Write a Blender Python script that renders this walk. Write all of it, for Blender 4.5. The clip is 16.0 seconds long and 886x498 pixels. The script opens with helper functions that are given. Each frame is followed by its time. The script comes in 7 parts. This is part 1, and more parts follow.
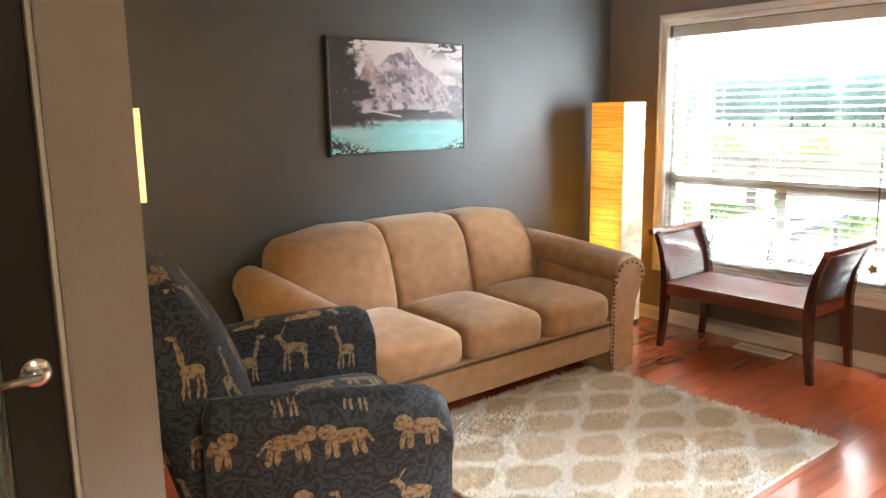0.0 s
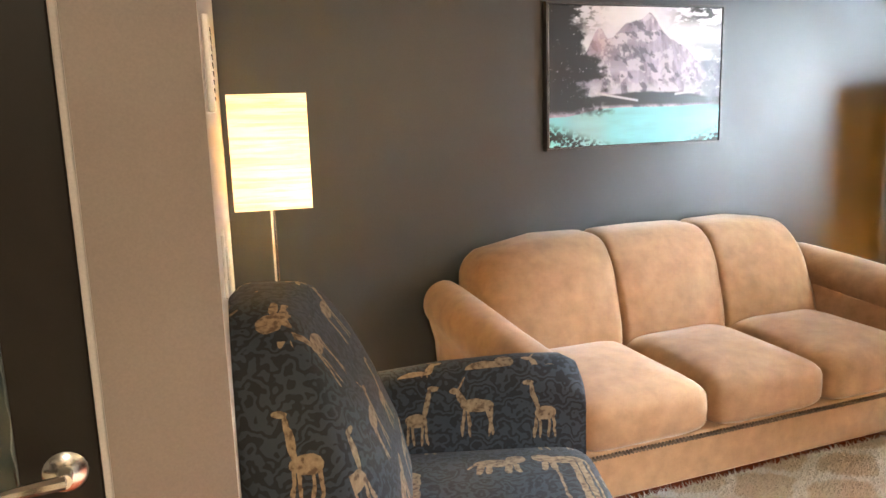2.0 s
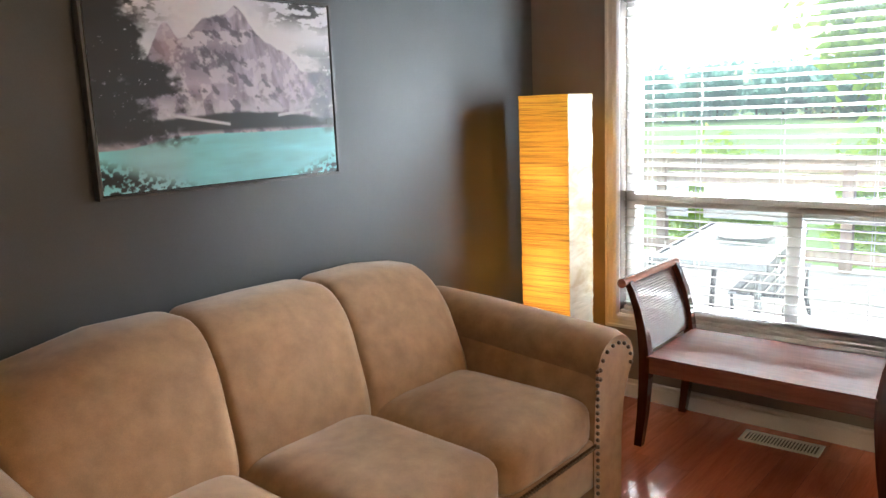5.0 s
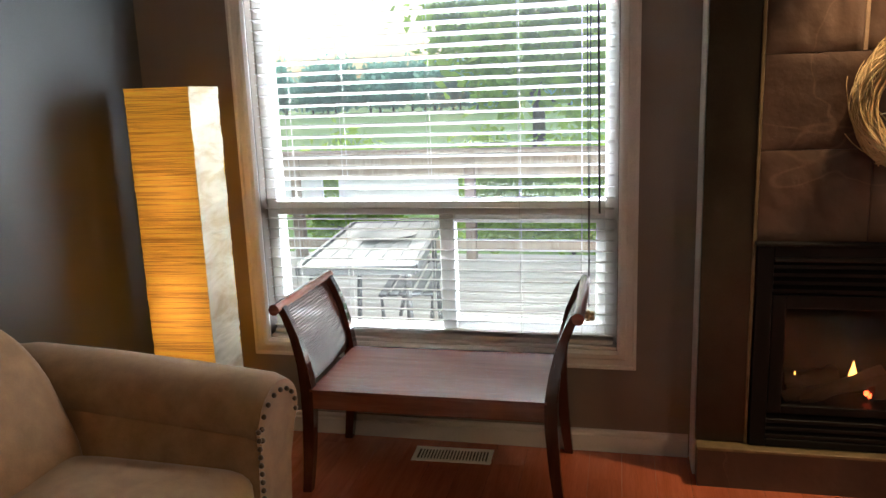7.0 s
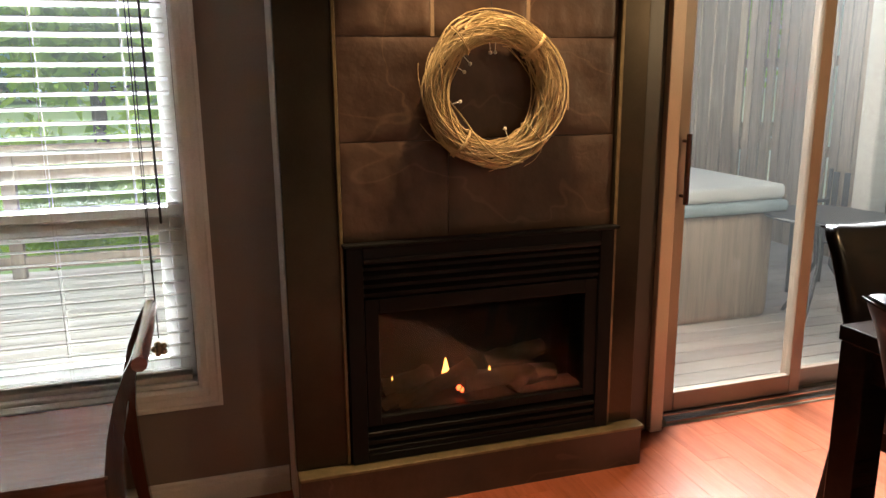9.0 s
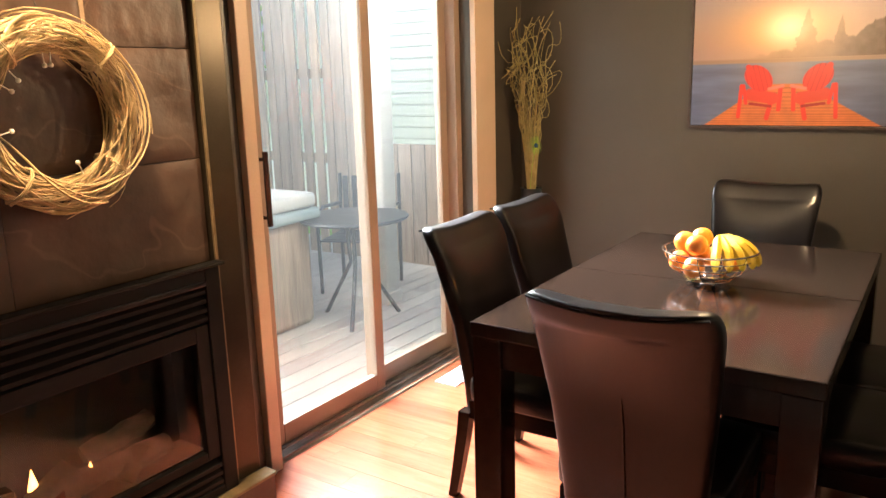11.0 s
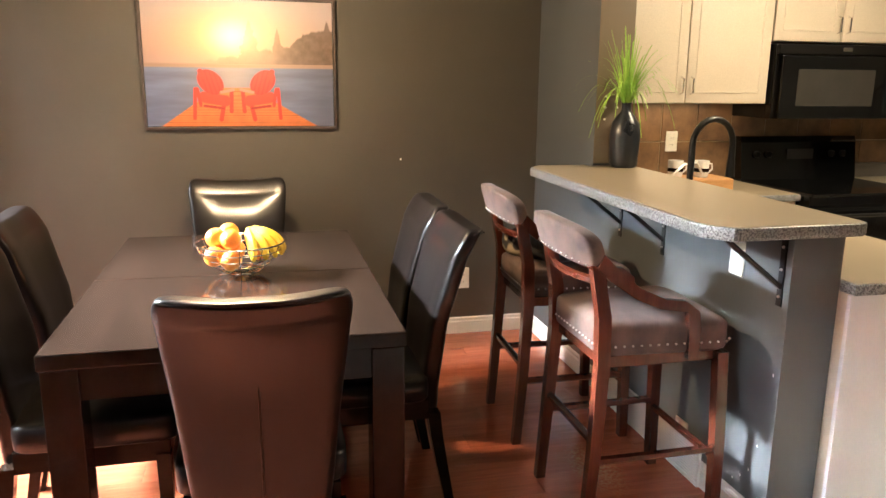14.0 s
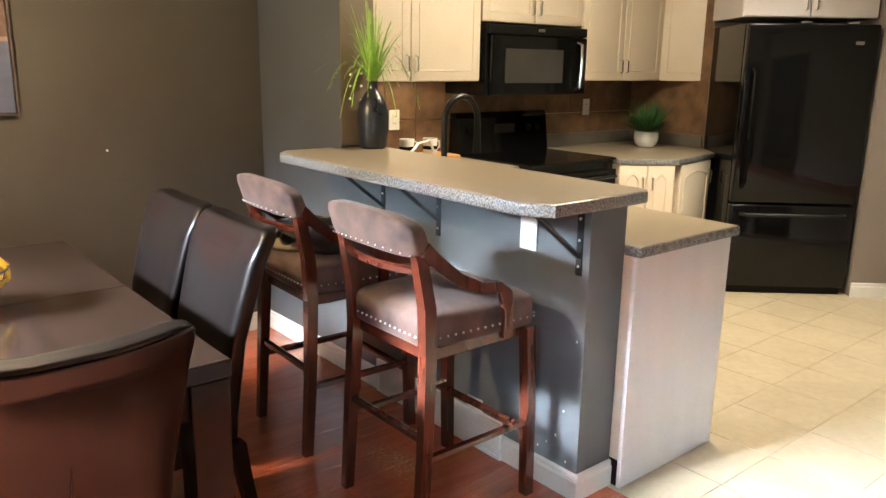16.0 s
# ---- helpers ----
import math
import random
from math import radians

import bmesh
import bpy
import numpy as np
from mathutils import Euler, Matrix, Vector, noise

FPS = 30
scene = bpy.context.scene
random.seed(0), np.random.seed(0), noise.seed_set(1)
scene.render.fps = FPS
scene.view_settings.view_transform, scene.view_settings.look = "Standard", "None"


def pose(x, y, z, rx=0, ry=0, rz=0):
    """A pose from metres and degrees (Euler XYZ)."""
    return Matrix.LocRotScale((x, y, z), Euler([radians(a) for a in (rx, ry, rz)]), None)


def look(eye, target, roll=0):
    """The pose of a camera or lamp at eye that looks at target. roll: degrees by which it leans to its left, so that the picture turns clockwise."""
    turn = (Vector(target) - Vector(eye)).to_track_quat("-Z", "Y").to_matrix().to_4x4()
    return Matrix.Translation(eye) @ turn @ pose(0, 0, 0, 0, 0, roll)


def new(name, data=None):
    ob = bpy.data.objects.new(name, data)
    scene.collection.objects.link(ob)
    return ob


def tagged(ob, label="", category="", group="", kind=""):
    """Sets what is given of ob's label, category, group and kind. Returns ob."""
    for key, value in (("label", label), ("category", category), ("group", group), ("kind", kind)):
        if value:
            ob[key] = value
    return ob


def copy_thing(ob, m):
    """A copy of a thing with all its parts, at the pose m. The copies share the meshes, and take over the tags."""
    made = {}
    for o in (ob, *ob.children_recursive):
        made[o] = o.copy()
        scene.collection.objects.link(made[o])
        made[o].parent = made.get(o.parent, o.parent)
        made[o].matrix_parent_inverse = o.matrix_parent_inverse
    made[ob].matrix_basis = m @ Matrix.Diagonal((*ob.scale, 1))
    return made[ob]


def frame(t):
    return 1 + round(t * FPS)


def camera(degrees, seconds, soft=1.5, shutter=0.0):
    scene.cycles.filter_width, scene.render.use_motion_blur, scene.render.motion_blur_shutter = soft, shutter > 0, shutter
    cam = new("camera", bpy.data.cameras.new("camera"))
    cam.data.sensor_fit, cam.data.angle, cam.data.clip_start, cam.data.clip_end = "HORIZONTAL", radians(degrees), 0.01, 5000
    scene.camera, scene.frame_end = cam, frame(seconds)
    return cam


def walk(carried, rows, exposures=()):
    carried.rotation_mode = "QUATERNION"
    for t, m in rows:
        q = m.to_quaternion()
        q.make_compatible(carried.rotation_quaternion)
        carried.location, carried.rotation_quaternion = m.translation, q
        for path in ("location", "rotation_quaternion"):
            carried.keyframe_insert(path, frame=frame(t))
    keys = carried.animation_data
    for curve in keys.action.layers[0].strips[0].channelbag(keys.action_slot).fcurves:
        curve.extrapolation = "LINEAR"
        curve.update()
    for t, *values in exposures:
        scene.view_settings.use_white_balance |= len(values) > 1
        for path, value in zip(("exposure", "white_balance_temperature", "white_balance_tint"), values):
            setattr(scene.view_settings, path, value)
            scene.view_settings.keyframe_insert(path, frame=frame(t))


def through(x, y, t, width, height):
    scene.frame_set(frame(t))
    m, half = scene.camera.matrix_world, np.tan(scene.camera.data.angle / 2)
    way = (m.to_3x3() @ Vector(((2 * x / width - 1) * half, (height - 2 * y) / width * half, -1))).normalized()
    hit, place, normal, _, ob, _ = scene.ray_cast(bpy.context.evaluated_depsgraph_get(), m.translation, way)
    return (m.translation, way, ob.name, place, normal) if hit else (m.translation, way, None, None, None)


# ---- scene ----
cam = camera(60.3, 16.0)
PATH = [
    (0, (0.096, 0.046, 1.492), (1.329, 1.581, 1.139), -0.9),
    (0.5, (0.277, 0.2, 1.479), (1.319, 1.873, 1.141), -0.9),
    (1, (0.429, 0.327, 1.464), (1.187, 2.143, 1.108), -0.6),
    (1.5, (0.495, 0.491, 1.463), (1.163, 2.337, 1.082), -1.1),
    (2, (0.563, 0.653, 1.466), (1.269, 2.488, 1.102), -1.8),
    (2.5, (0.696, 0.812, 1.465), (1.49, 2.613, 1.109), -1.5),
    (3, (0.789, 0.95, 1.469), (1.703, 2.695, 1.127), -1.0),
    (5.5, (1.279, 1.507, 1.486), (2.916, 2.596, 1.119), -2.5),
    (6, (1.387, 1.593, 1.482), (3.15, 2.458, 1.104), -2.4),
    (6.5, (1.507, 1.673, 1.486), (3.355, 2.327, 1.088), -2.4),
    (7, (1.612, 1.691, 1.489), (3.519, 2.14, 1.084), -2.1),
    (7.5, (1.757, 1.64, 1.47), (3.7, 1.868, 1.055), -1.8),
    (8, (1.854, 1.58, 1.455), (3.806, 1.558, 1.019), -1.2),
    (10.5, (2.437, 1.754, 1.452), (3.785, 0.34, 1.022), -1.1),
    (11, (2.546, 1.784, 1.463), (3.63, 0.16, 1.028), -1.6),
    (11.5, (2.646, 1.832, 1.463), (3.459, 0.057, 1.03), -2.3),
    (12, (2.702, 1.87, 1.44), (3.202, -0.019, 1.018), -1.2),
    (12.5, (2.769, 1.97, 1.464), (3.046, 0.038, 1.03), 0.1),
    (13, (2.906, 2.02, 1.475), (2.911, 0.066, 1.047), 0.3),
    (13.5, (3.043, 2.024, 1.478), (2.784, 0.087, 1.055), -0.2),
    (14, (3.105, 1.958, 1.456), (2.65, 0.06, 1.019), 0.6),
    (14.5, (3.18, 1.876, 1.462), (2.528, 0.043, 0.997), 0.8),
    (15, (3.28, 1.798, 1.463), (2.415, 0.058, 0.989), 1.1),
    (15.5, (3.387, 1.682, 1.459), (2.315, 0.063, 0.981), 0.2),
    (16, (3.412, 1.543, 1.439), (2.172, 0.048, 0.964), 0.9),
]
EXPOSURES = [(0, 1.92, 6250, 10), (0.5, 2.00, 6150, 10), (1.0, 2.54, 5950, 10), (3.2, 2.25, 5900, 10), (5.5, 1.25, 6000, 10), (6.5, 0.88, 6000, 10), (8.2, 0.22, 6500, 10), (10.4, 1.57, 6200, 10), (12.0, 1.60, 6050, 10), (13.0, 1.80, 6900, 14), (13.7, 2.22, 6200, 10), (14.5, 2.28, 5750, 7), (16, 2.24, 5650, 7)]
walk(cam, [(t, look(eye, target, roll)) for t, eye, target, roll in PATH], EXPOSURES)

# ---- light ----
world = bpy.data.worlds.new("sky")
scene.world = world
world.use_nodes = True
wn = world.node_tree
sky = wn.nodes.new("ShaderNodeTexSky")
sky.sky_type = "NISHITA"
sky.sun_disc = False
sky.sun_elevation = radians(38)
sky.sun_rotation = radians(59)
sky.air_density, sky.dust_density, sky.ozone_density = 1.0, 4.0, 1.0
wn.links.new(sky.outputs[0], wn.nodes["Background"].inputs[0])
wn.nodes["Background"].inputs[1].default_value = 0.10


def lamp(name, kind, m, energy, color, size=0.1, size_y=None, spread=None):
    d = bpy.data.lights.new(name, kind)
    d.energy, d.color = energy, color
    if kind == "AREA":
        d.size = size
        if size_y:
            d.shape, d.size_y = "RECTANGLE", size_y
        if spread:
            d.spread = radians(spread)
    elif kind == "SUN":
        d.angle = radians(size)
    elif kind == "SPOT":
        d.shadow_soft_size, d.spot_size, d.spot_blend = size, radians(spread), 0.7
    else:
        d.shadow_soft_size = size
    ob = new(name, d)
    ob.matrix_world = m
    return ob


WARM = (1.0, 0.68, 0.36)
lamp("sun", "SUN", look((7, 4.2, 6.4), (0, 0, 0)), 1.3, (1.0, 0.97, 0.93), 50)
lamp("window_daylight", "AREA", look((5.6, 2.45, 2.75), (2.5, 2.35, 0.45)), 1000, (0.90, 0.96, 1.0), 2.2, 1.0, 105)
lamp("window_side_daylight", "AREA", look((5.35, 0.75, 1.45), (3.3, 3.4, 1.15)), 100, (0.90, 0.96, 1.0), 1.2, 1.7)
lamp("patio_door_daylight", "AREA", look((6.2, -1.75, 2.68), (2.2, -0.5, 0.7)), 265, (0.95, 0.98, 1.0), 1.8, 0.6, 74)

# ---- materials ----


def material(name):
    m = bpy.data.materials.new(name)
    m.use_nodes = True
    return m, m.node_tree, m.node_tree.nodes["Principled BSDF"]


def ramp(nt, src, stops):
    r = nt.nodes.new("ShaderNodeValToRGB")
    e = r.color_ramp.elements
    while len(e) < len(stops):
        e.new(0.5)
    for el, (p, c) in zip(e, stops):
        el.position, el.color = p, (*c, 1)
    nt.links.new(src, r.inputs[0])
    return r.outputs[0]


def coords(nt, scale=(1, 1, 1), kind="Object"):
    tc = nt.nodes.new("ShaderNodeTexCoord")
    mp = nt.nodes.new("ShaderNodeMapping")
    mp.inputs["Scale"].default_value = scale
    nt.links.new(tc.outputs[kind], mp.inputs[0])
    return mp.outputs[0]


def noise_tex(nt, vec, scale, detail=4.0, rough=0.55, distort=0.0):
    n = nt.nodes.new("ShaderNodeTexNoise")
    n.inputs["Scale"].default_value, n.inputs["Detail"].default_value = scale, detail
    n.inputs["Roughness"].default_value, n.inputs["Distortion"].default_value = rough, distort
    nt.links.new(vec, n.inputs["Vector"])
    return n.outputs[0]


def mix(nt, fac, a, b, how="MIX"):
    m = nt.nodes.new("ShaderNodeMix")
    m.data_type, m.blend_type = "RGBA", how
    for sock, v in ((m.inputs[0], fac), (m.inputs[6], a), (m.inputs[7], b)):
        if isinstance(v, bpy.types.NodeSocket):
            nt.links.new(v, sock)
        elif isinstance(v, (int, float)):
            sock.default_value = v
        else:
            sock.default_value = (*v, 1)
    return m.outputs[2]


def bump(nt, bsdf, height, strength, dist=0.01):
    b = nt.nodes.new("ShaderNodeBump")
    b.inputs["Strength"].default_value, b.inputs["Distance"].default_value = strength, dist
    nt.links.new(height, b.inputs["Height"])
    nt.links.new(b.outputs[0], bsdf.inputs["Normal"])


def basic(name, a, b, rough=0.5, scale=8.0, fine=120.0, bump_s=0.1, metal=0.0, spec=0.5, stretch=(1, 1, 1), rvar=0.1, coat=0.0, sheen=0.0, laid=False):
    """A surface that wanders between two colours at two scales, with fine relief."""
    m, nt, p = material(name)
    v = nt.nodes.new("ShaderNodeNewGeometry").outputs["Position"] if laid else coords(nt, stretch)
    big, small = noise_tex(nt, v, scale), noise_tex(nt, v, fine, 3.0)
    c = ramp(nt, big, [(0.3, a), (0.7, b)])
    grain = ramp(nt, small, [(0.3, (0.88, 0.88, 0.88)), (0.7, (1.0, 1.0, 1.0))])
    nt.links.new(mix(nt, 1.0, c, grain, "MULTIPLY"), p.inputs["Base Color"])
    r = nt.nodes.new("ShaderNodeMapRange")
    r.inputs["To Min"].default_value, r.inputs["To Max"].default_value = max(rough - rvar, 0.02), min(rough + rvar, 1)
    nt.links.new(big, r.inputs["Value"])
    nt.links.new(r.outputs[0], p.inputs["Roughness"])
    p.inputs["Metallic"].default_value = metal
    p.inputs["Specular IOR Level"].default_value = spec
    p.inputs["Coat Weight"].default_value = coat
    p.inputs["Coat Roughness"].default_value = 0.12
    if sheen:
        p.inputs["Sheen Weight"].default_value = sheen
        p.inputs["Sheen Roughness"].default_value = 0.4
    if bump_s:
        bump(nt, p, small, bump_s, 0.004)
    return m


def wood(name, a, b, rough, axis=1, scale=3.0, coat=0.0, vary=0.0):
    """Long grain along one axis; each piece slightly its own shade."""
    m, nt, p = material(name)
    st = [14.0, 14.0, 14.0]
    st[axis] = 1.0
    v = coords(nt, st)
    add = nt.nodes.new("ShaderNodeVectorMath")
    info = nt.nodes.new("ShaderNodeObjectInfo")
    mul = nt.nodes.new("ShaderNodeMath")
    mul.operation = "MULTIPLY"
    mul.inputs[1].default_value = 40.0
    nt.links.new(info.outputs["Random"], mul.inputs[0])
    nt.links.new(v, add.inputs[0])
    nt.links.new(mul.outputs[0], add.inputs[1])
    g = noise_tex(nt, add.outputs[0], scale, 6.0, 0.6, 0.6)
    fine = noise_tex(nt, add.outputs[0], scale * 9, 3.0)
    c = ramp(nt, g, [(0.25, a), (0.75, b)])
    if vary:
        c = mix(nt, 1.0, c, ramp(nt, info.outputs["Random"], [(0, (1 - vary,) * 3), (1, (1.0,) * 3)]), "MULTIPLY")
    c = mix(nt, 1.0, c, ramp(nt, fine, [(0.3, (0.85,) * 3), (0.6, (1.0,) * 3)]), "MULTIPLY")
    nt.links.new(c, p.inputs["Base Color"])
    p.inputs["Roughness"].default_value = rough
    p.inputs["Coat Weight"].default_value, p.inputs["Coat Roughness"].default_value = coat, 0.1
    bump(nt, p, fine, 0.06, 0.002)
    return m


def glass(name, color=(0.95, 0.98, 0.97), rough=0.0, haze=0.0):
    """Thin pane: mostly clear, with a mirror-like gloss at grazing angles, and if asked a pale film for dirt and hazy
    glare.
    """
    m = bpy.data.materials.new(name)
    m.use_nodes = True
    nt = m.node_tree
    nt.nodes.remove(nt.nodes["Principled BSDF"])
    tr, gl, mx, fr = (nt.nodes.new("ShaderNode" + k) for k in ("BsdfTransparent", "BsdfGlossy", "MixShader", "LayerWeight"))
    tr.inputs[0].default_value = (*color, 1)
    gl.inputs["Roughness"].default_value = rough
    fr.inputs["Blend"].default_value = 0.5
    pw = nt.nodes.new("ShaderNodeMath")
    pw.operation = "POWER"
    pw.inputs[1].default_value = 4.0
    nt.links.new(fr.outputs["Facing"], pw.inputs[0])
    ad = nt.nodes.new("ShaderNodeMath")
    ad.operation = "MULTIPLY_ADD"
    ad.inputs[1].default_value, ad.inputs[2].default_value = 0.6, 0.035
    nt.links.new(pw.outputs[0], ad.inputs[0])
    nt.links.new(ad.outputs[0], mx.inputs[0])
    nt.links.new(tr.outputs[0], mx.inputs[1])
    nt.links.new(gl.outputs[0], mx.inputs[2])
    if haze:
        film, veil = nt.nodes.new("ShaderNodeBsdfTranslucent"), nt.nodes.new("ShaderNodeMixShader")
        film.inputs[0].default_value = (0.85, 0.88, 0.88, 1)
        smear = ramp(nt, noise_tex(nt, coords(nt, (1, 1, 0.5)), 2.5), [(0.25, (haze * 0.7,) * 3), (0.75, (haze * 1.3,) * 3)])
        nt.links.new(smear, veil.inputs[0])
        nt.links.new(mx.outputs[0], veil.inputs[1])
        nt.links.new(film.outputs[0], veil.inputs[2])
        mx = veil
    nt.links.new(mx.outputs[0], nt.nodes["Material Output"].inputs[0])
    return m


def glow(name, color, strength, base=(0.8, 0.7, 0.5)):
    m, nt, p = material(name)
    p.inputs["Base Color"].default_value = (*base, 1)
    p.inputs["Emission Color"].default_value = (*color, 1)
    p.inputs["Emission Strength"].default_value = strength
    return m


def attribute_paint(name, rough=0.5):
    """Colours of a printed canvas, held on its mesh."""
    m, nt, p = material(name)
    at = nt.nodes.new("ShaderNodeAttribute")
    at.attribute_name = "print"
    nt.links.new(at.outputs["Color"], p.inputs["Base Color"])
    p.inputs["Roughness"].default_value = rough
    bump(nt, p, noise_tex(nt, coords(nt), 900, 2.0), 0.05, 0.001)
    return m


def paper_shade(name, color, strength, wrinkle, through=0.5, fold_shade=(0.5, 0.32, 0.18)):
    """Crumpled lamp paper: light of the bulb behind it shines through, with a faint even glow. Shade in the folds is
    put into the colour.
    """
    m = bpy.data.materials.new(name)
    m.use_nodes = True
    nt = m.node_tree
    nt.nodes.remove(nt.nodes["Principled BSDF"])
    v = coords(nt, (1.4, 1.4, wrinkle))
    w = noise_tex(nt, v, 2.2, 4.0, 0.6, 0.5)
    c = ramp(nt, w, [(0.40, tuple(x * q for x, q in zip(color, fold_shade))), (0.53, color), (0.75, tuple(min(1, x * 1.2) for x in color))])
    df, tr, em, m1, ad = (nt.nodes.new("ShaderNode" + k) for k in ("BsdfDiffuse", "BsdfTranslucent", "Emission", "MixShader", "AddShader"))
    m1.inputs[0].default_value = through
    em.inputs[1].default_value = strength
    for sh in (df, em):
        nt.links.new(c, sh.inputs[0])
    nt.links.new(mix(nt, 0.55, c, (1.0, 0.85, 0.6)), tr.inputs[0])
    b = nt.nodes.new("ShaderNodeBump")
    b.inputs["Strength"].default_value, b.inputs["Distance"].default_value = 1.0, 0.012
    nt.links.new(w, b.inputs["Height"])
    nt.links.new(b.outputs[0], df.inputs["Normal"])
    nt.links.new(b.outputs[0], tr.inputs["Normal"])
    nt.links.new(df.outputs[0], m1.inputs[1])
    nt.links.new(tr.outputs[0], m1.inputs[2])
    nt.links.new(m1.outputs[0], ad.inputs[0])
    nt.links.new(em.outputs[0], ad.inputs[1])
    nt.links.new(ad.outputs[0], nt.nodes["Material Output"].inputs[0])
    return m


def leaf_material(name, a, b, scale):
    """Thin leaves that also let light through."""
    m = bpy.data.materials.new(name)
    m.use_nodes = True
    nt = m.node_tree
    nt.nodes.remove(nt.nodes["Principled BSDF"])
    geo = nt.nodes.new("ShaderNodeNewGeometry")
    n = noise_tex(nt, coords(nt), scale)
    c = mix(nt, 0.5, ramp(nt, geo.outputs["Random Per Island"], [(0, a), (1, b)]), ramp(nt, n, [(0.3, a), (0.7, b)]))
    df, tr, m1 = (nt.nodes.new("ShaderNode" + k) for k in ("BsdfDiffuse", "BsdfTranslucent", "MixShader"))
    m1.inputs[0].default_value = 0.5
    for sh in (df, tr):
        nt.links.new(c, sh.inputs[0])
    nt.links.new(df.outputs[0], m1.inputs[1])
    nt.links.new(tr.outputs[0], m1.inputs[2])
    nt.links.new(m1.outputs[0], nt.nodes["Material Output"].inputs[0])
    return m


M = {}
M["accent_paint"] = basic("accent_paint", (0.058, 0.062, 0.063), (0.068, 0.072, 0.073), 0.45, 2.0, 260, 0.05)
M["dining_paint"] = basic("dining_paint", (0.064, 0.055, 0.042), (0.075, 0.065, 0.050), 0.42, 2.0, 260, 0.05)
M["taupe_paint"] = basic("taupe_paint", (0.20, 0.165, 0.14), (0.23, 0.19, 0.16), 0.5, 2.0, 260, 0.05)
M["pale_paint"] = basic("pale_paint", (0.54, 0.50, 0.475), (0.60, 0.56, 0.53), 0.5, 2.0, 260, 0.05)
M["pony_paint"] = basic("pony_paint", (0.080, 0.085, 0.088), (0.093, 0.099, 0.102), 0.4, 2.0, 260, 0.05)
M["warm_lit_end"] = basic("warm_lit_end", (0.17, 0.13, 0.085), (0.2, 0.155, 0.1), 0.5, 2.0, 260, 0.05)
# unseen ceiling, its colour lowered to greige so less light bounces
M["ceiling_dimmed"] = basic("ceiling_dimmed", (0.31, 0.30, 0.285), (0.36, 0.35, 0.33), 0.8, 3.0, 180, 0.4)
M["white_trim"] = basic("white_trim", (0.72, 0.70, 0.67), (0.8, 0.78, 0.75), 0.35, 4.0, 200, 0.03)
M["vinyl"] = basic("vinyl", (0.78, 0.78, 0.76), (0.84, 0.84, 0.82), 0.3, 4.0, 200, 0.02)
M["slat"] = basic("slat", (0.60, 0.595, 0.575), (0.67, 0.665, 0.645), 0.35, 3.0, 150, 0.02)
M["floor_wood"] = wood("floor_wood", (0.36, 0.086, 0.038), (0.52, 0.146, 0.068), 0.2, 0, 2.0, 0.7, 0.22)
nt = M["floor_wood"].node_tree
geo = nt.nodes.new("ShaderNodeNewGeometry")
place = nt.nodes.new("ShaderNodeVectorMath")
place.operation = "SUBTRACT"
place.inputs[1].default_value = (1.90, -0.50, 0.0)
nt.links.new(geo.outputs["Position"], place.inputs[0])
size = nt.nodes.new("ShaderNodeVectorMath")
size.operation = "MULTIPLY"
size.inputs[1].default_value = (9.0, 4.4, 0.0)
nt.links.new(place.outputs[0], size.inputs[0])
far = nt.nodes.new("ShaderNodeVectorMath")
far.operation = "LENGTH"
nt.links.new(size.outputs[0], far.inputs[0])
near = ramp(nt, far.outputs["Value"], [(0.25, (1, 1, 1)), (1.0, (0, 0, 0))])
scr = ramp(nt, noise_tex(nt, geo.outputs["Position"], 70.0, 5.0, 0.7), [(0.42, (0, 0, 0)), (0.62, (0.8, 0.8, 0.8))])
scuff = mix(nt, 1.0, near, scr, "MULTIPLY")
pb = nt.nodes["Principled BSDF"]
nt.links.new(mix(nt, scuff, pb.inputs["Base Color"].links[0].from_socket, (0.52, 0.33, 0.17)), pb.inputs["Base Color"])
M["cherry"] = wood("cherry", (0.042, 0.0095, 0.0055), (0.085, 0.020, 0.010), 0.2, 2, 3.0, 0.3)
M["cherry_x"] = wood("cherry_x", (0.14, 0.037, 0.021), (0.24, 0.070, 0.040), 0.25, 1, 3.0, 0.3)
M["espresso"] = wood("espresso", (0.008, 0.005, 0.0036), (0.016, 0.009, 0.006), 0.14, 1, 2.0, 0.0)
M["espresso"].node_tree.nodes["Principled BSDF"].inputs["Specular IOR Level"].default_value = 0.10
M["leather"] = basic("leather", (0.0036, 0.0025, 0.0022), (0.0056, 0.0039, 0.0034), 0.36, 6.0, 300, 0.03, rvar=0.03, coat=0.34, spec=0.1)
M["leather"].node_tree.nodes["Principled BSDF"].inputs["Coat Roughness"].default_value = 0.17
M["sofa_suede"] = basic("sofa_suede", (0.285, 0.155, 0.070), (0.405, 0.230, 0.108), 0.85, 15.0, 300, 0.12, sheen=0.35)
M["stool_suede"] = basic("stool_suede", (0.030, 0.016, 0.012), (0.115, 0.068, 0.052), 0.85, 9.0, 300, 0.14, sheen=0.06)
M["nail"] = basic("nail", (0.10, 0.07, 0.045), (0.18, 0.13, 0.085), 0.35, 30, 300, 0.0, metal=0.5)
M["bright_nail"] = basic("bright_nail", (0.58, 0.54, 0.50), (0.68, 0.63, 0.58), 0.25, 30, 300, 0.0, metal=0.25)
M["welt"] = basic("welt", (0.03, 0.018, 0.01), (0.16, 0.1, 0.05), 0.7, 90, 300, 0.1)
M["black_metal"] = basic("black_metal", (0.006, 0.006, 0.006), (0.01, 0.01, 0.01), 0.35, 20, 300, 0.05, metal=0.3)
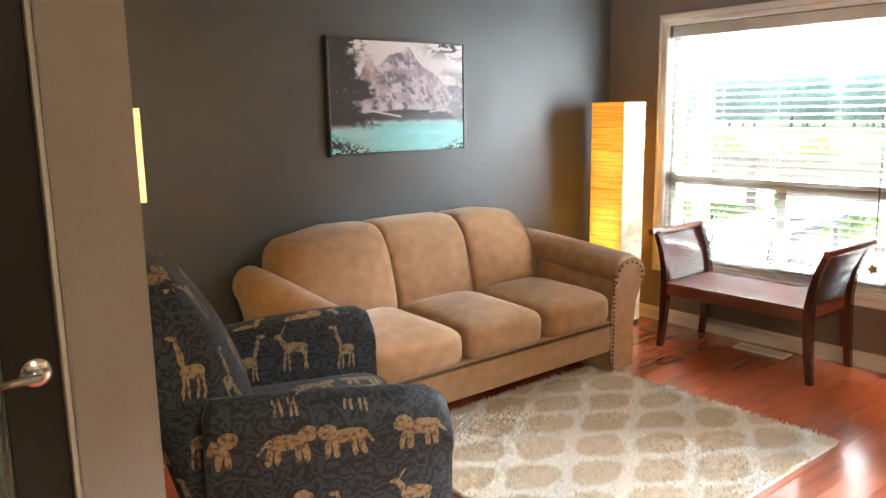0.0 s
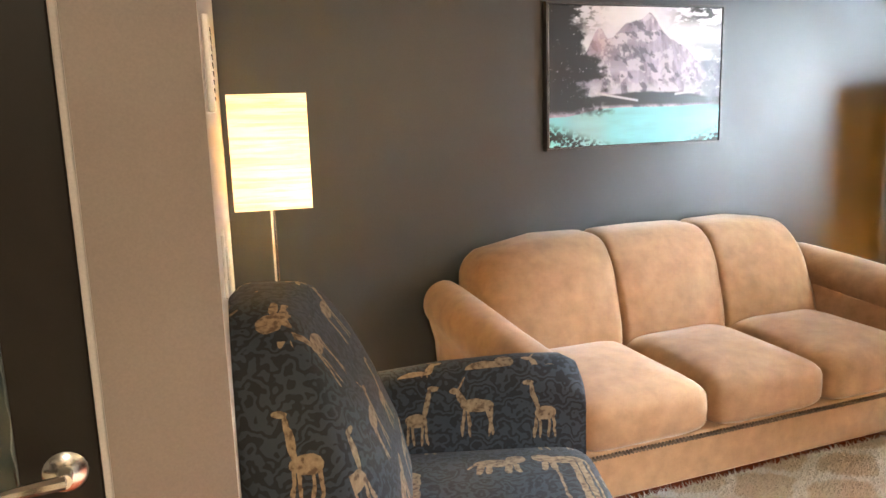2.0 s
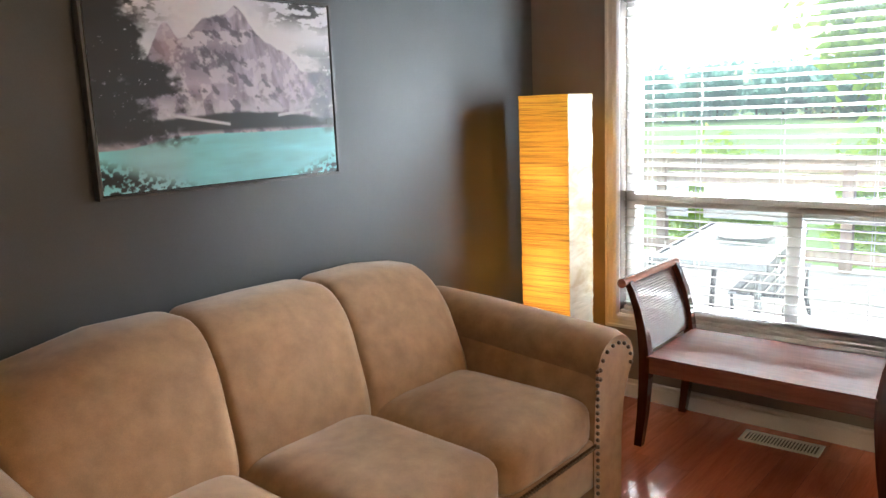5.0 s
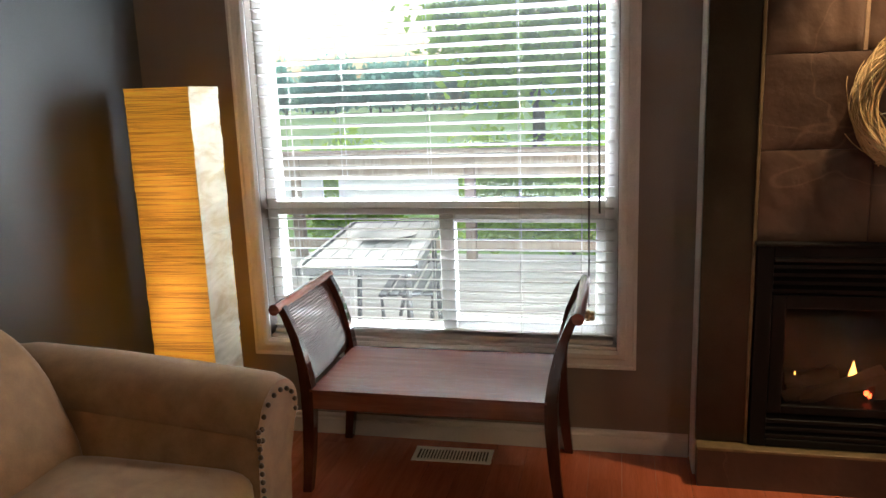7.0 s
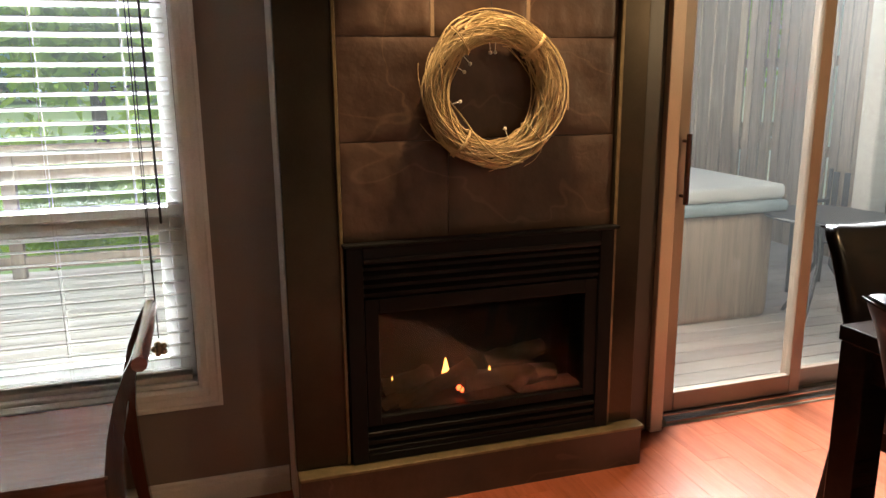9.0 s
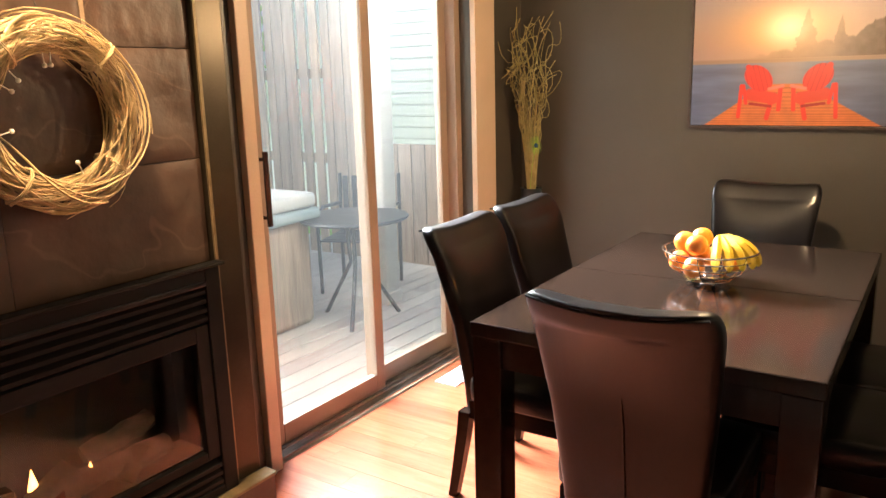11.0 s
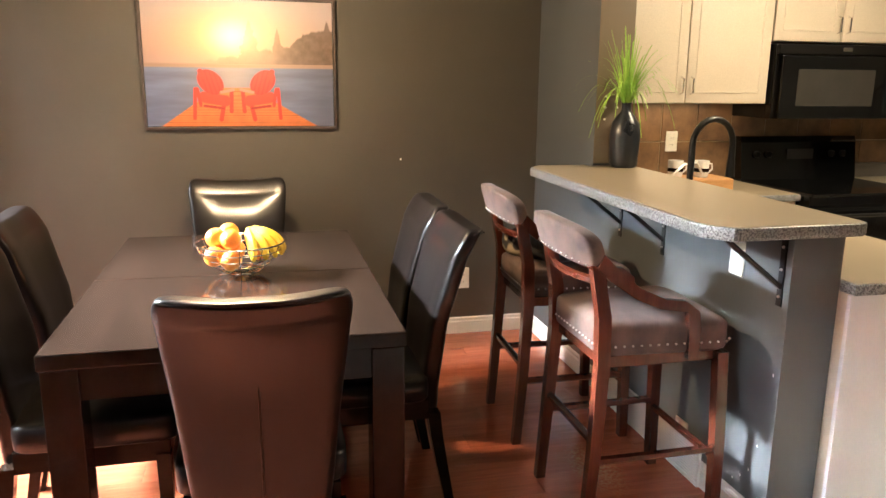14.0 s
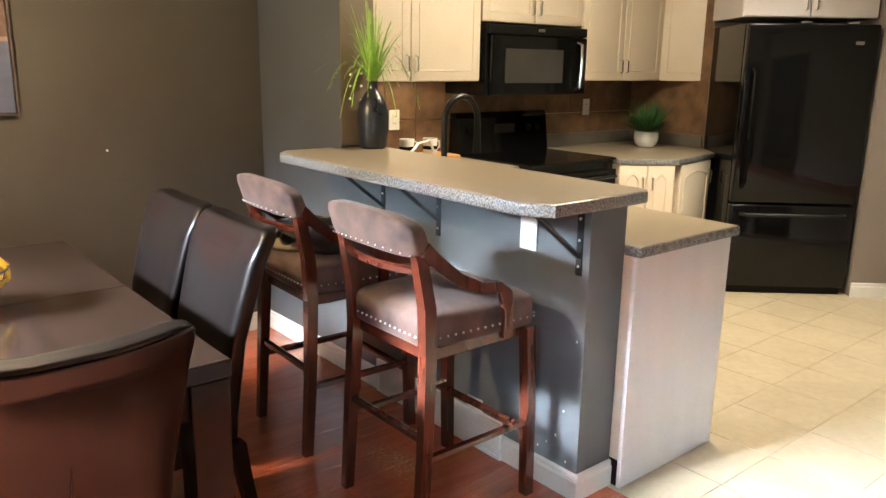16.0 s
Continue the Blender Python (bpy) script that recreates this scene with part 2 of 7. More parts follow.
M["black_gloss"] = basic("black_gloss", (0.003, 0.003, 0.003), (0.0045, 0.0045, 0.0045), 0.08, 6, 200, 0.0, spec=0.32, rvar=0.02)
M["black_insert"] = basic("black_insert", (0.004, 0.0038, 0.0035), (0.006, 0.0055, 0.005), 0.5, 6, 200, 0.05, spec=0.15)
M["chrome"] = basic("chrome", (0.7, 0.68, 0.65), (0.8, 0.78, 0.75), 0.18, 10, 200, 0.0, metal=1.0)
M["brass_shade"] = basic("brass_shade", (0.45, 0.35, 0.2), (0.55, 0.42, 0.25), 0.35, 10, 200, 0.0, metal=1.0)
M["bronze"] = basic("bronze", (0.040, 0.030, 0.019), (0.062, 0.047, 0.030), 0.33, 4, 150, 0.05, metal=0.7)
M["gilt"] = basic("gilt", (0.15, 0.11, 0.055), (0.26, 0.19, 0.10), 0.45, 20, 200, 0.1, metal=0.4)
M["silver_wood"] = basic("silver_wood", (0.06, 0.058, 0.056), (0.11, 0.106, 0.10), 0.35, 20, 200, 0.05, metal=0.4)
M["frame_wood"] = basic("frame_wood", (0.05, 0.035, 0.03), (0.09, 0.065, 0.055), 0.35, 20, 200, 0.05)
M["slate"] = basic("slate", (0.046, 0.024, 0.015), (0.095, 0.052, 0.033), 0.45, 3.5, 22, 0.7, rvar=0.15)
nt = M["slate"].node_tree
vein = ramp(nt, noise_tex(nt, coords(nt), 1.6, 3.0, 0.5, 0.6), [(0.515, (0, 0, 0)), (0.521, (1, 1, 1)), (0.527, (0, 0, 0))])
old = nt.nodes["Principled BSDF"].inputs["Base Color"].links[0].from_socket
part_vein = mix(nt, 0.22, (0.0, 0.0, 0.0), vein)
nt.links.new(mix(nt, part_vein, old, (0.26, 0.17, 0.11)), nt.nodes["Principled BSDF"].inputs["Base Color"])
M["mortar"] = basic("mortar", (0.20, 0.13, 0.08), (0.28, 0.19, 0.12), 0.8, 20, 160, 0.3)
M["backsplash"] = basic("backsplash", (0.10, 0.055, 0.028), (0.22, 0.125, 0.06), 0.4, 9, 60, 0.25, laid=True)
M["tile"] = basic("tile", (0.43, 0.35, 0.225), (0.55, 0.46, 0.315), 0.32, 3.2, 24, 0.05, laid=True)
M["grout"] = basic("grout", (0.46, 0.385, 0.27), (0.54, 0.46, 0.33), 0.8, 20, 200, 0.2)
M["laminate"] = basic("laminate", (0.26, 0.212, 0.145), (0.295, 0.242, 0.165), 0.3, 4, 500, 0.02, rvar=0.02)
M["dark_laminate"] = basic("dark_laminate", (0.10, 0.088, 0.072), (0.135, 0.118, 0.096), 0.35, 5, 400, 0.02)
M["cabinet"] = basic("cabinet", (0.62, 0.53, 0.41), (0.68, 0.59, 0.46), 0.38, 2, 150, 0.04)
M["end_panel"] = basic("end_panel", (0.66, 0.64, 0.64), (0.72, 0.70, 0.70), 0.45, 3, 150, 0.03, stretch=(4, 4, 0.4))
M["door_paint"] = basic("door_paint", (0.012, 0.0095, 0.0075), (0.017, 0.0135, 0.0105), 0.45, 5, 200, 0.05, spec=0.22)
M["twig"] = basic("twig", (0.42, 0.30, 0.14), (0.62, 0.47, 0.25), 0.7, 30, 200, 0.2)
M["curly"] = basic("curly", (0.26, 0.22, 0.07), (0.44, 0.37, 0.15), 0.6, 30, 200, 0.1)
M["orange"] = basic("orange", (0.74, 0.19, 0.010), (0.84, 0.26, 0.018), 0.4, 8, 160, 0.25)
M["banana"] = basic("banana", (0.72, 0.44, 0.015), (0.80, 0.54, 0.03), 0.45, 14, 120, 0.05)
M["stem"] = basic("stem", (0.18, 0.14, 0.04), (0.3, 0.26, 0.08), 0.6, 14, 120, 0.05)
M["vase_black"] = basic("vase_black", (0.012, 0.014, 0.018), (0.02, 0.023, 0.03), 0.3, 8, 120, 0.05)
M["grass_blade"] = basic("grass_blade", (0.20, 0.42, 0.035), (0.42, 0.62, 0.10), 0.5, 20, 120, 0.0)
M["fern"] = basic("fern", (0.025, 0.08, 0.02), (0.06, 0.15, 0.035), 0.5, 20, 120, 0.0)
M["bead"] = basic("bead", (0.75, 0.72, 0.62), (0.82, 0.8, 0.72), 0.4, 20, 120, 0.0)
M["ceramic"] = basic("ceramic", (0.78, 0.76, 0.72), (0.84, 0.82, 0.78), 0.2, 8, 120, 0.0)
M["butcher"] = wood("butcher", (0.45, 0.22, 0.08), (0.6, 0.33, 0.13), 0.4, 0)
M["plate_white"] = basic("plate_white", (0.74, 0.72, 0.66), (0.8, 0.78, 0.72), 0.35, 8, 120, 0.0)
M["cord"] = basic("cord", (0.6, 0.58, 0.54), (0.68, 0.66, 0.62), 0.6, 20, 120, 0.0)
M["dark_cord"] = basic("dark_cord", (0.02, 0.016, 0.012), (0.03, 0.024, 0.02), 0.6, 20, 120, 0.0)
M["deck"] = wood("deck", (0.46, 0.42, 0.37), (0.60, 0.56, 0.50), 0.75, 1, 2.0, 0.0, 0.2)
M["fence"] = wood("fence", (0.26, 0.18, 0.125), (0.48, 0.37, 0.27), 0.8, 2, 2.0, 0.0, 0.25)
M["siding"] = basic("siding", (0.74, 0.73, 0.68), (0.80, 0.79, 0.74), 0.6, 3, 120, 0.05)
M["tub"] = basic("tub", (0.20, 0.25, 0.26), (0.28, 0.33, 0.34), 0.6, 3, 120, 0.1)
M["tub_cover"] = basic("tub_cover", (0.42, 0.42, 0.40), (0.5, 0.5, 0.48), 0.5, 3, 120, 0.1)
M["patio_metal"] = basic("patio_metal", (0.05, 0.05, 0.052), (0.08, 0.08, 0.083), 0.4, 8, 120, 0.05, metal=0.4)
M["table_slat"] = basic("table_slat", (0.16, 0.155, 0.15), (0.22, 0.215, 0.21), 0.5, 8, 120, 0.05)
M["lawn"] = basic("lawn", (0.15, 0.29, 0.06), (0.22, 0.38, 0.10), 0.9, 0.8, 30, 0.4)
M["leaf"] = leaf_material("leaf", (0.28, 0.48, 0.05), (0.48, 0.66, 0.12), 1.5)
# distance haze is put into these pale blue-green leaf colours
M["leaf_hazed"] = leaf_material("leaf_hazed", (0.40, 0.70, 0.60), (0.52, 0.80, 0.66), 0.3)
M["bark"] = basic("bark", (0.06, 0.045, 0.032), (0.1, 0.08, 0.06), 0.85, 8, 60, 0.6, stretch=(6, 6, 1))
M["log"] = basic("log", (0.010, 0.007, 0.005), (0.045, 0.027, 0.015), 0.9, 14, 60, 0.6)
M["pane"] = glass("pane")
# pale film on both panes carries hazy glare as well as dirt
M["window_pane"] = glass("window_pane", (0.95, 0.98, 0.97), 0.0, 0.0014)
M["hazy_pane"] = glass("hazy_pane", (0.95, 0.98, 0.97), 0.0, 0.0055)
# warm indoor light on door casing and frame is put into these tones
M["lamplit_trim"] = basic("lamplit_trim", (0.60, 0.45, 0.31), (0.66, 0.50, 0.36), 0.4, 4.0, 200, 0.03)
M["lamplit_vinyl"] = basic("lamplit_vinyl", (0.30, 0.215, 0.155), (0.35, 0.255, 0.185), 0.38, 4.0, 200, 0.03)
M["oven_glass"] = basic("oven_glass", (0.03, 0.028, 0.025), (0.04, 0.037, 0.032), 0.06, 6, 200, 0.0)
M["flame"] = glow("flame", (1.0, 0.38, 0.07), 3.5)
M["ember"] = glow("ember", (1.0, 0.08, 0.02), 4.0)
M["bulb"] = glow("bulb", (1.0, 0.8, 0.5), 12.0)
M["paper_tall"] = paper_shade("paper_tall", (0.95, 0.56, 0.06), 0.12, 120, 0.45, (0.50, 0.32, 0.12))
M["paper_pale"] = paper_shade("paper_pale", (0.78, 0.72, 0.58), 0.08, 5, 0.05, (0.82, 0.74, 0.60))
M["paper_square"] = paper_shade("paper_square", (1.0, 0.84, 0.54), 0.12, 34, 0.34, (0.90, 0.80, 0.62))

# ---- mesh helpers ----


def thing(name, m, label, category, group=""):
    ob = new(name)
    ob.empty_display_size = 0.1
    ob.matrix_basis = m
    return tagged(ob, label, category, group)


def mesh_object(name, bm, mat, parent=None, label="", smooth=False):
    me = bpy.data.meshes.new(name)
    bm.to_mesh(me)
    bm.free()
    me.materials.append(M[mat])
    if smooth:
        me.shade_smooth()
        me.set_sharp_from_angle(angle=radians(40))
    ob = new(name, me)
    if parent:
        ob.parent = parent
    if label:
        ob["label"] = label
    return ob


def part(name, bm, mat, parent, label="", smooth=False):
    return mesh_object(name, bm, mat, parent, label, smooth)


def structure(name, bm, mat, label, category, smooth=False):
    return tagged(mesh_object(name, bm, mat, None, "", smooth), label, category, "", "structure")


def box(bm, x0, x1, y0, y1, z0, z1, bevel=0.0, seg=2):
    """Adds a box, with rounded edges if asked."""
    r = bmesh.ops.create_cube(bm, size=1.0)
    vs = r["verts"]
    bmesh.ops.scale(bm, vec=(x1 - x0, y1 - y0, z1 - z0), verts=vs)
    bmesh.ops.translate(bm, vec=((x0 + x1) / 2, (y0 + y1) / 2, (z0 + z1) / 2), verts=vs)
    if bevel:
        edges = list({e for v in vs for e in v.link_edges})
        bmesh.ops.bevel(bm, geom=edges, offset=bevel, segments=seg, affect="EDGES", profile=0.5)
    return bm


def boxed(x0, x1, y0, y1, z0, z1, bevel=0.0, seg=2):
    return box(bmesh.new(), x0, x1, y0, y1, z0, z1, bevel, seg)


def prism(bm, poly, a, b, axis="z", bevel=0.0):
    """A flat outline (u, v) pulled from a to b along an axis."""
    def at(u, v, w):
        return {"z": (u, v, w), "x": (w, u, v), "y": (u, w, v)}[axis]
    lo = [bm.verts.new(at(u, v, a)) for u, v in poly]
    hi = [bm.verts.new(at(u, v, b)) for u, v in poly]
    n = len(poly)
    faces = [bm.faces.new(lo[::-1]), bm.faces.new(hi)]
    for i in range(n):
        faces.append(bm.faces.new((lo[i], lo[(i + 1) % n], hi[(i + 1) % n], hi[i])))
    bmesh.ops.recalc_face_normals(bm, faces=faces)
    if bevel:
        edges = list({e for f in faces[:2] for e in f.edges})
        bmesh.ops.bevel(bm, geom=edges, offset=bevel, segments=2, affect="EDGES", profile=0.5)
    return bm


def loft(bm, rings, cap=True, closed=True):
    """Joins rings of points with the same count into one skin."""
    rows = [[bm.verts.new(p) for p in ring] for ring in rings]
    n = len(rows[0])
    faces = []
    for a, b in zip(rows, rows[1:]):
        for i in range(n if closed else n - 1):
            j = (i + 1) % n
            faces.append(bm.faces.new((a[i], a[j], b[j], b[i])))
    if cap and closed:
        faces.append(bm.faces.new(rows[0][::-1]))
        faces.append(bm.faces.new(rows[-1]))
    bmesh.ops.recalc_face_normals(bm, faces=faces)
    return bm


def tube(bm, pts, radius, sides=6):
    """A round bar along points; radius may be a list."""
    pts = [Vector(p) for p in pts]
    rings = []
    side = Vector((0.31, 0.52, 0.8))
    for i, p in enumerate(pts):
        d = (pts[min(i + 1, len(pts) - 1)] - pts[max(i - 1, 0)]).normalized()
        if abs(d.dot(side)) > 0.97:
            side = Vector((0.9, -0.3, 0.1))
        u = d.cross(side).normalized()
        w = d.cross(u)
        side = u.cross(d)
        r = radius[i] if isinstance(radius, (list, tuple)) else radius
        rings.append([p + r * (math.cos(k * math.tau / sides) * u + math.sin(k * math.tau / sides) * w) for k in range(sides)])
    return loft(bm, rings)


def lathe(bm, profile, segs=24, cx=0.0, cy=0.0, cap=True):
    rings = [[(cx + r * math.cos(k * math.tau / segs), cy + r * math.sin(k * math.tau / segs), z) for k in range(segs)] for r, z in profile]
    return loft(bm, rings, cap)


def pillow(bm, c, s, e1=0.35, e2=0.35, deform=None, nu=28, nv=16, along="z"):
    """A soft box (superellipsoid) at c with half sizes s; deform moves each point. e1 rounds its two ends along the given axis."""
    def sp(w, e):
        return math.copysign(abs(w) ** e, w)
    rings = []
    for j in range(nv + 1):
        v = -math.pi / 2 + math.pi * j / nv
        v = max(min(v, math.pi / 2 - 1e-3), -math.pi / 2 + 1e-3)
        ring = []
        for i in range(nu):
            u = math.tau * i / nu + math.pi / nu
            p = Vector((sp(math.cos(v), e1) * sp(math.cos(u), e2), sp(math.cos(v), e1) * sp(math.sin(u), e2), sp(math.sin(v), e1)))
            if along == "x":
                p = Vector((p.z, p.x, p.y))
            p = Vector((c[0] + s[0] * p.x, c[1] + s[1] * p.y, c[2] + s[2] * p.z))
            ring.append(deform(p) if deform else p)
        rings.append(ring)
    return loft(bm, rings)


def blob(bm, c, r, squash=1.0, rough=0.0, segs=12, rings=8):
    prof = []
    base = len(bm.verts)
    for j in range(rings + 1):
        a = -math.pi / 2 + math.pi * j / rings
        prof.append((max(r * math.cos(a), 1e-4), c[2] + squash * r * math.sin(a)))
    lathe(bm, prof, segs, c[0], c[1])
    if rough:
        bm.verts.ensure_lookup_table()
        for v in bm.verts[base:]:
            n = noise.noise(v.co * (1.5 / r)) * rough
            v.co += (v.co - Vector(c)) * n
    return bm


def arc(a, b, sag, n=8, axis=2):
    """Points from a to b that bulge along an axis."""
    a, b = Vector(a), Vector(b)
    out = []
    for i in range(n + 1):
        t = i / n
        p = a.lerp(b, t)
        p[axis] += sag * 4 * t * (1 - t)
        out.append(p)
    return out

# ---- setting: floors, walls, ceiling ----
WALL_X, SOFA_Y, DINE_Y, TOP = 4.62, 3.71, -2.17, 2.44

floor = structure("floor", boxed(1.42, WALL_X + 0.1, DINE_Y - 0.1, SOFA_Y + 0.1, -0.12, -0.012), "grout", "glossy reddish cherry plank floor", "floor")
hall = structure("hall_floor", boxed(-3.2, 1.42, 1.30, SOFA_Y + 0.1, -0.12, -0.012), "grout", "glossy reddish plank floor of the entrance hall", "floor")
kitchen_floor = structure("kitchen_floor", boxed(-3.2, 1.42, DINE_Y - 0.1, 1.30, -0.12, -0.0022), "grout", "beige ceramic tile kitchen floor with pale joints", "floor")
structure("ceiling", boxed(-3.3, WALL_X + 0.15, DINE_Y - 0.15, SOFA_Y + 0.15, TOP, TOP + 0.1), "ceiling_dimmed", "unseen textured ceiling, dimmed to greige to cut bounced light", "ceiling")

structure("wall_north", boxed(0.5, WALL_X + 0.15, SOFA_Y, SOFA_Y + 0.15, 0, TOP), "accent_paint", "dark grey painted wall behind the sofa", "wall")
structure("wall_south", boxed(-1.9, WALL_X + 0.15, DINE_Y - 0.15, DINE_Y, 0, TOP), "dining_paint", "dark brown-grey painted wall of the dining corner", "wall")

# window wall with a hole for the window, and the wall of the patio door
WY0, WY1, WZ0, WZ1 = 1.695, 3.20, 0.44, 2.035
bm = bmesh.new()
box(bm, WALL_X, WALL_X + 0.15, WY1, SOFA_Y, 0, TOP)
box(bm, WALL_X, WALL_X + 0.15, 0.75, WY0, 0, TOP)
box(bm, WALL_X, WALL_X + 0.15, WY0, WY1, 0, WZ0)
box(bm, WALL_X, WALL_X + 0.15, WY0, WY1, WZ1, TOP)
structure("wall_east", bm, "taupe_paint", "taupe painted wall around the large window", "wall")
DY0, DY1, DZ = -1.62, -0.12, 2.06
bm = bmesh.new()
box(bm, WALL_X, WALL_X + 0.15, DY1, 0.745, 0, TOP)
box(bm, WALL_X, WALL_X + 0.15, DINE_Y, DY0, 0, TOP)
box(bm, WALL_X, WALL_X + 0.15, DY0, DY1, DZ, TOP)
structure("wall_patio", bm, "dining_paint", "dark brown painted wall around the sliding patio door", "wall")

# entrance side: skewed side wall, narrow wall by the glazed door, and plain walls closing the place
LX, LY = 0.655, 1.86
bm = prism(bmesh.new(), [(LX, LY), (0.85, SOFA_Y), (0.70, SOFA_Y), (0.50, LY + 0.12), (0.47, LY + 0.12), (0.47, LY)], 0, TOP)
# thin taupe sheet laid over the end of the pale wall
structure("wall_west_end", boxed(0.471, LX - 0.001, LY - 0.004, LY - 0.0005, 0, TOP), "taupe_paint", "taupe sheet over the wall end beside the hall door", "wall")
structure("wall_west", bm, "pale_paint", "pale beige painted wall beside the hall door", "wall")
bm = bmesh.new()
box(bm, -0.44, 0.47, LY, LY + 0.12, 2.06, TOP)
box(bm, -3.2, -0.44, LY, LY + 0.12, 0, TOP)
structure("wall_hall", bm, "pale_paint", "pale beige wall over and beside the hall door", "wall")
structure("wall_far_west", boxed(-3.35, -3.2, DINE_Y, SOFA_Y, 0, TOP), "pale_paint", "plain pale wall closing the hall", "wall")
# dark grey puts the dimness of the hall into the wall colour
structure("wall_hall_back", boxed(-3.2, 0.5, SOFA_Y, SOFA_Y + 0.15, 0, TOP), "accent_paint", "plain wall behind the hall door, darkened for the dim hall", "wall")

# low wall under the bar with the stub that carries on to the ceiling
PX0, PX1, PY1 = 1.40, 1.575, 0.05
structure("wall_stub", boxed(PX0, PX1, DINE_Y, -1.40, 0, TOP), "pony_paint", "grey painted wall end between dining corner and kitchen", "wall")
# thin sheet whose tan colour holds the warm kitchen light on this end
structure("wall_stub_end", boxed(PX0, PX1 - 0.002, -1.40, -1.396, 1.07, TOP), "warm_lit_end", "end face of the kitchen wall, toned tan for warm light", "wall")
low_wall = structure("low_wall", boxed(PX0, PX1, -1.40, PY1, 0, 1.02), "pony_paint", "scuffed grey painted low wall under the breakfast bar", "wall")
structure("wall_kitchen_side", boxed(-1.67, -1.52, DINE_Y, -1.5, 0, TOP), "backsplash", "brown mottled tiled kitchen side wall", "wall")
bm = prism(bmesh.new(), [(-1.66, -0.43), (-1.95, -0.17), (-2.05, -0.28), (-1.76, -0.54)], 0, TOP)
structure("wall_fridge_end", bm, "taupe_paint", "taupe wall end beside the refrigerator", "wall")
bm = prism(bmesh.new(), [(-1.52, -1.5), (-2.16, -1.0), (-2.3, -1.15), (-1.67, -1.65)], 0, TOP)
structure("wall_behind_fridge", bm, "taupe_paint", "taupe wall behind the refrigerator", "wall")
bm = prism(bmesh.new(), [(-2.16, -1.0), (-1.76, -0.54), (-1.86, -0.5), (-2.3, -1.0)], 0, TOP)
structure("wall_fridge_niche", bm, "taupe_paint", "taupe side wall of the refrigerator niche", "wall")

# baseboards: a stepped moulding
def baseboard(name, x0, y0, x1, y1, side, h=0.095):
    """From one floor point to another; side is +1 or -1 for the room's side of that line."""
    d = Vector((x1 - x0, y1 - y0, 0))
    n = Vector((-d.y, d.x, 0)).normalized() * side
    prof = [(0, 0), (0.014, 0), (0.014, h * 0.72), (0.009, h * 0.8), (0.009, h * 0.93), (0.004, h), (0, h)]
    rings = [[Vector((x, y, 0)) + n * u + Vector((0, 0, v)) for u, v in prof] for x, y in ((x0, y0), (x1, y1))]
    return structure(name, loft(bmesh.new(), rings), "white_trim", "white moulded baseboard along the wall", "baseboard")


baseboard("baseboard_north", 0.86, SOFA_Y, WALL_X - 0.016, SOFA_Y, -1)
baseboard("baseboard_east", WALL_X, SOFA_Y, WALL_X, 1.41, -1)
baseboard("baseboard_south", PX1 + 0.016, DINE_Y, WALL_X, DINE_Y, 1)
baseboard("baseboard_low_wall", PX1, DINE_Y, PX1, PY1 + 0.014, -1)
baseboard("baseboard_low_wall_end", PX1, PY1, PX0, PY1, -1)
baseboard("baseboard_west", LX, LY, 0.85, SOFA_Y - 0.016, -1)
baseboard("baseboard_fridge_end", -1.66, -0.43, -1.95, -0.17, -1)

# ---- window with blind ----


def casing(parent, y0, y1, z0, z1, w=0.075, x=WALL_X):
    """Moulded picture-frame casing on the inner face of the wall."""
    prof = [(0, 0), (0.010, 0), (0.018, 0.012), (0.018, 0.03), (0.012, 0.036), (0.012, 0.058), (0.017, 0.064), (0.017, w), (0, w)]
    corners = [(y0, z0, -1, -1), (y1, z0, 1, -1), (y1, z1, 1, 1), (y0, z1, -1, 1)]
    for i in range(4):
        a, b = corners[i], corners[(i + 1) % 4]
        rings = [[(x - t, c[0] + c[2] * o, c[1] + c[3] * o) for t, o in prof] for c in (a, b)]
        part("casing", loft(bmesh.new(), rings), "white_trim", parent)


win = thing("window_1", Matrix(), "large white framed window with a raised horizontal slat blind", "window")
win["kind"] = "structure"
casing(win, WY0 - 0.002, WY1 + 0.002, WZ0 - 0.002, WZ1 + 0.002)
bm = bmesh.new()
GX = 4.70
for y0, y1, z0, z1 in ((WY0, WY0 + 0.05, WZ0, WZ1), (WY1 - 0.05, WY1, WZ0, WZ1), (WY0 + 0.05, WY1 - 0.05, WZ0, WZ0 + 0.05), (WY0 + 0.05, WY1 - 0.05, WZ1 - 0.05, WZ1)):
    box(bm, GX - 0.02, GX + 0.065, y0, y1, z0, z1, 0.004)
part("window_frame", bm, "vinyl", win)
part("transom", boxed(GX - 0.03, GX + 0.05, WY0 + 0.05, WY1 - 0.05, 0.985, 1.045, 0.006), "vinyl", win)
part("mullion", boxed(GX - 0.025, GX + 0.03, 2.36, 2.425, WZ0 + 0.05, 0.985, 0.005), "vinyl", win)
bm = bmesh.new()
for z0, z1 in ((WZ0 + 0.05, WZ0 + 0.085), (0.95, 0.985)):
    box(bm, GX - 0.015, GX + 0.02, WY0 + 0.085, 2.36, z0, z1, 0.003)
box(bm, GX - 0.015, GX + 0.02, WY0 + 0.05, WY0 + 0.085, WZ0 + 0.05, 0.985, 0.003)
part("sash", bm, "vinyl", win)
for y0, y1, z0, z1 in ((WY0 + 0.05, WY1 - 0.05, 1.045, WZ1 - 0.05), (2.425, WY1 - 0.05, WZ0 + 0.05, 0.985), (WY0 + 0.085, 2.36, WZ0 + 0.085, 0.95)):
    part("pane", boxed(GX + 0.012, GX + 0.016, y0, y1, z0, z1), "window_pane", win).visible_shadow = False
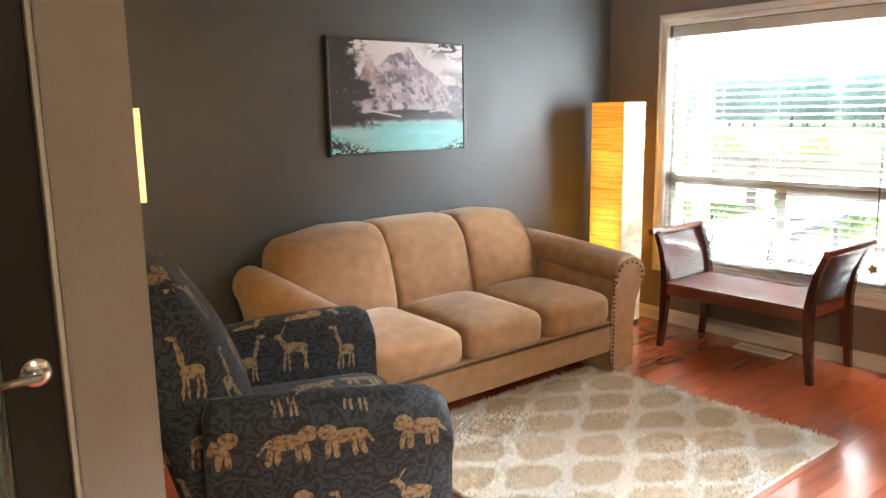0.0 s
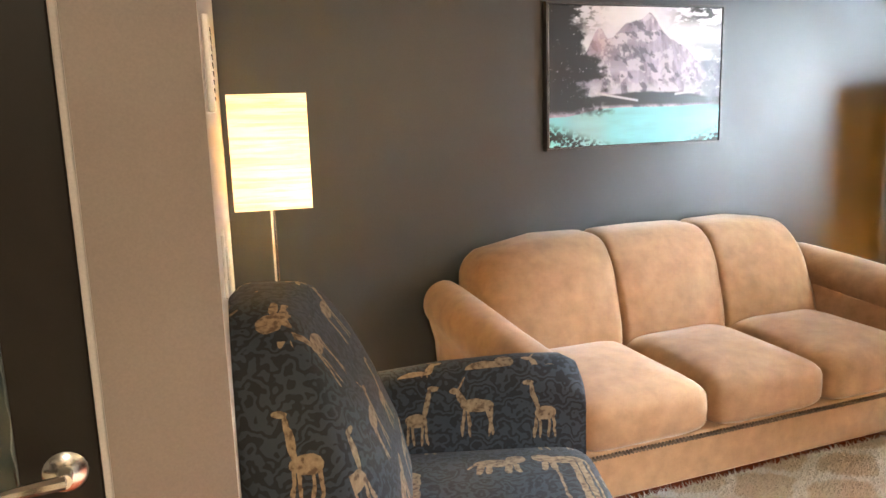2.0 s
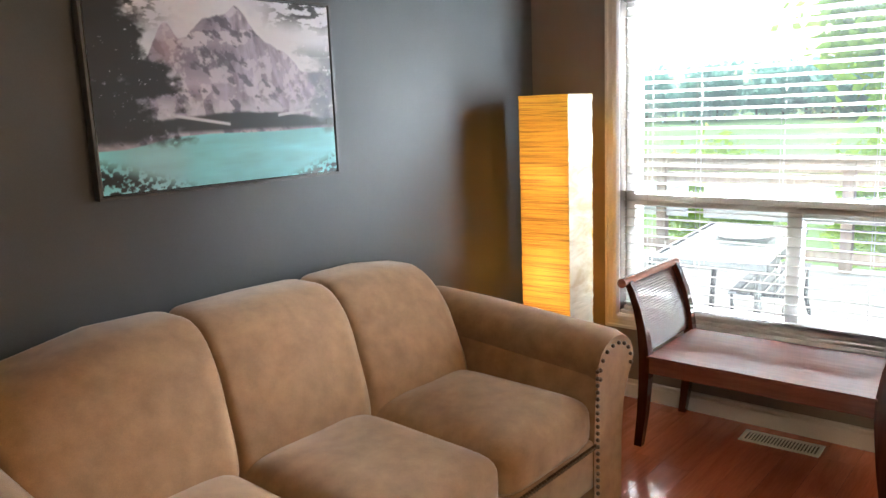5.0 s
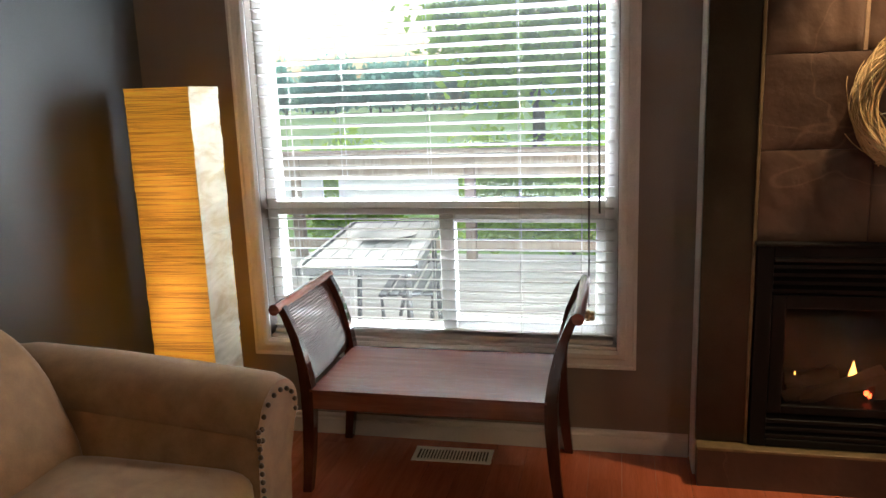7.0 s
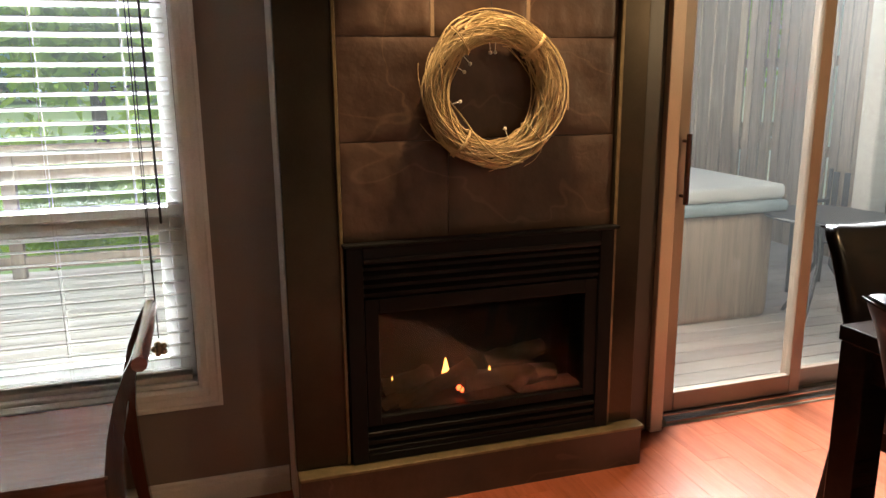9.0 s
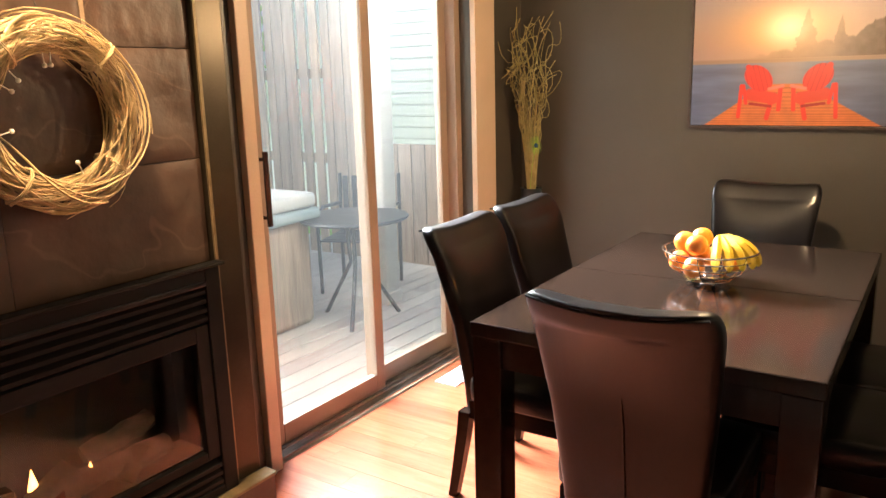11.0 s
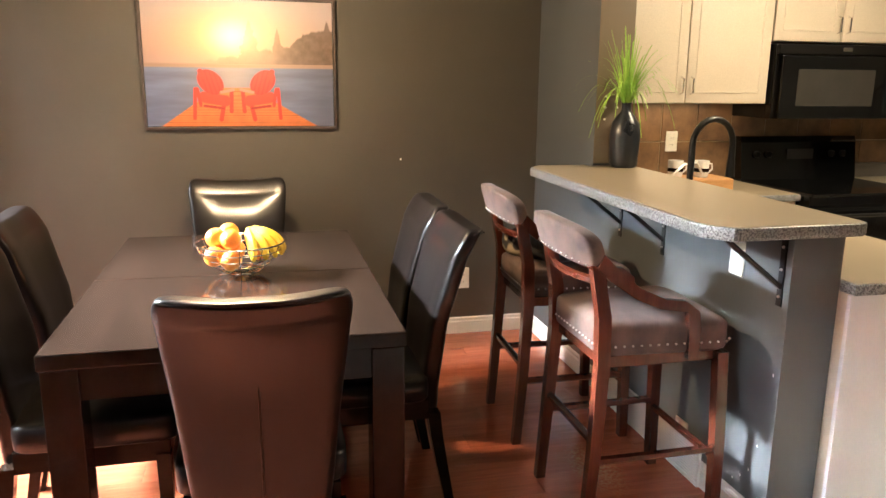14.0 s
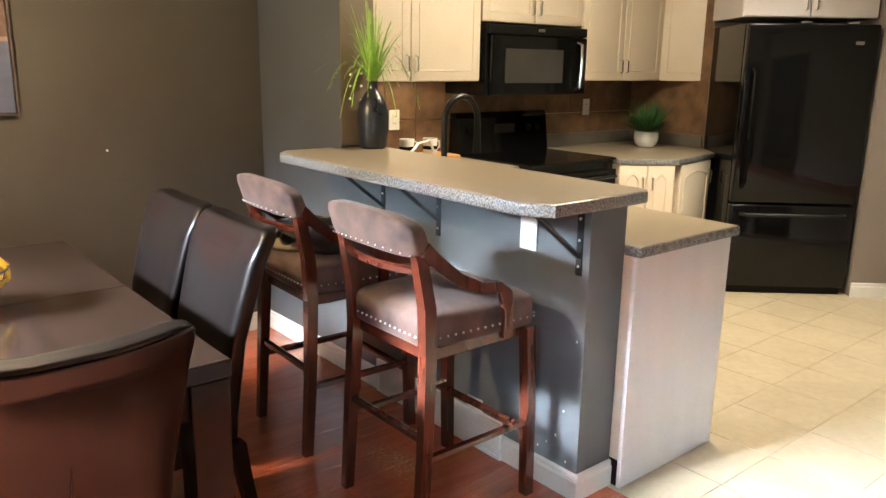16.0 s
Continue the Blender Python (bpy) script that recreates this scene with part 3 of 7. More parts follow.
part("window_sill", boxed(WALL_X - 0.004, GX - 0.02, WY0, WY1, WZ0 - 0.001, WZ0 + 0.014, 0.004), "white_trim", win)

blind = thing("window_blind", Matrix(), "white two-inch slat blind, lowered with open slats", "blind")
part("headrail", boxed(4.626, 4.682, WY0 + 0.012, WY1 - 0.012, WZ1 - 0.075, WZ1 - 0.003, 0.004), "slat", blind, "cream valance headrail")
slat_mesh = None
z = WZ0 + 0.05
while z < WZ1 - 0.09:
    if slat_mesh is None:
        bm = bmesh.new()
        prof = [(-0.024, -0.0025), (0, 0.0015), (0.024, -0.0025), (0.024, 0.0), (0, 0.004), (-0.024, 0.0)]
        ang = radians(-14)
        pr = [(u * math.cos(ang) - v * math.sin(ang), u * math.sin(ang) + v * math.cos(ang)) for u, v in prof]
        loft(bm, [[(u, y, v) for u, v in pr] for y in (WY0 + 0.015, WY1 - 0.015)])
        first = part("slat", bm, "slat", blind)
        slat_mesh = first.data
        first.location = (4.655, 0, z)
    else:
        o = new("slat", slat_mesh)
        o.parent = blind
        o.location = (4.655, 0, z)
    z += 0.0437
part("bottom_rail", boxed(4.63, 4.68, WY0 + 0.014, WY1 - 0.014, WZ0 + 0.016, WZ0 + 0.036, 0.004), "slat", blind)
for y in (WY0 + 0.14, 2.08, 2.45, 2.82, WY1 - 0.14):
    bm = bmesh.new()
    tube(bm, [(4.628, y, WZ0 + 0.03), (4.628, y, WZ1 - 0.06)], 0.0012, 4)
    tube(bm, [(4.682, y, WZ0 + 0.03), (4.682, y, WZ1 - 0.06)], 0.0012, 4)
    part("ladder_cord", bm, "cord", blind)
part("tilt_wand", tube(bmesh.new(), [(4.618, 1.775, 1.98), (4.612, 1.765, 1.0)], 0.004, 6), "dark_cord", blind, "dark tilt wand")
for y in (1.80, 1.815):
    part("pull_cord", tube(bmesh.new(), [(4.616, y, 1.98), (4.614, 1.805, 0.62)], 0.0018, 5), "dark_cord", blind, "dark pull cord")
bm = bmesh.new()
for k in range(5):
    a = k * math.tau / 5
    blob(bm, (4.612 - 0.004, 1.805 + 0.016 * math.cos(a), 0.585 + 0.016 * math.sin(a)), 0.011)
blob(bm, (4.606, 1.805, 0.585), 0.011)
part("tassel", bm, "brass_shade", blind, "flower-shaped metal cord tassel", True)

# ---- sliding patio door ----
door = thing("door_1", Matrix(), "sliding glass patio door with pale frames, closed", "patio door")
door["kind"] = "structure"
SX = 4.70
bm = bmesh.new()
box(bm, SX - 0.02, SX + 0.10, DY1 - 0.05, DY1, 0.0, DZ, 0.004)
box(bm, SX - 0.02, SX + 0.10, DY0, DY0 + 0.05, 0.0, DZ, 0.004)
box(bm, SX - 0.02, SX + 0.10, DY0 + 0.05, DY1 - 0.05, DZ - 0.05, DZ, 0.004)
part("door_frame", bm, "lamplit_vinyl", door)
bm = bmesh.new()
box(bm, SX - 0.06, SX + 0.12, DY0 + 0.05, DY1 - 0.05, -0.01, 0.012, 0.002)
for xx in (SX - 0.035, SX + 0.0, SX + 0.045, SX + 0.08):
    box(bm, xx, xx + 0.006, DY0 + 0.05, DY1 - 0.05, 0.012, 0.028)
part("track", bm, "chrome", door, "grey metal floor track")


def door_leaf(name, x, y0, y1, z0=0.03, z1=DZ - 0.052, w=0.06, label=""):
    bm = bmesh.new()
    box(bm, x, x + 0.035, y0, y0 + w, z0, z1, 0.004)
    box(bm, x, x + 0.035, y1 - w, y1, z0, z1, 0.004)
    box(bm, x, x + 0.035, y0 + w, y1 - w, z0, z0 + 0.085, 0.004)
    box(bm, x, x + 0.035, y0 + w, y1 - w, z1 - w, z1, 0.004)
    leaf = part(name, bm, "lamplit_vinyl", door, label)
    pane = part("pane", boxed(x + 0.014, x + 0.019, y0 + w - 0.004, y1 - w + 0.004, z0 + 0.081, z1 - w + 0.004), "hazy_pane", leaf)
    pane.visible_shadow = False
    return leaf


near_leaf = door_leaf("sliding_leaf", SX - 0.012, -0.90, DY1 - 0.052)
door_leaf("fixed_leaf", SX + 0.035, DY0 + 0.052, -0.86)
bm = bmesh.new()
tube(bm, [(SX - 0.05, DY1 - 0.085, 0.94), (SX - 0.05, DY1 - 0.085, 1.22)], 0.011, 8)
for zz in (0.97, 1.19):
    tube(bm, [(SX - 0.05, DY1 - 0.085, zz), (SX - 0.012, DY1 - 0.085, zz)], 0.007, 6)
part("handle", bm, "cherry", near_leaf, "dark wood pull handle")
for nm, y0, y1 in (("casing", DY0 - 0.20, DY0 - 0.002), ("casing", DY1 + 0.002, DY1 + 0.06)):
    part(nm, boxed(WALL_X - 0.03, WALL_X + 0.02, y0, y1, 0.0, DZ + 0.06, 0.004), "lamplit_trim", door, "side casing toned cream for warm lamplight")
part("casing", boxed(WALL_X - 0.03, WALL_X + 0.02, DY0, DY1, DZ, DZ + 0.08, 0.004), "lamplit_vinyl", door)

# ---- glazed hall door ----
hd = thing("door_2", Matrix.Translation((0.0, LY + 0.03, 0)), "dark brown hall door with rain-textured glass, closed", "door")
hd["kind"] = "structure"
bm = bmesh.new()
HX0, HX1 = -0.38, 0.455
box(bm, HX1 - 0.115, HX1, 0, 0.04, 0.01, 2.03, 0.003)
box(bm, HX0, HX0 + 0.115, 0, 0.04, 0.01, 2.03, 0.003)
box(bm, HX0 + 0.115, HX1 - 0.115, 0, 0.04, 0.01, 0.24, 0.003)
box(bm, HX0 + 0.115, HX1 - 0.115, 0, 0.04, 1.90, 2.03, 0.003)
leaf = part("door_leaf", bm, "door_paint", hd)
m, nt, p = material("rain_glass")
v = coords(nt, (30, 30, 2.0))
drip = ramp(nt, noise_tex(nt, v, 1.5, 2.0, 0.5, 0.5), [(0.50, (0, 0, 0)), (0.57, (1, 1, 1)), (0.64, (0, 0, 0))])
where = ramp(nt, noise_tex(nt, coords(nt, (9, 9, 2.2)), 1.0, 1.0), [(0.42, (0, 0, 0)), (0.56, (1, 1, 1))])
rain = mix(nt, 0.12, mix(nt, 1.0, drip, where, "MULTIPLY"), noise_tex(nt, coords(nt), 60.0, 3.0))
p.inputs["Base Color"].default_value = (0.66, 0.76, 0.74, 1)
p.inputs["Roughness"].default_value, p.inputs["Transmission Weight"].default_value, p.inputs["IOR"].default_value = 0.06, 0.97, 1.5
bump(nt, p, rain, 0.5, 0.012)
M["rain_glass"] = m
pane = part("glass", boxed(HX0 + 0.113, HX1 - 0.113, 0.012, 0.026, 0.238, 1.902), "rain_glass", leaf, "rain-textured glass")
m, nt, p = material("drip_glass")
p.inputs["Base Color"].default_value = (0.66, 0.76, 0.76, 1)
p.inputs["Roughness"].default_value, p.inputs["Transmission Weight"].default_value, p.inputs["IOR"].default_value = 0.08, 0.72, 1.5
bump(nt, p, noise_tex(nt, coords(nt), 220.0, 2.0), 0.5, 0.003)
M["drip_glass"] = m
rnd = random.Random(17)
bm = bmesh.new()
runs = [rnd.uniform(HX0 + 0.13, HX1 - 0.13) for _ in range(17)] + [HX1 - 0.121]
for k in range(170):
    x, z, ln = rnd.choice(runs) + rnd.gauss(0, 0.006), rnd.uniform(0.26, 1.85), rnd.choice((0.05, 0.1, 0.2, 0.32)) * rnd.uniform(0.6, 1.3)
    z1, r, ph = min(z + ln, 1.89), rnd.uniform(0.0008, 0.0034), rnd.uniform(0, 9)
    n = 5 + int((z1 - z) * 60)
    pts = [(min(x, HX1 - 0.1175) + 0.006 * noise.noise((ph, 22 * (z + (z1 - z) * i / n), 0.0)), 0.0122, z + (z1 - z) * i / n) for i in range(n + 1)]
    tube(bm, pts, [r * (0.3 + 0.7 * math.sin(math.pi * min(1, 0.1 + 0.85 * i / n)) * (0.75 + 0.5 * noise.noise((ph, 40.0 * i / n, 3.0)))) for i in range(n + 1)], 6)
part("drip", bm, "drip_glass", leaf, "raised drip relief of the glass", True)["kind"] = "stuff"
bm = bmesh.new()
box(bm, HX1 + 0.002, 0.47 - 0.001, -0.02, 0.085, 0, 2.05, 0.003)
part("door_jamb", bm, "pale_paint", hd)
part("door_stop", boxed(HX1 - 0.012, HX1 + 0.001, 0.042, 0.06, 0, 2.04), "pale_paint", hd)
bm = bmesh.new()
rings = [[(0.405 + r * math.cos(k * math.tau / 20), y, 0.935 + r * math.sin(k * math.tau / 20)) for k in range(20)] for r, y in ((0.033, 0.0), (0.033, -0.008), (0.026, -0.013), (0.012, -0.016), (0.012, -0.045))]
loft(bm, rings)
tube(bm, [(0.407, -0.045, 0.935), (0.38, -0.05, 0.936), (0.34, -0.05, 0.934), (0.285, -0.046, 0.926)], [0.011, 0.011, 0.009, 0.007], 8)
part("door_handle", bm, "chrome", hd, "satin nickel lever handle", True)

# ---- fireplace ----
FX, FY0, FY1 = 4.45, 0.13, 1.40
IY0, IY1, IZ0, IZ1 = 0.245, 1.215, 0.145, 0.92
chimney = structure("chimney_breast", bmesh.new(), "bronze", "dark fireplace surround built out from the wall", "fireplace")
bm = bmesh.new()
box(bm, FX + 0.02, WALL_X - 0.001, FY0 + 0.01, IY0 + 0.05, 0, TOP)
box(bm, FX + 0.02, WALL_X - 0.001, IY1 - 0.05, FY1 - 0.01, 0, TOP)
box(bm, FX + 0.02, WALL_X - 0.001, IY0 + 0.05, IY1 - 0.05, IZ1 - 0.03, TOP)
box(bm, FX + 0.02, WALL_X - 0.001, IY0 + 0.05, IY1 - 0.05, 0, IZ0)
bm.to_mesh(chimney.data)
bm.free()
for y0, y1 in ((IY1 + 0.002, FY1), (FY0, IY0 - 0.002)):
    pil = part("pilaster", boxed(FX - 0.012, FX + 0.02, y0, y1, 0.16, TOP - 0.002, 0.003), "bronze", chimney, "brushed bronze side panel")
    edge = y0 if y0 > 1 else y1 - 0.012
    part("edge_strip", boxed(FX - 0.02, FX - 0.0125, edge, edge + 0.012, 0.16, TOP - 0.004, 0.002), "gilt", pil)
part("side_edge", boxed(FX + 0.021, WALL_X - 0.001, FY1 - 0.009, FY1 + 0.004, 0.0, TOP - 0.002), "white_trim", chimney, "unpainted pale edge against the wall")
# large slate tiles over the firebox
rows = [(0.928, 1.247), (1.250, 1.570), (1.573, 1.90), (1.903, 2.23), (2.233, 2.435)]
for r, (z0, z1) in enumerate(rows):
    joint = 0.006 if r == 2 else 0.0
    cuts = [IY0 + 0.002, *((0.855,), (0.56,), (0.578, 0.905), (0.5,), (0.8,))[r], IY1 - 0.002]
    for c in cuts[1:-1]:
        if joint:
            part("mortar", boxed(FX + 0.001, FX + 0.019, c - joint, c + joint, z0, z1), "mortar", chimney, "pale mortar joint")
    for a, b in zip(cuts, cuts[1:]):
        bm = bmesh.new()
        bmesh.ops.create_grid(bm, x_segments=22, y_segments=14, size=0.5)
        off = random.uniform(0, 50)
        for v in bm.verts:
            lo, hi = a + (joint if a > IY0 + 0.01 else 0), b - (joint if b < IY1 - 0.01 else 0)
            y, zz = lo + 0.001 + (v.co.x + 0.5) * (hi - lo - 0.002), z0 + (v.co.y + 0.5) * (z1 - z0)
            edge = max(abs(v.co.x), abs(v.co.y)) > 0.49
            d = 0.003 if edge else 0.006 + 0.005 * noise.noise((y * 7, zz * 7, off)) + 0.006 * abs(noise.noise((y * 16, zz * 11, off + 9)))
            v.co = (FX + 0.006 - d, y, zz)
        ext = bmesh.ops.extrude_face_region(bm, geom=list(bm.faces))
        for v in [e for e in ext["geom"] if isinstance(e, bmesh.types.BMVert)]:
            v.co.x = FX + 0.02
        bmesh.ops.recalc_face_normals(bm, faces=list(bm.faces))
        part("tile", bm, "slate", chimney, "", True)

hearth = structure("hearth", boxed(FX - 0.068, FX + 0.019, FY0 - 0.012, FY1 - 0.005, 0, 0.148), "slate", "low dark stone hearth ledge", "hearth")
part("ledge", boxed(FX - 0.075, FX - 0.013, FY0 - 0.02, FY1 - 0.001, 0.148, 0.160, 0.003), "gilt", hearth, "worn gilt metal ledge")

insert = thing("gas_fireplace", Matrix.Translation((FX - 0.035, (IY0 + IY1) / 2, 0.162)), "black louvred gas fireplace insert with burning logs", "fireplace")
HW, HH = (IY1 - IY0) / 2 - 0.002, IZ1 - 0.163
bm = bmesh.new()
box(bm, 0, 0.05, -HW, -HW + 0.055, 0, HH, 0.003)
box(bm, 0, 0.05, HW - 0.055, HW, 0, HH, 0.003)
box(bm, 0, 0.05, -HW + 0.055, HW - 0.055, HH - 0.06, HH, 0.003)
box(bm, 0, 0.05, -HW + 0.055, HW - 0.055, 0, 0.03, 0.003)
part("surround_frame", bm, "black_insert", insert)
part("hood", boxed(-0.02, 0.02, -HW - 0.01, HW + 0.01, HH, HH + 0.012, 0.003), "black_insert", insert)
for z0, n in ((0.035, 3), (HH - 0.17, 4)):
    for k in range(n):
        zz = z0 + k * 0.029
        prof = [(0.004, zz), (0.004, zz + 0.012), (0.03, zz + 0.026), (0.034, zz + 0.022), (0.012, zz + 0.008), (0.012, zz)]
        part("louver", loft(bmesh.new(), [[(u, y, v) for u, v in prof] for y in (-HW + 0.057, HW - 0.057)]), "black_insert", insert)
part("louver_trim", boxed(-0.006, 0.004, -HW + 0.057, HW - 0.057, HH - 0.055, HH - 0.042, 0.002), "black_metal", insert, "plain strip over the louvres")
GZ0, GZ1 = 0.13, HH - 0.18
bm = bmesh.new()
box(bm, 0.006, 0.03, -HW + 0.057, -HW + 0.105, GZ0, GZ1, 0.003)
box(bm, 0.006, 0.03, HW - 0.105, HW - 0.057, GZ0, GZ1, 0.003)
box(bm, 0.006, 0.03, -HW + 0.105, HW - 0.105, GZ1 - 0.05, GZ1, 0.003)
box(bm, 0.006, 0.03, -HW + 0.105, HW - 0.105, GZ0, GZ0 + 0.03, 0.003)
part("glass_frame", bm, "black_insert", insert)
part("glass", boxed(0.022, 0.026, -HW + 0.1, HW - 0.1, GZ0 + 0.025, GZ1 - 0.045), "pane", insert).visible_shadow = False
bm = bmesh.new()
box(bm, 0.185, 0.198, -HW + 0.06, HW - 0.06, 0.0, GZ1 + 0.1)
box(bm, 0.051, 0.185, -HW + 0.06, -HW + 0.075, 0.0, GZ1 + 0.1)
box(bm, 0.051, 0.185, HW - 0.075, HW - 0.06, 0.0, GZ1 + 0.1)
box(bm, 0.051, 0.185, -HW + 0.075, HW - 0.075, GZ0 - 0.02, GZ0 + 0.02)
box(bm, 0.051, 0.185, -HW + 0.075, HW - 0.075, GZ1 + 0.08, GZ1 + 0.1)
part("firebox", bm, "black_insert", insert)


def log_mesh(a, b, r):
    bm = tube(bmesh.new(), [Vector(a).lerp(Vector(b), k / 8) for k in range(9)], [r * (0.9 + 0.2 * random.random()) for _ in range(9)], 10)
    for v in bm.verts:
        v.co += Vector((noise.noise(v.co * 30), noise.noise(v.co * 30 + Vector((9, 0, 0))), noise.noise(v.co * 30 + Vector((0, 9, 0))))) * 0.012
    return bm


for a, b, r in (((0.08, 0.30, 0.16), (0.09, 0.02, 0.27), 0.028), ((0.13, -0.32, 0.19), (0.12, 0.05, 0.20), 0.036), ((0.11, -0.22, 0.22), (0.09, -0.13, 0.16), 0.03),
                ((0.14, 0.34, 0.20), (0.135, 0.16, 0.24), 0.036), ((0.08, 0.36, 0.16), (0.10, 0.22, 0.20), 0.022), ((0.145, -0.05, 0.26), (0.145, -0.28, 0.29), 0.03)):
    part("log", log_mesh(a, b, r), "log", insert, "charred ceramic log", True)


def flame(x, y, z, h, w):
    return lathe(bmesh.new(), [(0.001, z), (w * 0.8, z + h * 0.15), (w, z + h * 0.3), (w * 0.6, z + h * 0.6), (w * 0.25, z + h * 0.85), (0.001, z + h)], 8, x, y)


for x, y, h, w in ((0.10, 0.12, 0.09, 0.017), (0.12, -0.055, 0.05, 0.010), (0.13, 0.31, 0.05, 0.009)):
    part("flame", flame(x, y, 0.22 if h > 0.06 else 0.2, h, w), "flame", insert, "yellow-orange gas flame", True)
bm = bmesh.new()
for k in range(8):
    blob(bm, (0.10 + 0.02 * random.random(), 0.02 + 0.05 * random.random(), 0.165 + 0.02 * random.random()), 0.007)
part("ember_bed", bm, "ember", insert, "glowing red embers")

# ---- twig wreath ----
wreath = thing("wreath", Matrix.Translation((FX - 0.055, 0.72, 1.40)), "round wreath of bleached twisted twigs hanging on the chimney", "wreath")
R0 = 0.195


def wreath_twigs(n, seed, loose):
    rnd = random.Random(seed)
    bm = bmesh.new()
    for k in range(n):
        a0, span = rnd.uniform(0, math.tau), rnd.uniform(1.6, 4.2)
        tw, ph, rr = rnd.uniform(-2.5, 2.5), rnd.uniform(0, math.tau), rnd.uniform(0.014, 0.042 + loose)
        pts = []
        for i in range(26):
            t = i / 25
            a = a0 + span * t
            q = ph + tw * a
            out = loose * 2.0 * max(0, t - 0.85) / 0.15 * 0.5
            r = R0 + rr * math.cos(q) + out
            pts.append((rr * 0.85 * math.sin(q), r * math.cos(a), r * math.sin(a)))
        w = rnd.uniform(0.0016, 0.0040)
        tube(bm, pts, [w * (1.1 - 0.6 * i / 25) for i in range(26)], 5)
    return bm


part("twig_ring", wreath_twigs(120, 3, 0.004), "twig", wreath, "", True)["kind"] = "stuff"
part("loose_twig", wreath_twigs(34, 5, 0.022), "twig", wreath, "", True)["kind"] = "stuff"
for a in (0.9, 2.3, 3.9, 5.3):
    pts = []
    for k in range(20):
        q = k / 19 * math.tau * 2
        aa = a + 0.05 * k / 19
        r = R0 + 0.05 * math.cos(q)
        pts.append((0.047 * math.sin(q), r * math.cos(aa), r * math.sin(aa)))
    part("binding", tube(bmesh.new(), pts, 0.0028, 5), "twig", wreath, "", True)
rnd = random.Random(8)
for k in range(6):
    a = rnd.uniform(0, math.tau)
    r = 0.145
    c = Vector((-0.02, r * math.cos(a), r * math.sin(a)))
    bm = tube(bmesh.new(), [c * 1.05, c * 0.9, c * 0.84], 0.0014, 4)
    blob(bm, c * 0.84, 0.006)
    part("bud", bm, "bead", wreath, "small grey bud on a wire stalk", True)
part("hanger", tube(bmesh.new(), [(0.0, 0.0, R0 + 0.02), (0.03, 0.0, R0 + 0.10)], 0.0015, 4), "dark_cord", wreath)

# ---- sofa ----
sofa = thing("sofa", Matrix.Translation((2.595, 2.66, 0)), "tan suede three-seat sofa with rolled arms and nailhead trim", "sofa")
# local: x along the sofa, y to the wall (0 front .. 0.98), z up
SW = 0.795  # half of the seat width


part("base", boxed(-SW - 0.02, SW + 0.02, 0.004, 0.96, 0.155, 0.334, 0.012, 3), "sofa_suede", sofa, "", True)


def arm_ring(y, top, lean, w):
    """Cross-section of a rolled arm, thickest at the top outside."""
    pts = []
    for k in range(14):
        a = math.pi * (1.12 - 1.35 * k / 13)
        pts.append((0.02 + lean + w * 0.56 + 0.56 * w * math.cos(a), y, top - 0.10 + 0.10 * math.sin(a)))
    pts += [(w * 0.92 + lean * 0.3, y, top - 0.26), (w * 0.86, y, 0.30), (w * 0.86, y, 0.04), (0.0, y, 0.04), (0.0, y, 0.30), (0.01, y, top - 0.2)]
    return pts


def sofa_arm(sign):
    bm = bmesh.new()
    rings = []
    for y, top, lean, w in ((0.005, 0.655, 0.0, 0.21), (0.0, 0.675, 0.01, 0.235), (0.05, 0.69, 0.015, 0.245), (0.3, 0.71, 0.02, 0.25), (0.6, 0.735, 0.02, 0.25), (0.85, 0.75, 0.015, 0.25), (0.95, 0.745, 0.0, 0.24), (0.97, 0.72, 0.0, 0.2)):
        rings.append([(sign * (SW + (x if sign > 0 else 0.70 * x) - 0.005), yy, z) for x, yy, z in arm_ring(y, top, lean, w)])
    loft(bm, rings)
    return bm


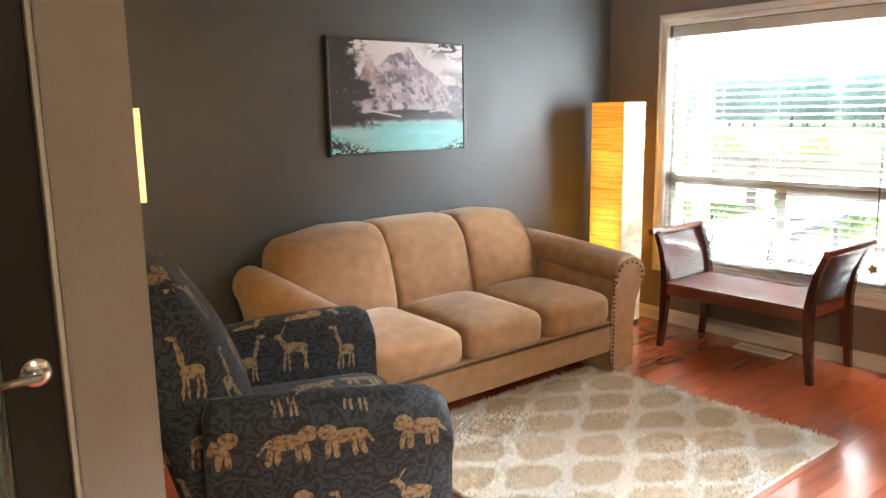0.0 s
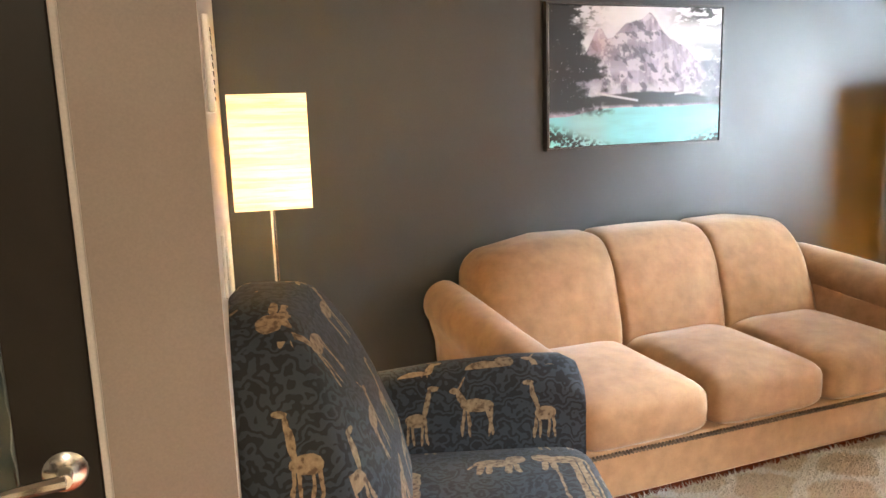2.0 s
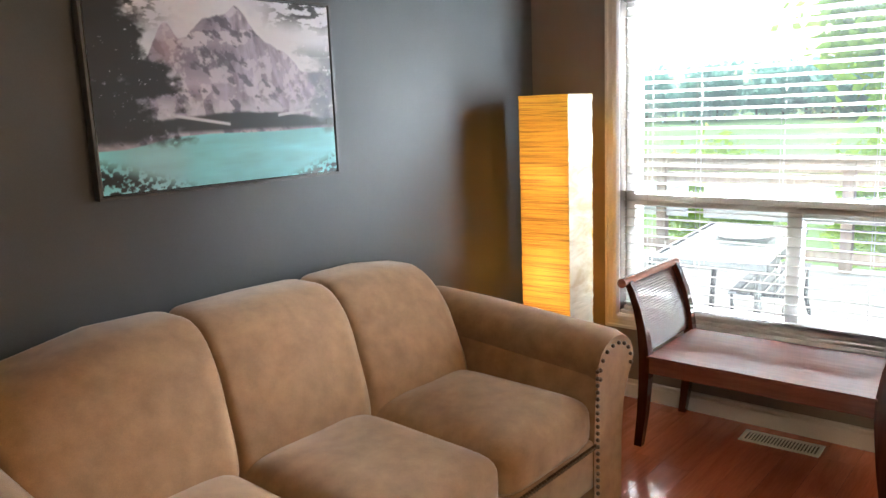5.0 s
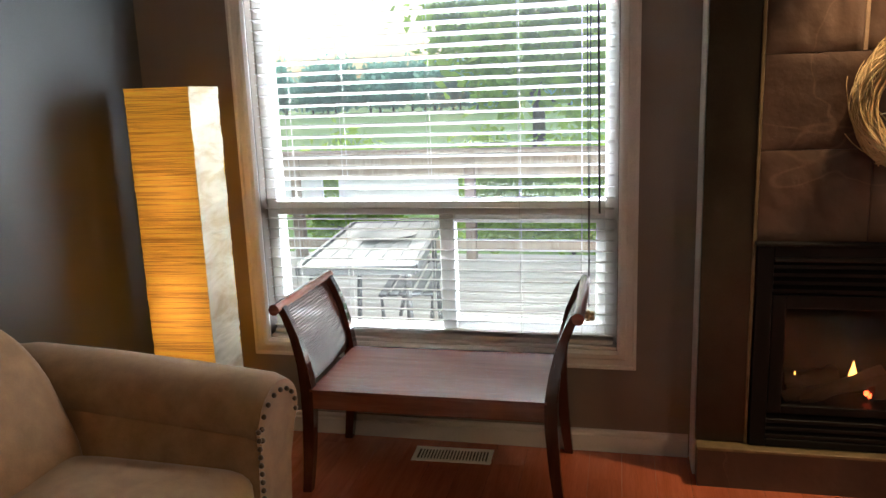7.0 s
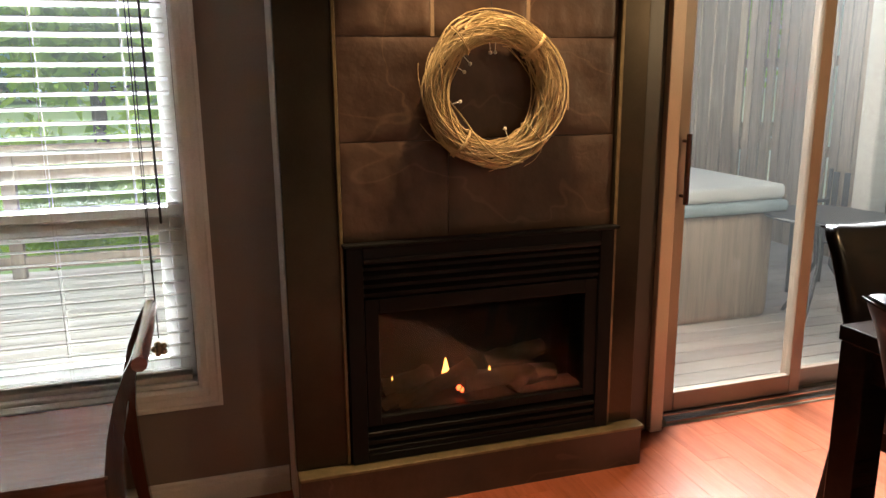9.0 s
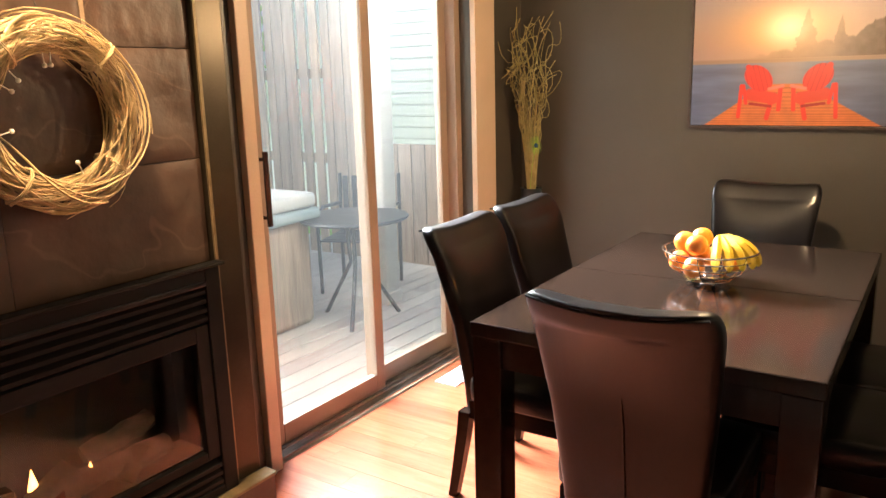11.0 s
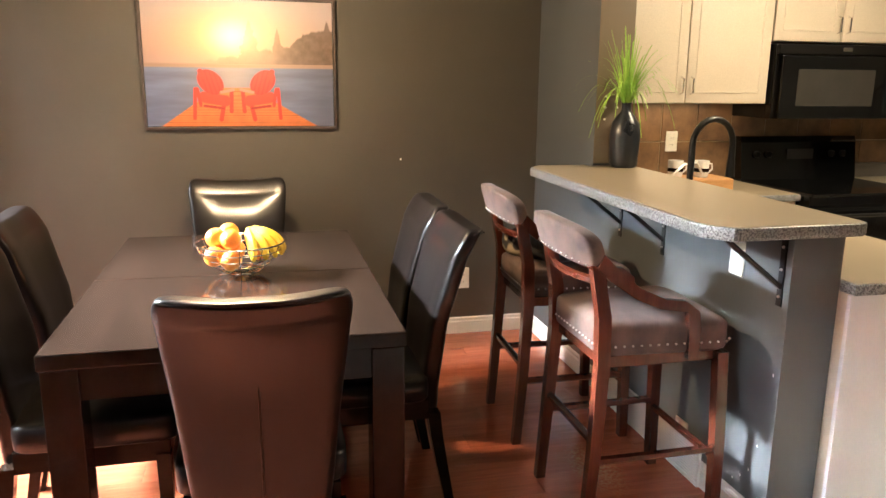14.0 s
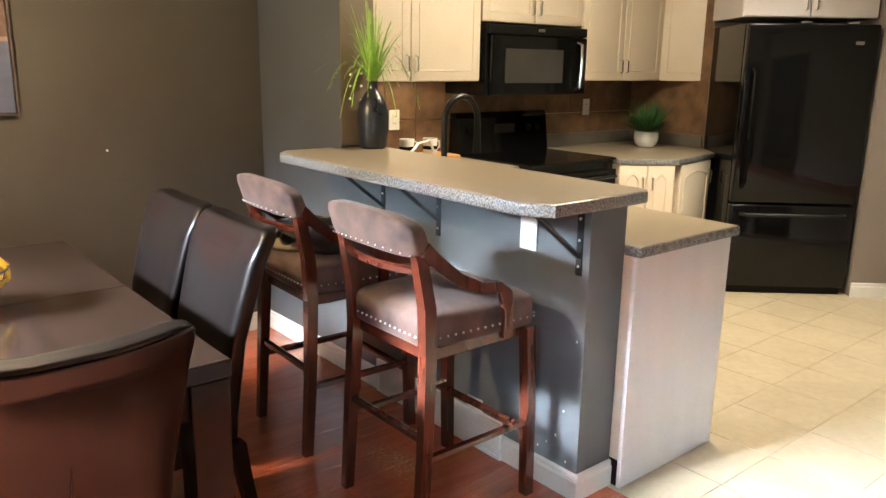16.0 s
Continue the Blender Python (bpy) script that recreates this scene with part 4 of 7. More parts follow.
for s in (-1, 1):
    part("arm", sofa_arm(s), "sofa_suede", sofa, "", True)
    bm = bmesh.new()
    for k in range(22):
        blob(bm, (s * (SW + 0.012), -0.006, 0.06 + k * 0.025), 0.008, 1.0, 0, 8, 5)
    for k in range(10):
        a = math.pi * (1.05 - 1.1 * k / 9)
        blob(bm, (s * (SW + (0.145 + 0.115 * math.cos(a)) * (1 if s > 0 else 0.7)), -0.006, 0.565 + 0.085 * math.sin(a)), 0.008, 1.0, 0, 8, 5)
    part("nail_trim", bm, "nail", sofa, "bronze nailheads", True)["kind"] = "stuff"
CW = SW * 2 / 3
for k in range(3):
    cx = -SW + CW * (k + 0.5)

    def seat_shape(p, cx=cx):
        q = p.copy()
        u = (p.x - cx) / (CW / 2)
        t = max(0.0, min(1.0, p.y / 0.6))
        if p.z > 0.41:
            q.z += 0.030 * (1 - u * u) * (1 - (2 * t - 1) ** 2 * 0.5) + 0.012 * t
        if p.y < 0.08:
            q.y -= 0.018 * (1 - u * u)
        q.z += 0.004 * noise.noise(p * 9)
        return q

    part("seat_cushion", pillow(bmesh.new(), (cx, 0.295, 0.405), (CW / 2 - 0.001, 0.30, 0.098), 0.48, 0.2, seat_shape, 40, 20), "sofa_suede", sofa, "", True)

    def back_shape(p, cx=cx, k=k):
        q = p.copy()
        u = (p.x - cx) / (CW / 2)
        t = max(0.0, min(1.0, (p.z - 0.42) / 0.5))
        q.y += 0.19 * t ** 1.25 + 0.05 * t ** 6
        if p.y < 0.6:
            q.y -= 0.035 * (1 - u * u) * math.sin(math.pi * min(1, 0.15 + 0.85 * t))
        out = 0.0
        if k == 0:
            out = max(0.0, -u)
        elif k == 2:
            out = max(0.0, u)
        q.z -= (0.13 if k == 2 else 0.17) * (1 - (1 - min(out, 0.995) ** (4.5 if k == 2 else 2.8)) ** 0.5) * t ** 1.5
        q.x -= (-0.03 if k == 2 else -0.03 if k == 0 else 0) * out * t
        q.z += 0.006 * (1 - u * u) * t
        q.x += 0.045 * t * (1 - out)
        if k == 0 and u < 0:
            q.x += 0.065 * u * min(1.0, 0.3 + t)
        q += Vector((0, 1, 0)) * 0.006 * noise.noise(p * 7)
        q.y += 0.011 * noise.noise(Vector((p.x * 26, 0, p.z * 5 + k))) * (1 - t) * min(1.0, 4 * t)
        return q

    part("back_cushion", pillow(bmesh.new(), (cx, 0.655, 0.665), (CW / 2 + 0.001, 0.13, 0.245), 0.13, 0.42, back_shape, 36, 26, "x"), "sofa_suede", sofa, "", True)
bm = bmesh.new()
rings = []
for x, zt in ((-SW - 0.05, 0.60), (-SW + 0.06, 0.74), (-SW + 0.2, 0.85), (0.0, 0.88), (SW - 0.2, 0.85), (SW - 0.06, 0.74), (SW + 0.05, 0.60)):
    rings.append([(x, 0.76, 0.1), (x, 0.83, zt - 0.06), (x, 0.90, zt), (x, 0.98, zt - 0.04), (x, 0.995, 0.1)])
loft(bm, rings)
part("back_frame", bm, "sofa_suede", sofa, "", True)
bm = bmesh.new()
n = 110
for k in range(n):
    x = -SW + 0.01 + (2 * SW - 0.02) * k / (n - 1)
    tube(bm, [(x - 0.006, -0.010, 0.326), (x + 0.006, -0.010, 0.316)], 0.0062, 5)
part("rope_trim", bm, "welt", sofa, "dark twisted rope trim", True)["kind"] = "stuff"
for x in (-SW - 0.1, SW + 0.1):
    for y in (0.1, 0.88):
        part("foot", lathe(bmesh.new(), [(0.03, 0.0), (0.035, 0.02), (0.03, 0.042)], 12, x, y), "espresso", sofa)

# ---- armchair with a woven safari print ----
m, nt, p = material("tapestry")


def calc(nt, op, *args):
    q = nt.nodes.new("ShaderNodeMath")
    q.operation = op
    for sock, val in zip(q.inputs, args):
        if isinstance(val, bpy.types.NodeSocket):
            nt.links.new(val, sock)
        else:
            sock.default_value = val
    return q.outputs[0]


def oval(dx, dy, cx, cy, rx, ry):
    """1 inside an oval of the motif, 0 outside."""
    a = calc(nt, "DIVIDE", calc(nt, "SUBTRACT", dx, cx), rx)
    b = calc(nt, "DIVIDE", calc(nt, "SUBTRACT", dy, cy), ry)
    return calc(nt, "LESS_THAN", calc(nt, "ADD", calc(nt, "MULTIPLY", a, a), calc(nt, "MULTIPLY", b, b)), 1.0)


v = coords(nt)
sep = nt.nodes.new("ShaderNodeSeparateXYZ")
nt.links.new(v, sep.inputs[0])
flat = nt.nodes.new("ShaderNodeSeparateXYZ")
nt.links.new(coords(nt, (1, 1, 1), "UV"), flat.inputs[0])
wob = calc(nt, "MULTIPLY", calc(nt, "SUBTRACT", noise_tex(nt, v, 26.0, 2.0), 0.5), 0.016)
uu_ = calc(nt, "ADD", flat.outputs[0], wob)
vv_ = calc(nt, "ADD", flat.outputs[1], calc(nt, "MULTIPLY", wob, 0.6))
comb = nt.nodes.new("ShaderNodeCombineXYZ")
nt.links.new(uu_, comb.inputs[0])
nt.links.new(vv_, comb.inputs[1])
vor = nt.nodes.new("ShaderNodeTexVoronoi")
vor.voronoi_dimensions = "2D"
vor.inputs["Scale"].default_value, vor.inputs["Randomness"].default_value = 5.1, 0.3
nt.links.new(comb.outputs[0], vor.inputs["Vector"])
dif = nt.nodes.new("ShaderNodeVectorMath")
dif.operation = "SUBTRACT"
nt.links.new(comb.outputs[0], dif.inputs[0])
nt.links.new(vor.outputs["Position"], dif.inputs[1])
ds = nt.nodes.new("ShaderNodeSeparateXYZ")
nt.links.new(dif.outputs[0], ds.inputs[0])
hue = nt.nodes.new("ShaderNodeSeparateColor")
nt.links.new(vor.outputs["Color"], hue.inputs[0])
flip = calc(nt, "SUBTRACT", calc(nt, "MULTIPLY", calc(nt, "GREATER_THAN", hue.outputs[0], 0.5), 2.0), 1.0)
dx, dy = calc(nt, "MULTIPLY", ds.outputs[0], calc(nt, "MULTIPLY", flip, 0.86)), calc(nt, "MULTIPLY", ds.outputs[1], 0.86)


def stroke(x0, y0, x1, y1, w):
    """A tapering limb of the motif: a bar from one point to another."""
    ln = math.hypot(x1 - x0, y1 - y0)
    ux, uy = (x1 - x0) / ln, (y1 - y0) / ln
    px, py = calc(nt, "SUBTRACT", dx, (x0 + x1) / 2), calc(nt, "SUBTRACT", dy, (y0 + y1) / 2)
    along = calc(nt, "ADD", calc(nt, "MULTIPLY", px, ux), calc(nt, "MULTIPLY", py, uy))
    across = calc(nt, "SUBTRACT", calc(nt, "MULTIPLY", py, ux), calc(nt, "MULTIPLY", px, uy))
    a, c = calc(nt, "DIVIDE", along, ln * 0.55), calc(nt, "DIVIDE", across, w)
    return calc(nt, "LESS_THAN", calc(nt, "ADD", calc(nt, "POWER", calc(nt, "ABSOLUTE", a), 4.0), calc(nt, "MULTIPLY", c, c)), 1.0)


def joined(*shapes):
    out = shapes[0]
    for other in shapes[1:]:
        out = calc(nt, "MAXIMUM", out, other)
    return out


giraffe = joined(oval(dx, dy, -0.008, -0.012, 0.027, 0.017), stroke(0.010, -0.002, 0.026, 0.062, 0.0065), oval(dx, dy, 0.034, 0.066, 0.013, 0.006),
                 stroke(-0.028, -0.015, -0.032, -0.072, 0.0035), stroke(-0.018, -0.02, -0.016, -0.072, 0.0035), stroke(0.006, -0.02, 0.004, -0.072, 0.0035), stroke(0.013, -0.015, 0.018, -0.072, 0.0035))
lion = joined(oval(dx, dy, -0.004, 0.004, 0.047, 0.021), oval(dx, dy, 0.045, 0.020, 0.022, 0.021), stroke(-0.045, 0.006, -0.066, -0.022, 0.0035),
              stroke(-0.036, -0.004, -0.044, -0.050, 0.008), stroke(-0.020, -0.008, -0.022, -0.050, 0.007), stroke(0.026, -0.004, 0.022, -0.050, 0.008), stroke(0.040, -0.004, 0.046, -0.050, 0.007))
antelope = joined(oval(dx, dy, -0.004, 0.014, 0.040, 0.018), stroke(0.028, 0.020, 0.040, 0.050, 0.008), oval(dx, dy, 0.049, 0.052, 0.014, 0.007), stroke(0.040, 0.056, 0.026, 0.080, 0.002),
                  stroke(-0.038, 0.012, -0.030, -0.062, 0.0042), stroke(-0.026, 0.004, -0.040, -0.060, 0.0038), stroke(0.020, 0.004, 0.014, -0.062, 0.0038), stroke(0.028, 0.008, 0.036, -0.062, 0.0042))
pick_a, pick_b = calc(nt, "LESS_THAN", hue.outputs[1], 0.36), calc(nt, "GREATER_THAN", hue.outputs[1], 0.66)
pick_c = calc(nt, "SUBTRACT", 1.0, calc(nt, "ADD", pick_a, pick_b))
shape = joined(calc(nt, "MULTIPLY", giraffe, pick_a), calc(nt, "MULTIPLY", lion, pick_b), calc(nt, "MULTIPLY", antelope, pick_c))
wave = nt.nodes.new("ShaderNodeTexWave")
wave.wave_type = "RINGS"
wave.inputs["Scale"].default_value, wave.inputs["Distortion"].default_value, wave.inputs["Detail"].default_value, wave.inputs["Detail Scale"].default_value = 9.0, 18.0, 2.0, 2.4
nt.links.new(v, wave.inputs["Vector"])
scroll = ramp(nt, wave.outputs[1], [(0.40, (0.003, 0.004, 0.0065)), (0.60, (0.020, 0.028, 0.037))])
spots = noise_tex(nt, v, 75.0, 2.0)
beast = ramp(nt, spots, [(0.36, (0.09, 0.052, 0.024)), (0.5, (0.22, 0.15, 0.08)), (0.8, (0.32, 0.235, 0.135))])
col = mix(nt, shape, scroll, beast)
weave = noise_tex(nt, v, 420.0, 2.0)
nt.links.new(col, p.inputs["Base Color"])
p.inputs["Roughness"].default_value = 0.75
p.inputs["Sheen Weight"].default_value = 0.03
bump(nt, p, weave, 0.25, 0.003)
M["tapestry"] = m

AC = pose(1.167, 2.205, 0, 0, 0, -18)
ac = thing("armchair", AC, "upholstered armchair in dark blue and beige animal-print tapestry", "armchair")
# local: x to the front, y to its left
part("base", boxed(-0.28, 0.345, -0.345, 0.345, 0.07, 0.38, 0.02, 3), "tapestry", ac, "", True)


def chair_arm(sign):
    rings = []
    for x, top, w in ((-0.28, 0.67, 0.10), (-0.26, 0.72, 0.12), (0.0, 0.735, 0.14), (0.22, 0.735, 0.145), (0.34, 0.725, 0.145), (0.385, 0.70, 0.135), (0.40, 0.655, 0.12)):
        ring = []
        top += (0.045 - 0.055 * (x + 0.28) / 0.68) if sign < 0 else (0.005 + 0.035 * (x + 0.28) / 0.68)
        for k in range(14):
            a = math.pi * (1.1 - 1.3 * k / 13)
            ring.append((x, sign * (0.335 + w * 0.55 + 0.55 * w * math.cos(a)), top - 0.08 + 0.08 * math.sin(a)))
        ring += [(x, sign * (0.335 + w * 0.95), top - 0.24), (x, sign * 0.455, 0.3), (x, sign * 0.455, 0.06), (x, sign * 0.335, 0.06), (x, sign * 0.335, 0.3), (x, sign * 0.335, top - 0.18)]
        rings.append(ring)
    return loft(bmesh.new(), rings)


for s in (-1, 1):
    part("arm", chair_arm(s), "tapestry", ac, "", True)


def ac_seat(p):
    q = p.copy()
    if p.z > 0.44:
        q.z += 0.03 * (1 - (p.y / 0.335) ** 2)
    return q


part("seat_cushion", pillow(bmesh.new(), (0.09, 0, 0.45), (0.30, 0.333, 0.085), 0.3, 0.25, ac_seat, 36, 16), "tapestry", ac, "", True)


def ac_back(p):
    q = p.copy()
    t = max(0.0, (p.z - 0.40) / 0.65)
    q.x -= 0.17 * t ** 1.4
    if p.x > -0.2:
        q.x += 0.06 * math.sin(math.pi * min(1, 0.1 + t)) * (1 - (p.y / 0.34) ** 2)
    q.y *= 1.0 - 0.26 * t ** 3
    return q


part("backrest", pillow(bmesh.new(), (-0.235, 0, 0.71), (0.125, 0.355, 0.37), 0.52, 0.3, ac_back, 40, 26), "tapestry", ac, "", True)


def lay_cloth(ob, lift):
    """Cloth coordinates in metres, laid flat on each side of an upholstered part."""
    uv = ob.data.uv_layers.new(name="cloth")
    for f in ob.data.polygons:
        ax, ay, az = (abs(c) for c in f.normal)
        for li in f.loop_indices:
            c = ob.data.vertices[ob.data.loops[li].vertex_index].co
            if ax >= max(ay, 0.55 * az):
                p2 = (c.y + 3.1, c.z - 0.25 * c.x + lift)
            elif ay >= 0.8 * az:
                p2 = (c.x + 6.2, c.z + lift)
            else:
                p2 = (c.x + 6.2, c.y * (1 if c.y > 0 else -1) + 9.3)
            uv.data[li].uv = p2


for k, o in enumerate(list(ac.children)):
    lay_cloth(o, 0.37 * k)
for x in (-0.24, 0.3):
    for y in (-0.34, 0.34):
        part("foot", lathe(bmesh.new(), [(0.022, 0.0), (0.03, 0.03), (0.03, 0.075)], 10, x, y), "espresso", ac)

# ---- lamps ----
fl = thing("floor_lamp", pose(0.942, 3.195, 0, 0, 0, -6.2), "slim floor lamp with a lit square crinkled paper shade", "floor lamp")
SH = 0.121


def square_shade(bm, h, z0, z1, rip, n=30, sub=10):
    """Four thin crinkled paper sides."""
    rings = []
    for j in range(n + 1):
        z = z0 + (z1 - z0) * j / n
        ring = []
        for s in range(4):
            a, b = [(-h, -h), (h, -h), (h, h), (-h, h)][s], [(h, -h), (h, h), (-h, h), (-h, -h)][s]
            for i in range(sub):
                t = i / sub
                d = 1 + rip * noise.noise((s * 9 + t * 2.5, z * 60, 3.0)) / h if 0 < j < n else 1
                ring.append(((a[0] + (b[0] - a[0]) * t) * d, (a[1] + (b[1] - a[1]) * t) * d, z))
        rings.append(ring)
    inner = [[(x * 0.985, y * 0.985, z) for x, y, z in r] for r in rings[::-1]]
    return loft(bm, rings + inner, cap=False)


part("shade", square_shade(bmesh.new(), SH, 1.165, 1.525, 0.0018), "paper_square", fl, "glowing cream paper shade")
part("pole", tube(bmesh.new(), [(0, 0, 0.02), (0, 0, 1.20)], 0.0085, 10), "chrome", fl, "", True)
part("base", lathe(bmesh.new(), [(0.13, 0.0), (0.13, 0.012), (0.11, 0.02), (0.012, 0.026)], 28), "chrome", fl, "", True)
bm = blob(bmesh.new(), (0, 0, 1.29), 0.025)
part("bulb", bm, "bulb", fl, "", True)
bm = bmesh.new()
for a in (0, 1):
    tube(bm, [(-SH if a == 0 else 0, 0 if a == 0 else -SH, 1.2), (SH if a == 0 else 0, 0 if a == 0 else SH, 1.2)], 0.0025, 5)
part("shade_ring", bm, "black_metal", fl)

tl = thing("paper_floor_lamp", pose(4.328, 3.387, 0, 0, 0, 4.6), "tall square paper floor lamp glowing amber", "floor lamp")
TH = 0.1275


def paper_side(s):
    """One crumpled side; the warm sides are finely pleated, the pale one is smooth and wavy."""
    bm = bmesh.new()
    a, b = [(-TH, -TH), (TH, -TH), (TH, TH), (-TH, TH)][s], [(TH, -TH), (TH, TH), (-TH, TH), (-TH, -TH)][s]
    nx, nz = 10, 150
    out = Vector((b[1] - a[1], -(b[0] - a[0]), 0)).normalized()
    grid = []
    for j in range(nz + 1):
        z = 0.03 + 1.51 * j / nz
        row = []
        for i in range(nx + 1):
            t = i / nx
            pleat = (0.0032 * noise.noise((t * 3.0 + 20 * s, z * 85, 0.5)) + 0.002 * noise.noise((t * 9, z * 160, 4.0)))
            sway = 0.004 * noise.noise((s * 7.0, z * 5, 2.0)) + 0.003 * noise.noise((s * 3.0, z * 14, 5.0))
            d = pleat + sway
            p = Vector((a[0] + (b[0] - a[0]) * t, a[1] + (b[1] - a[1]) * t, z)) + out * d
            row.append(bm.verts.new(p))
        grid.append(row)
    fs = []
    for r0, r1 in zip(grid, grid[1:]):
        for i in range(nx):
            fs.append(bm.faces.new((r0[i], r0[i + 1], r1[i + 1], r1[i])))
    ext = bmesh.ops.extrude_face_region(bm, geom=fs)
    bmesh.ops.translate(bm, vec=-out * 0.002, verts=[e for e in ext["geom"] if isinstance(e, bmesh.types.BMVert)])
    bmesh.ops.recalc_face_normals(bm, faces=list(bm.faces))
    return bm


for s in range(4):
    part("paper_side", paper_side(s), "paper_pale" if s == 0 else "paper_tall", tl, "pale wavy paper" if s == 0 else "amber pleated paper", True)
bm = bmesh.new()
box(bm, -TH + 0.006, TH - 0.006, -TH + 0.006, TH - 0.006, 0.0, 0.025, 0.003)
part("base", bm, "black_metal", tl)
part("bulb", blob(bmesh.new(), (0, 0, 0.78), 0.03), "bulb", tl, "", True)
bm = bmesh.new()
for x, y in ((-1, -1), (1, -1), (1, 1), (-1, 1)):
    tube(bm, [(x * (TH - 0.012), y * (TH - 0.012), 0.02), (x * (TH - 0.012), y * (TH - 0.012), 1.53)], 0.003, 5)
part("wire_frame", bm, "black_metal", tl)
cable = tagged(mesh_object("lamp_cable", tube(bmesh.new(), [(4.19, 3.26, 0.008), (4.02, 3.16, 0.007), (3.93, 3.10, 0.007), (3.85, 3.13, 0.007), (3.80, 3.25, 0.007), (3.86, 3.5, 0.007), (3.9, 3.69, 0.007)], 0.0035, 6), "dark_cord"), "thin dark lamp cable lying on the floor", "cable")

lamp("floor_lamp_light", "POINT", Matrix.Translation((0.995, 3.235, 1.29)), 5, (1.0, 0.70, 0.34), 0.05)
lamp("paper_lamp_light", "POINT", Matrix.Translation((4.328, 3.387, 0.66)), 1.8, (1.0, 0.77, 0.42), 0.05)
lamp("paper_lamp_light_upper", "POINT", Matrix.Translation((4.328, 3.387, 1.15)), 1.2, (1.0, 0.77, 0.42), 0.05)

# ---- bench ----
bench = thing("bench", pose(4.36, 2.365, 0), "cherry wood window bench with woven seat and scrolled arms", "bench")
BX, BY = 0.245, 0.44
for x0, x1, y0, y1 in ((-BX + 0.01, BX - 0.03, -BY, -BY + 0.035), (-BX + 0.01, BX - 0.03, BY - 0.035, BY), (-BX - 0.02, -BX + 0.01, -BY, BY), (BX - 0.03, BX, -BY, BY)):
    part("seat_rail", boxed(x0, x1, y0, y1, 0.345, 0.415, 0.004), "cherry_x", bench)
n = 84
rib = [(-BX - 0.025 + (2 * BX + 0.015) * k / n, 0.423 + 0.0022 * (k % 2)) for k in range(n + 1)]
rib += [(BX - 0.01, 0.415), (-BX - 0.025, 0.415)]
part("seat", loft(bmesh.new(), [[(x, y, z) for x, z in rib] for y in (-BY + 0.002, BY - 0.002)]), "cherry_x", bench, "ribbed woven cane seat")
for s in (-1, 1):
    for x in (-BX, BX - 0.02):
        rings = []
        for z, y, w in ((0, 0.030, 0.017), (0.15, 0.012, 0.020), (0.32, 0.0, 0.023), (0.42, 0.0, 0.023), (0.52, 0.012, 0.02), (0.62, 0.035, 0.018), (0.70, 0.066, 0.016), (0.735, 0.085, 0.016)):
            yy = s * (BY + 0.012 + y)
            rings.append([(x - w, yy - w, z), (x + w, yy - w, z), (x + w, yy + w, z), (x - w, yy + w, z)])
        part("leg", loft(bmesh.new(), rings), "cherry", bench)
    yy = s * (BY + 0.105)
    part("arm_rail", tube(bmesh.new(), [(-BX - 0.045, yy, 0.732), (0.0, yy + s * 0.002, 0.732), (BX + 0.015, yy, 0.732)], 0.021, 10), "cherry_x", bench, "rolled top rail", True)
    face = []
    n = 56
    for k in range(n + 1):
        t = k / n
        face.append((s * (BY + 0.014 + 0.085 * t ** 1.8) - 0.004 + 0.003 * (k % 2), 0.43 + 0.285 * t))
    ring = face + [(y + 0.010, z) for y, z in face[::-1]]
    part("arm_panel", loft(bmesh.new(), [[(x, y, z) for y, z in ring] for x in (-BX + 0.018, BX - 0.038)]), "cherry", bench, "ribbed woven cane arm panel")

# ---- rug ----
m, nt, p = material("shag")
v = coords(nt)
wig = nt.nodes.new("ShaderNodeTexNoise")
wig.inputs["Scale"].default_value = 7.0
nt.links.new(v, wig.inputs["Vector"])
mad = nt.nodes.new("ShaderNodeVectorMath")
mad.operation = "MULTIPLY_ADD"
mad.inputs[1].default_value = (0.09, 0.09, 0.0)
nt.links.new(wig.outputs[1], mad.inputs[0])
nt.links.new(v, mad.inputs[2])
sep = nt.nodes.new("ShaderNodeSeparateXYZ")
nt.links.new(mad.outputs[0], sep.inputs[0])


def fn(op, a, b=None):
    q = nt.nodes.new("ShaderNodeMath")
    q.operation = op
    for sock, val in zip(q.inputs, (a, b)):
        if isinstance(val, bpy.types.NodeSocket):
            nt.links.new(val, sock)
        elif val is not None:
            sock.default_value = val
    return q.outputs[0]


kx = fn("MULTIPLY", sep.outputs[0], math.tau / 0.44)
ky = fn("MULTIPLY", sep.outputs[1], math.tau / 0.31)
lat = fn("ABSOLUTE", fn("ADD", fn("COSINE", kx), fn("COSINE", ky)))
lines = ramp(nt, lat, [(0.40, (0.97, 0.95, 0.90)), (0.70, (0.78, 0.68, 0.54))])
pile = noise_tex(nt, v, 60.0, 4.0, 0.7)
c = mix(nt, 1.0, lines, ramp(nt, pile, [(0.3, (0.86, 0.84, 0.81)), (0.6, (1, 1, 1))]), "MULTIPLY")
nt.links.new(c, p.inputs["Base Color"])
p.inputs["Roughness"].default_value = 0.95
p.inputs["Sheen Weight"].default_value = 0.3
bump(nt, p, pile, 0.6, 0.01)
M["shag"] = m
rug = thing("rug", Matrix.Translation((2.67, 2.14, 0)), "thick cream and beige trellis-pattern shag rug", "rug")
RX, RY = 0.79, 0.70
part("backing", boxed(-RX, RX, -RY, RY, 0.001, 0.019, 0.005), "shag", rug)
rnd = np.random.default_rng(4)
N = 60000
px, py = rnd.uniform(-RX, RX, N), rnd.uniform(-RY, RY, N)
ht = 0.022 + 0.018 * rnd.random(N)
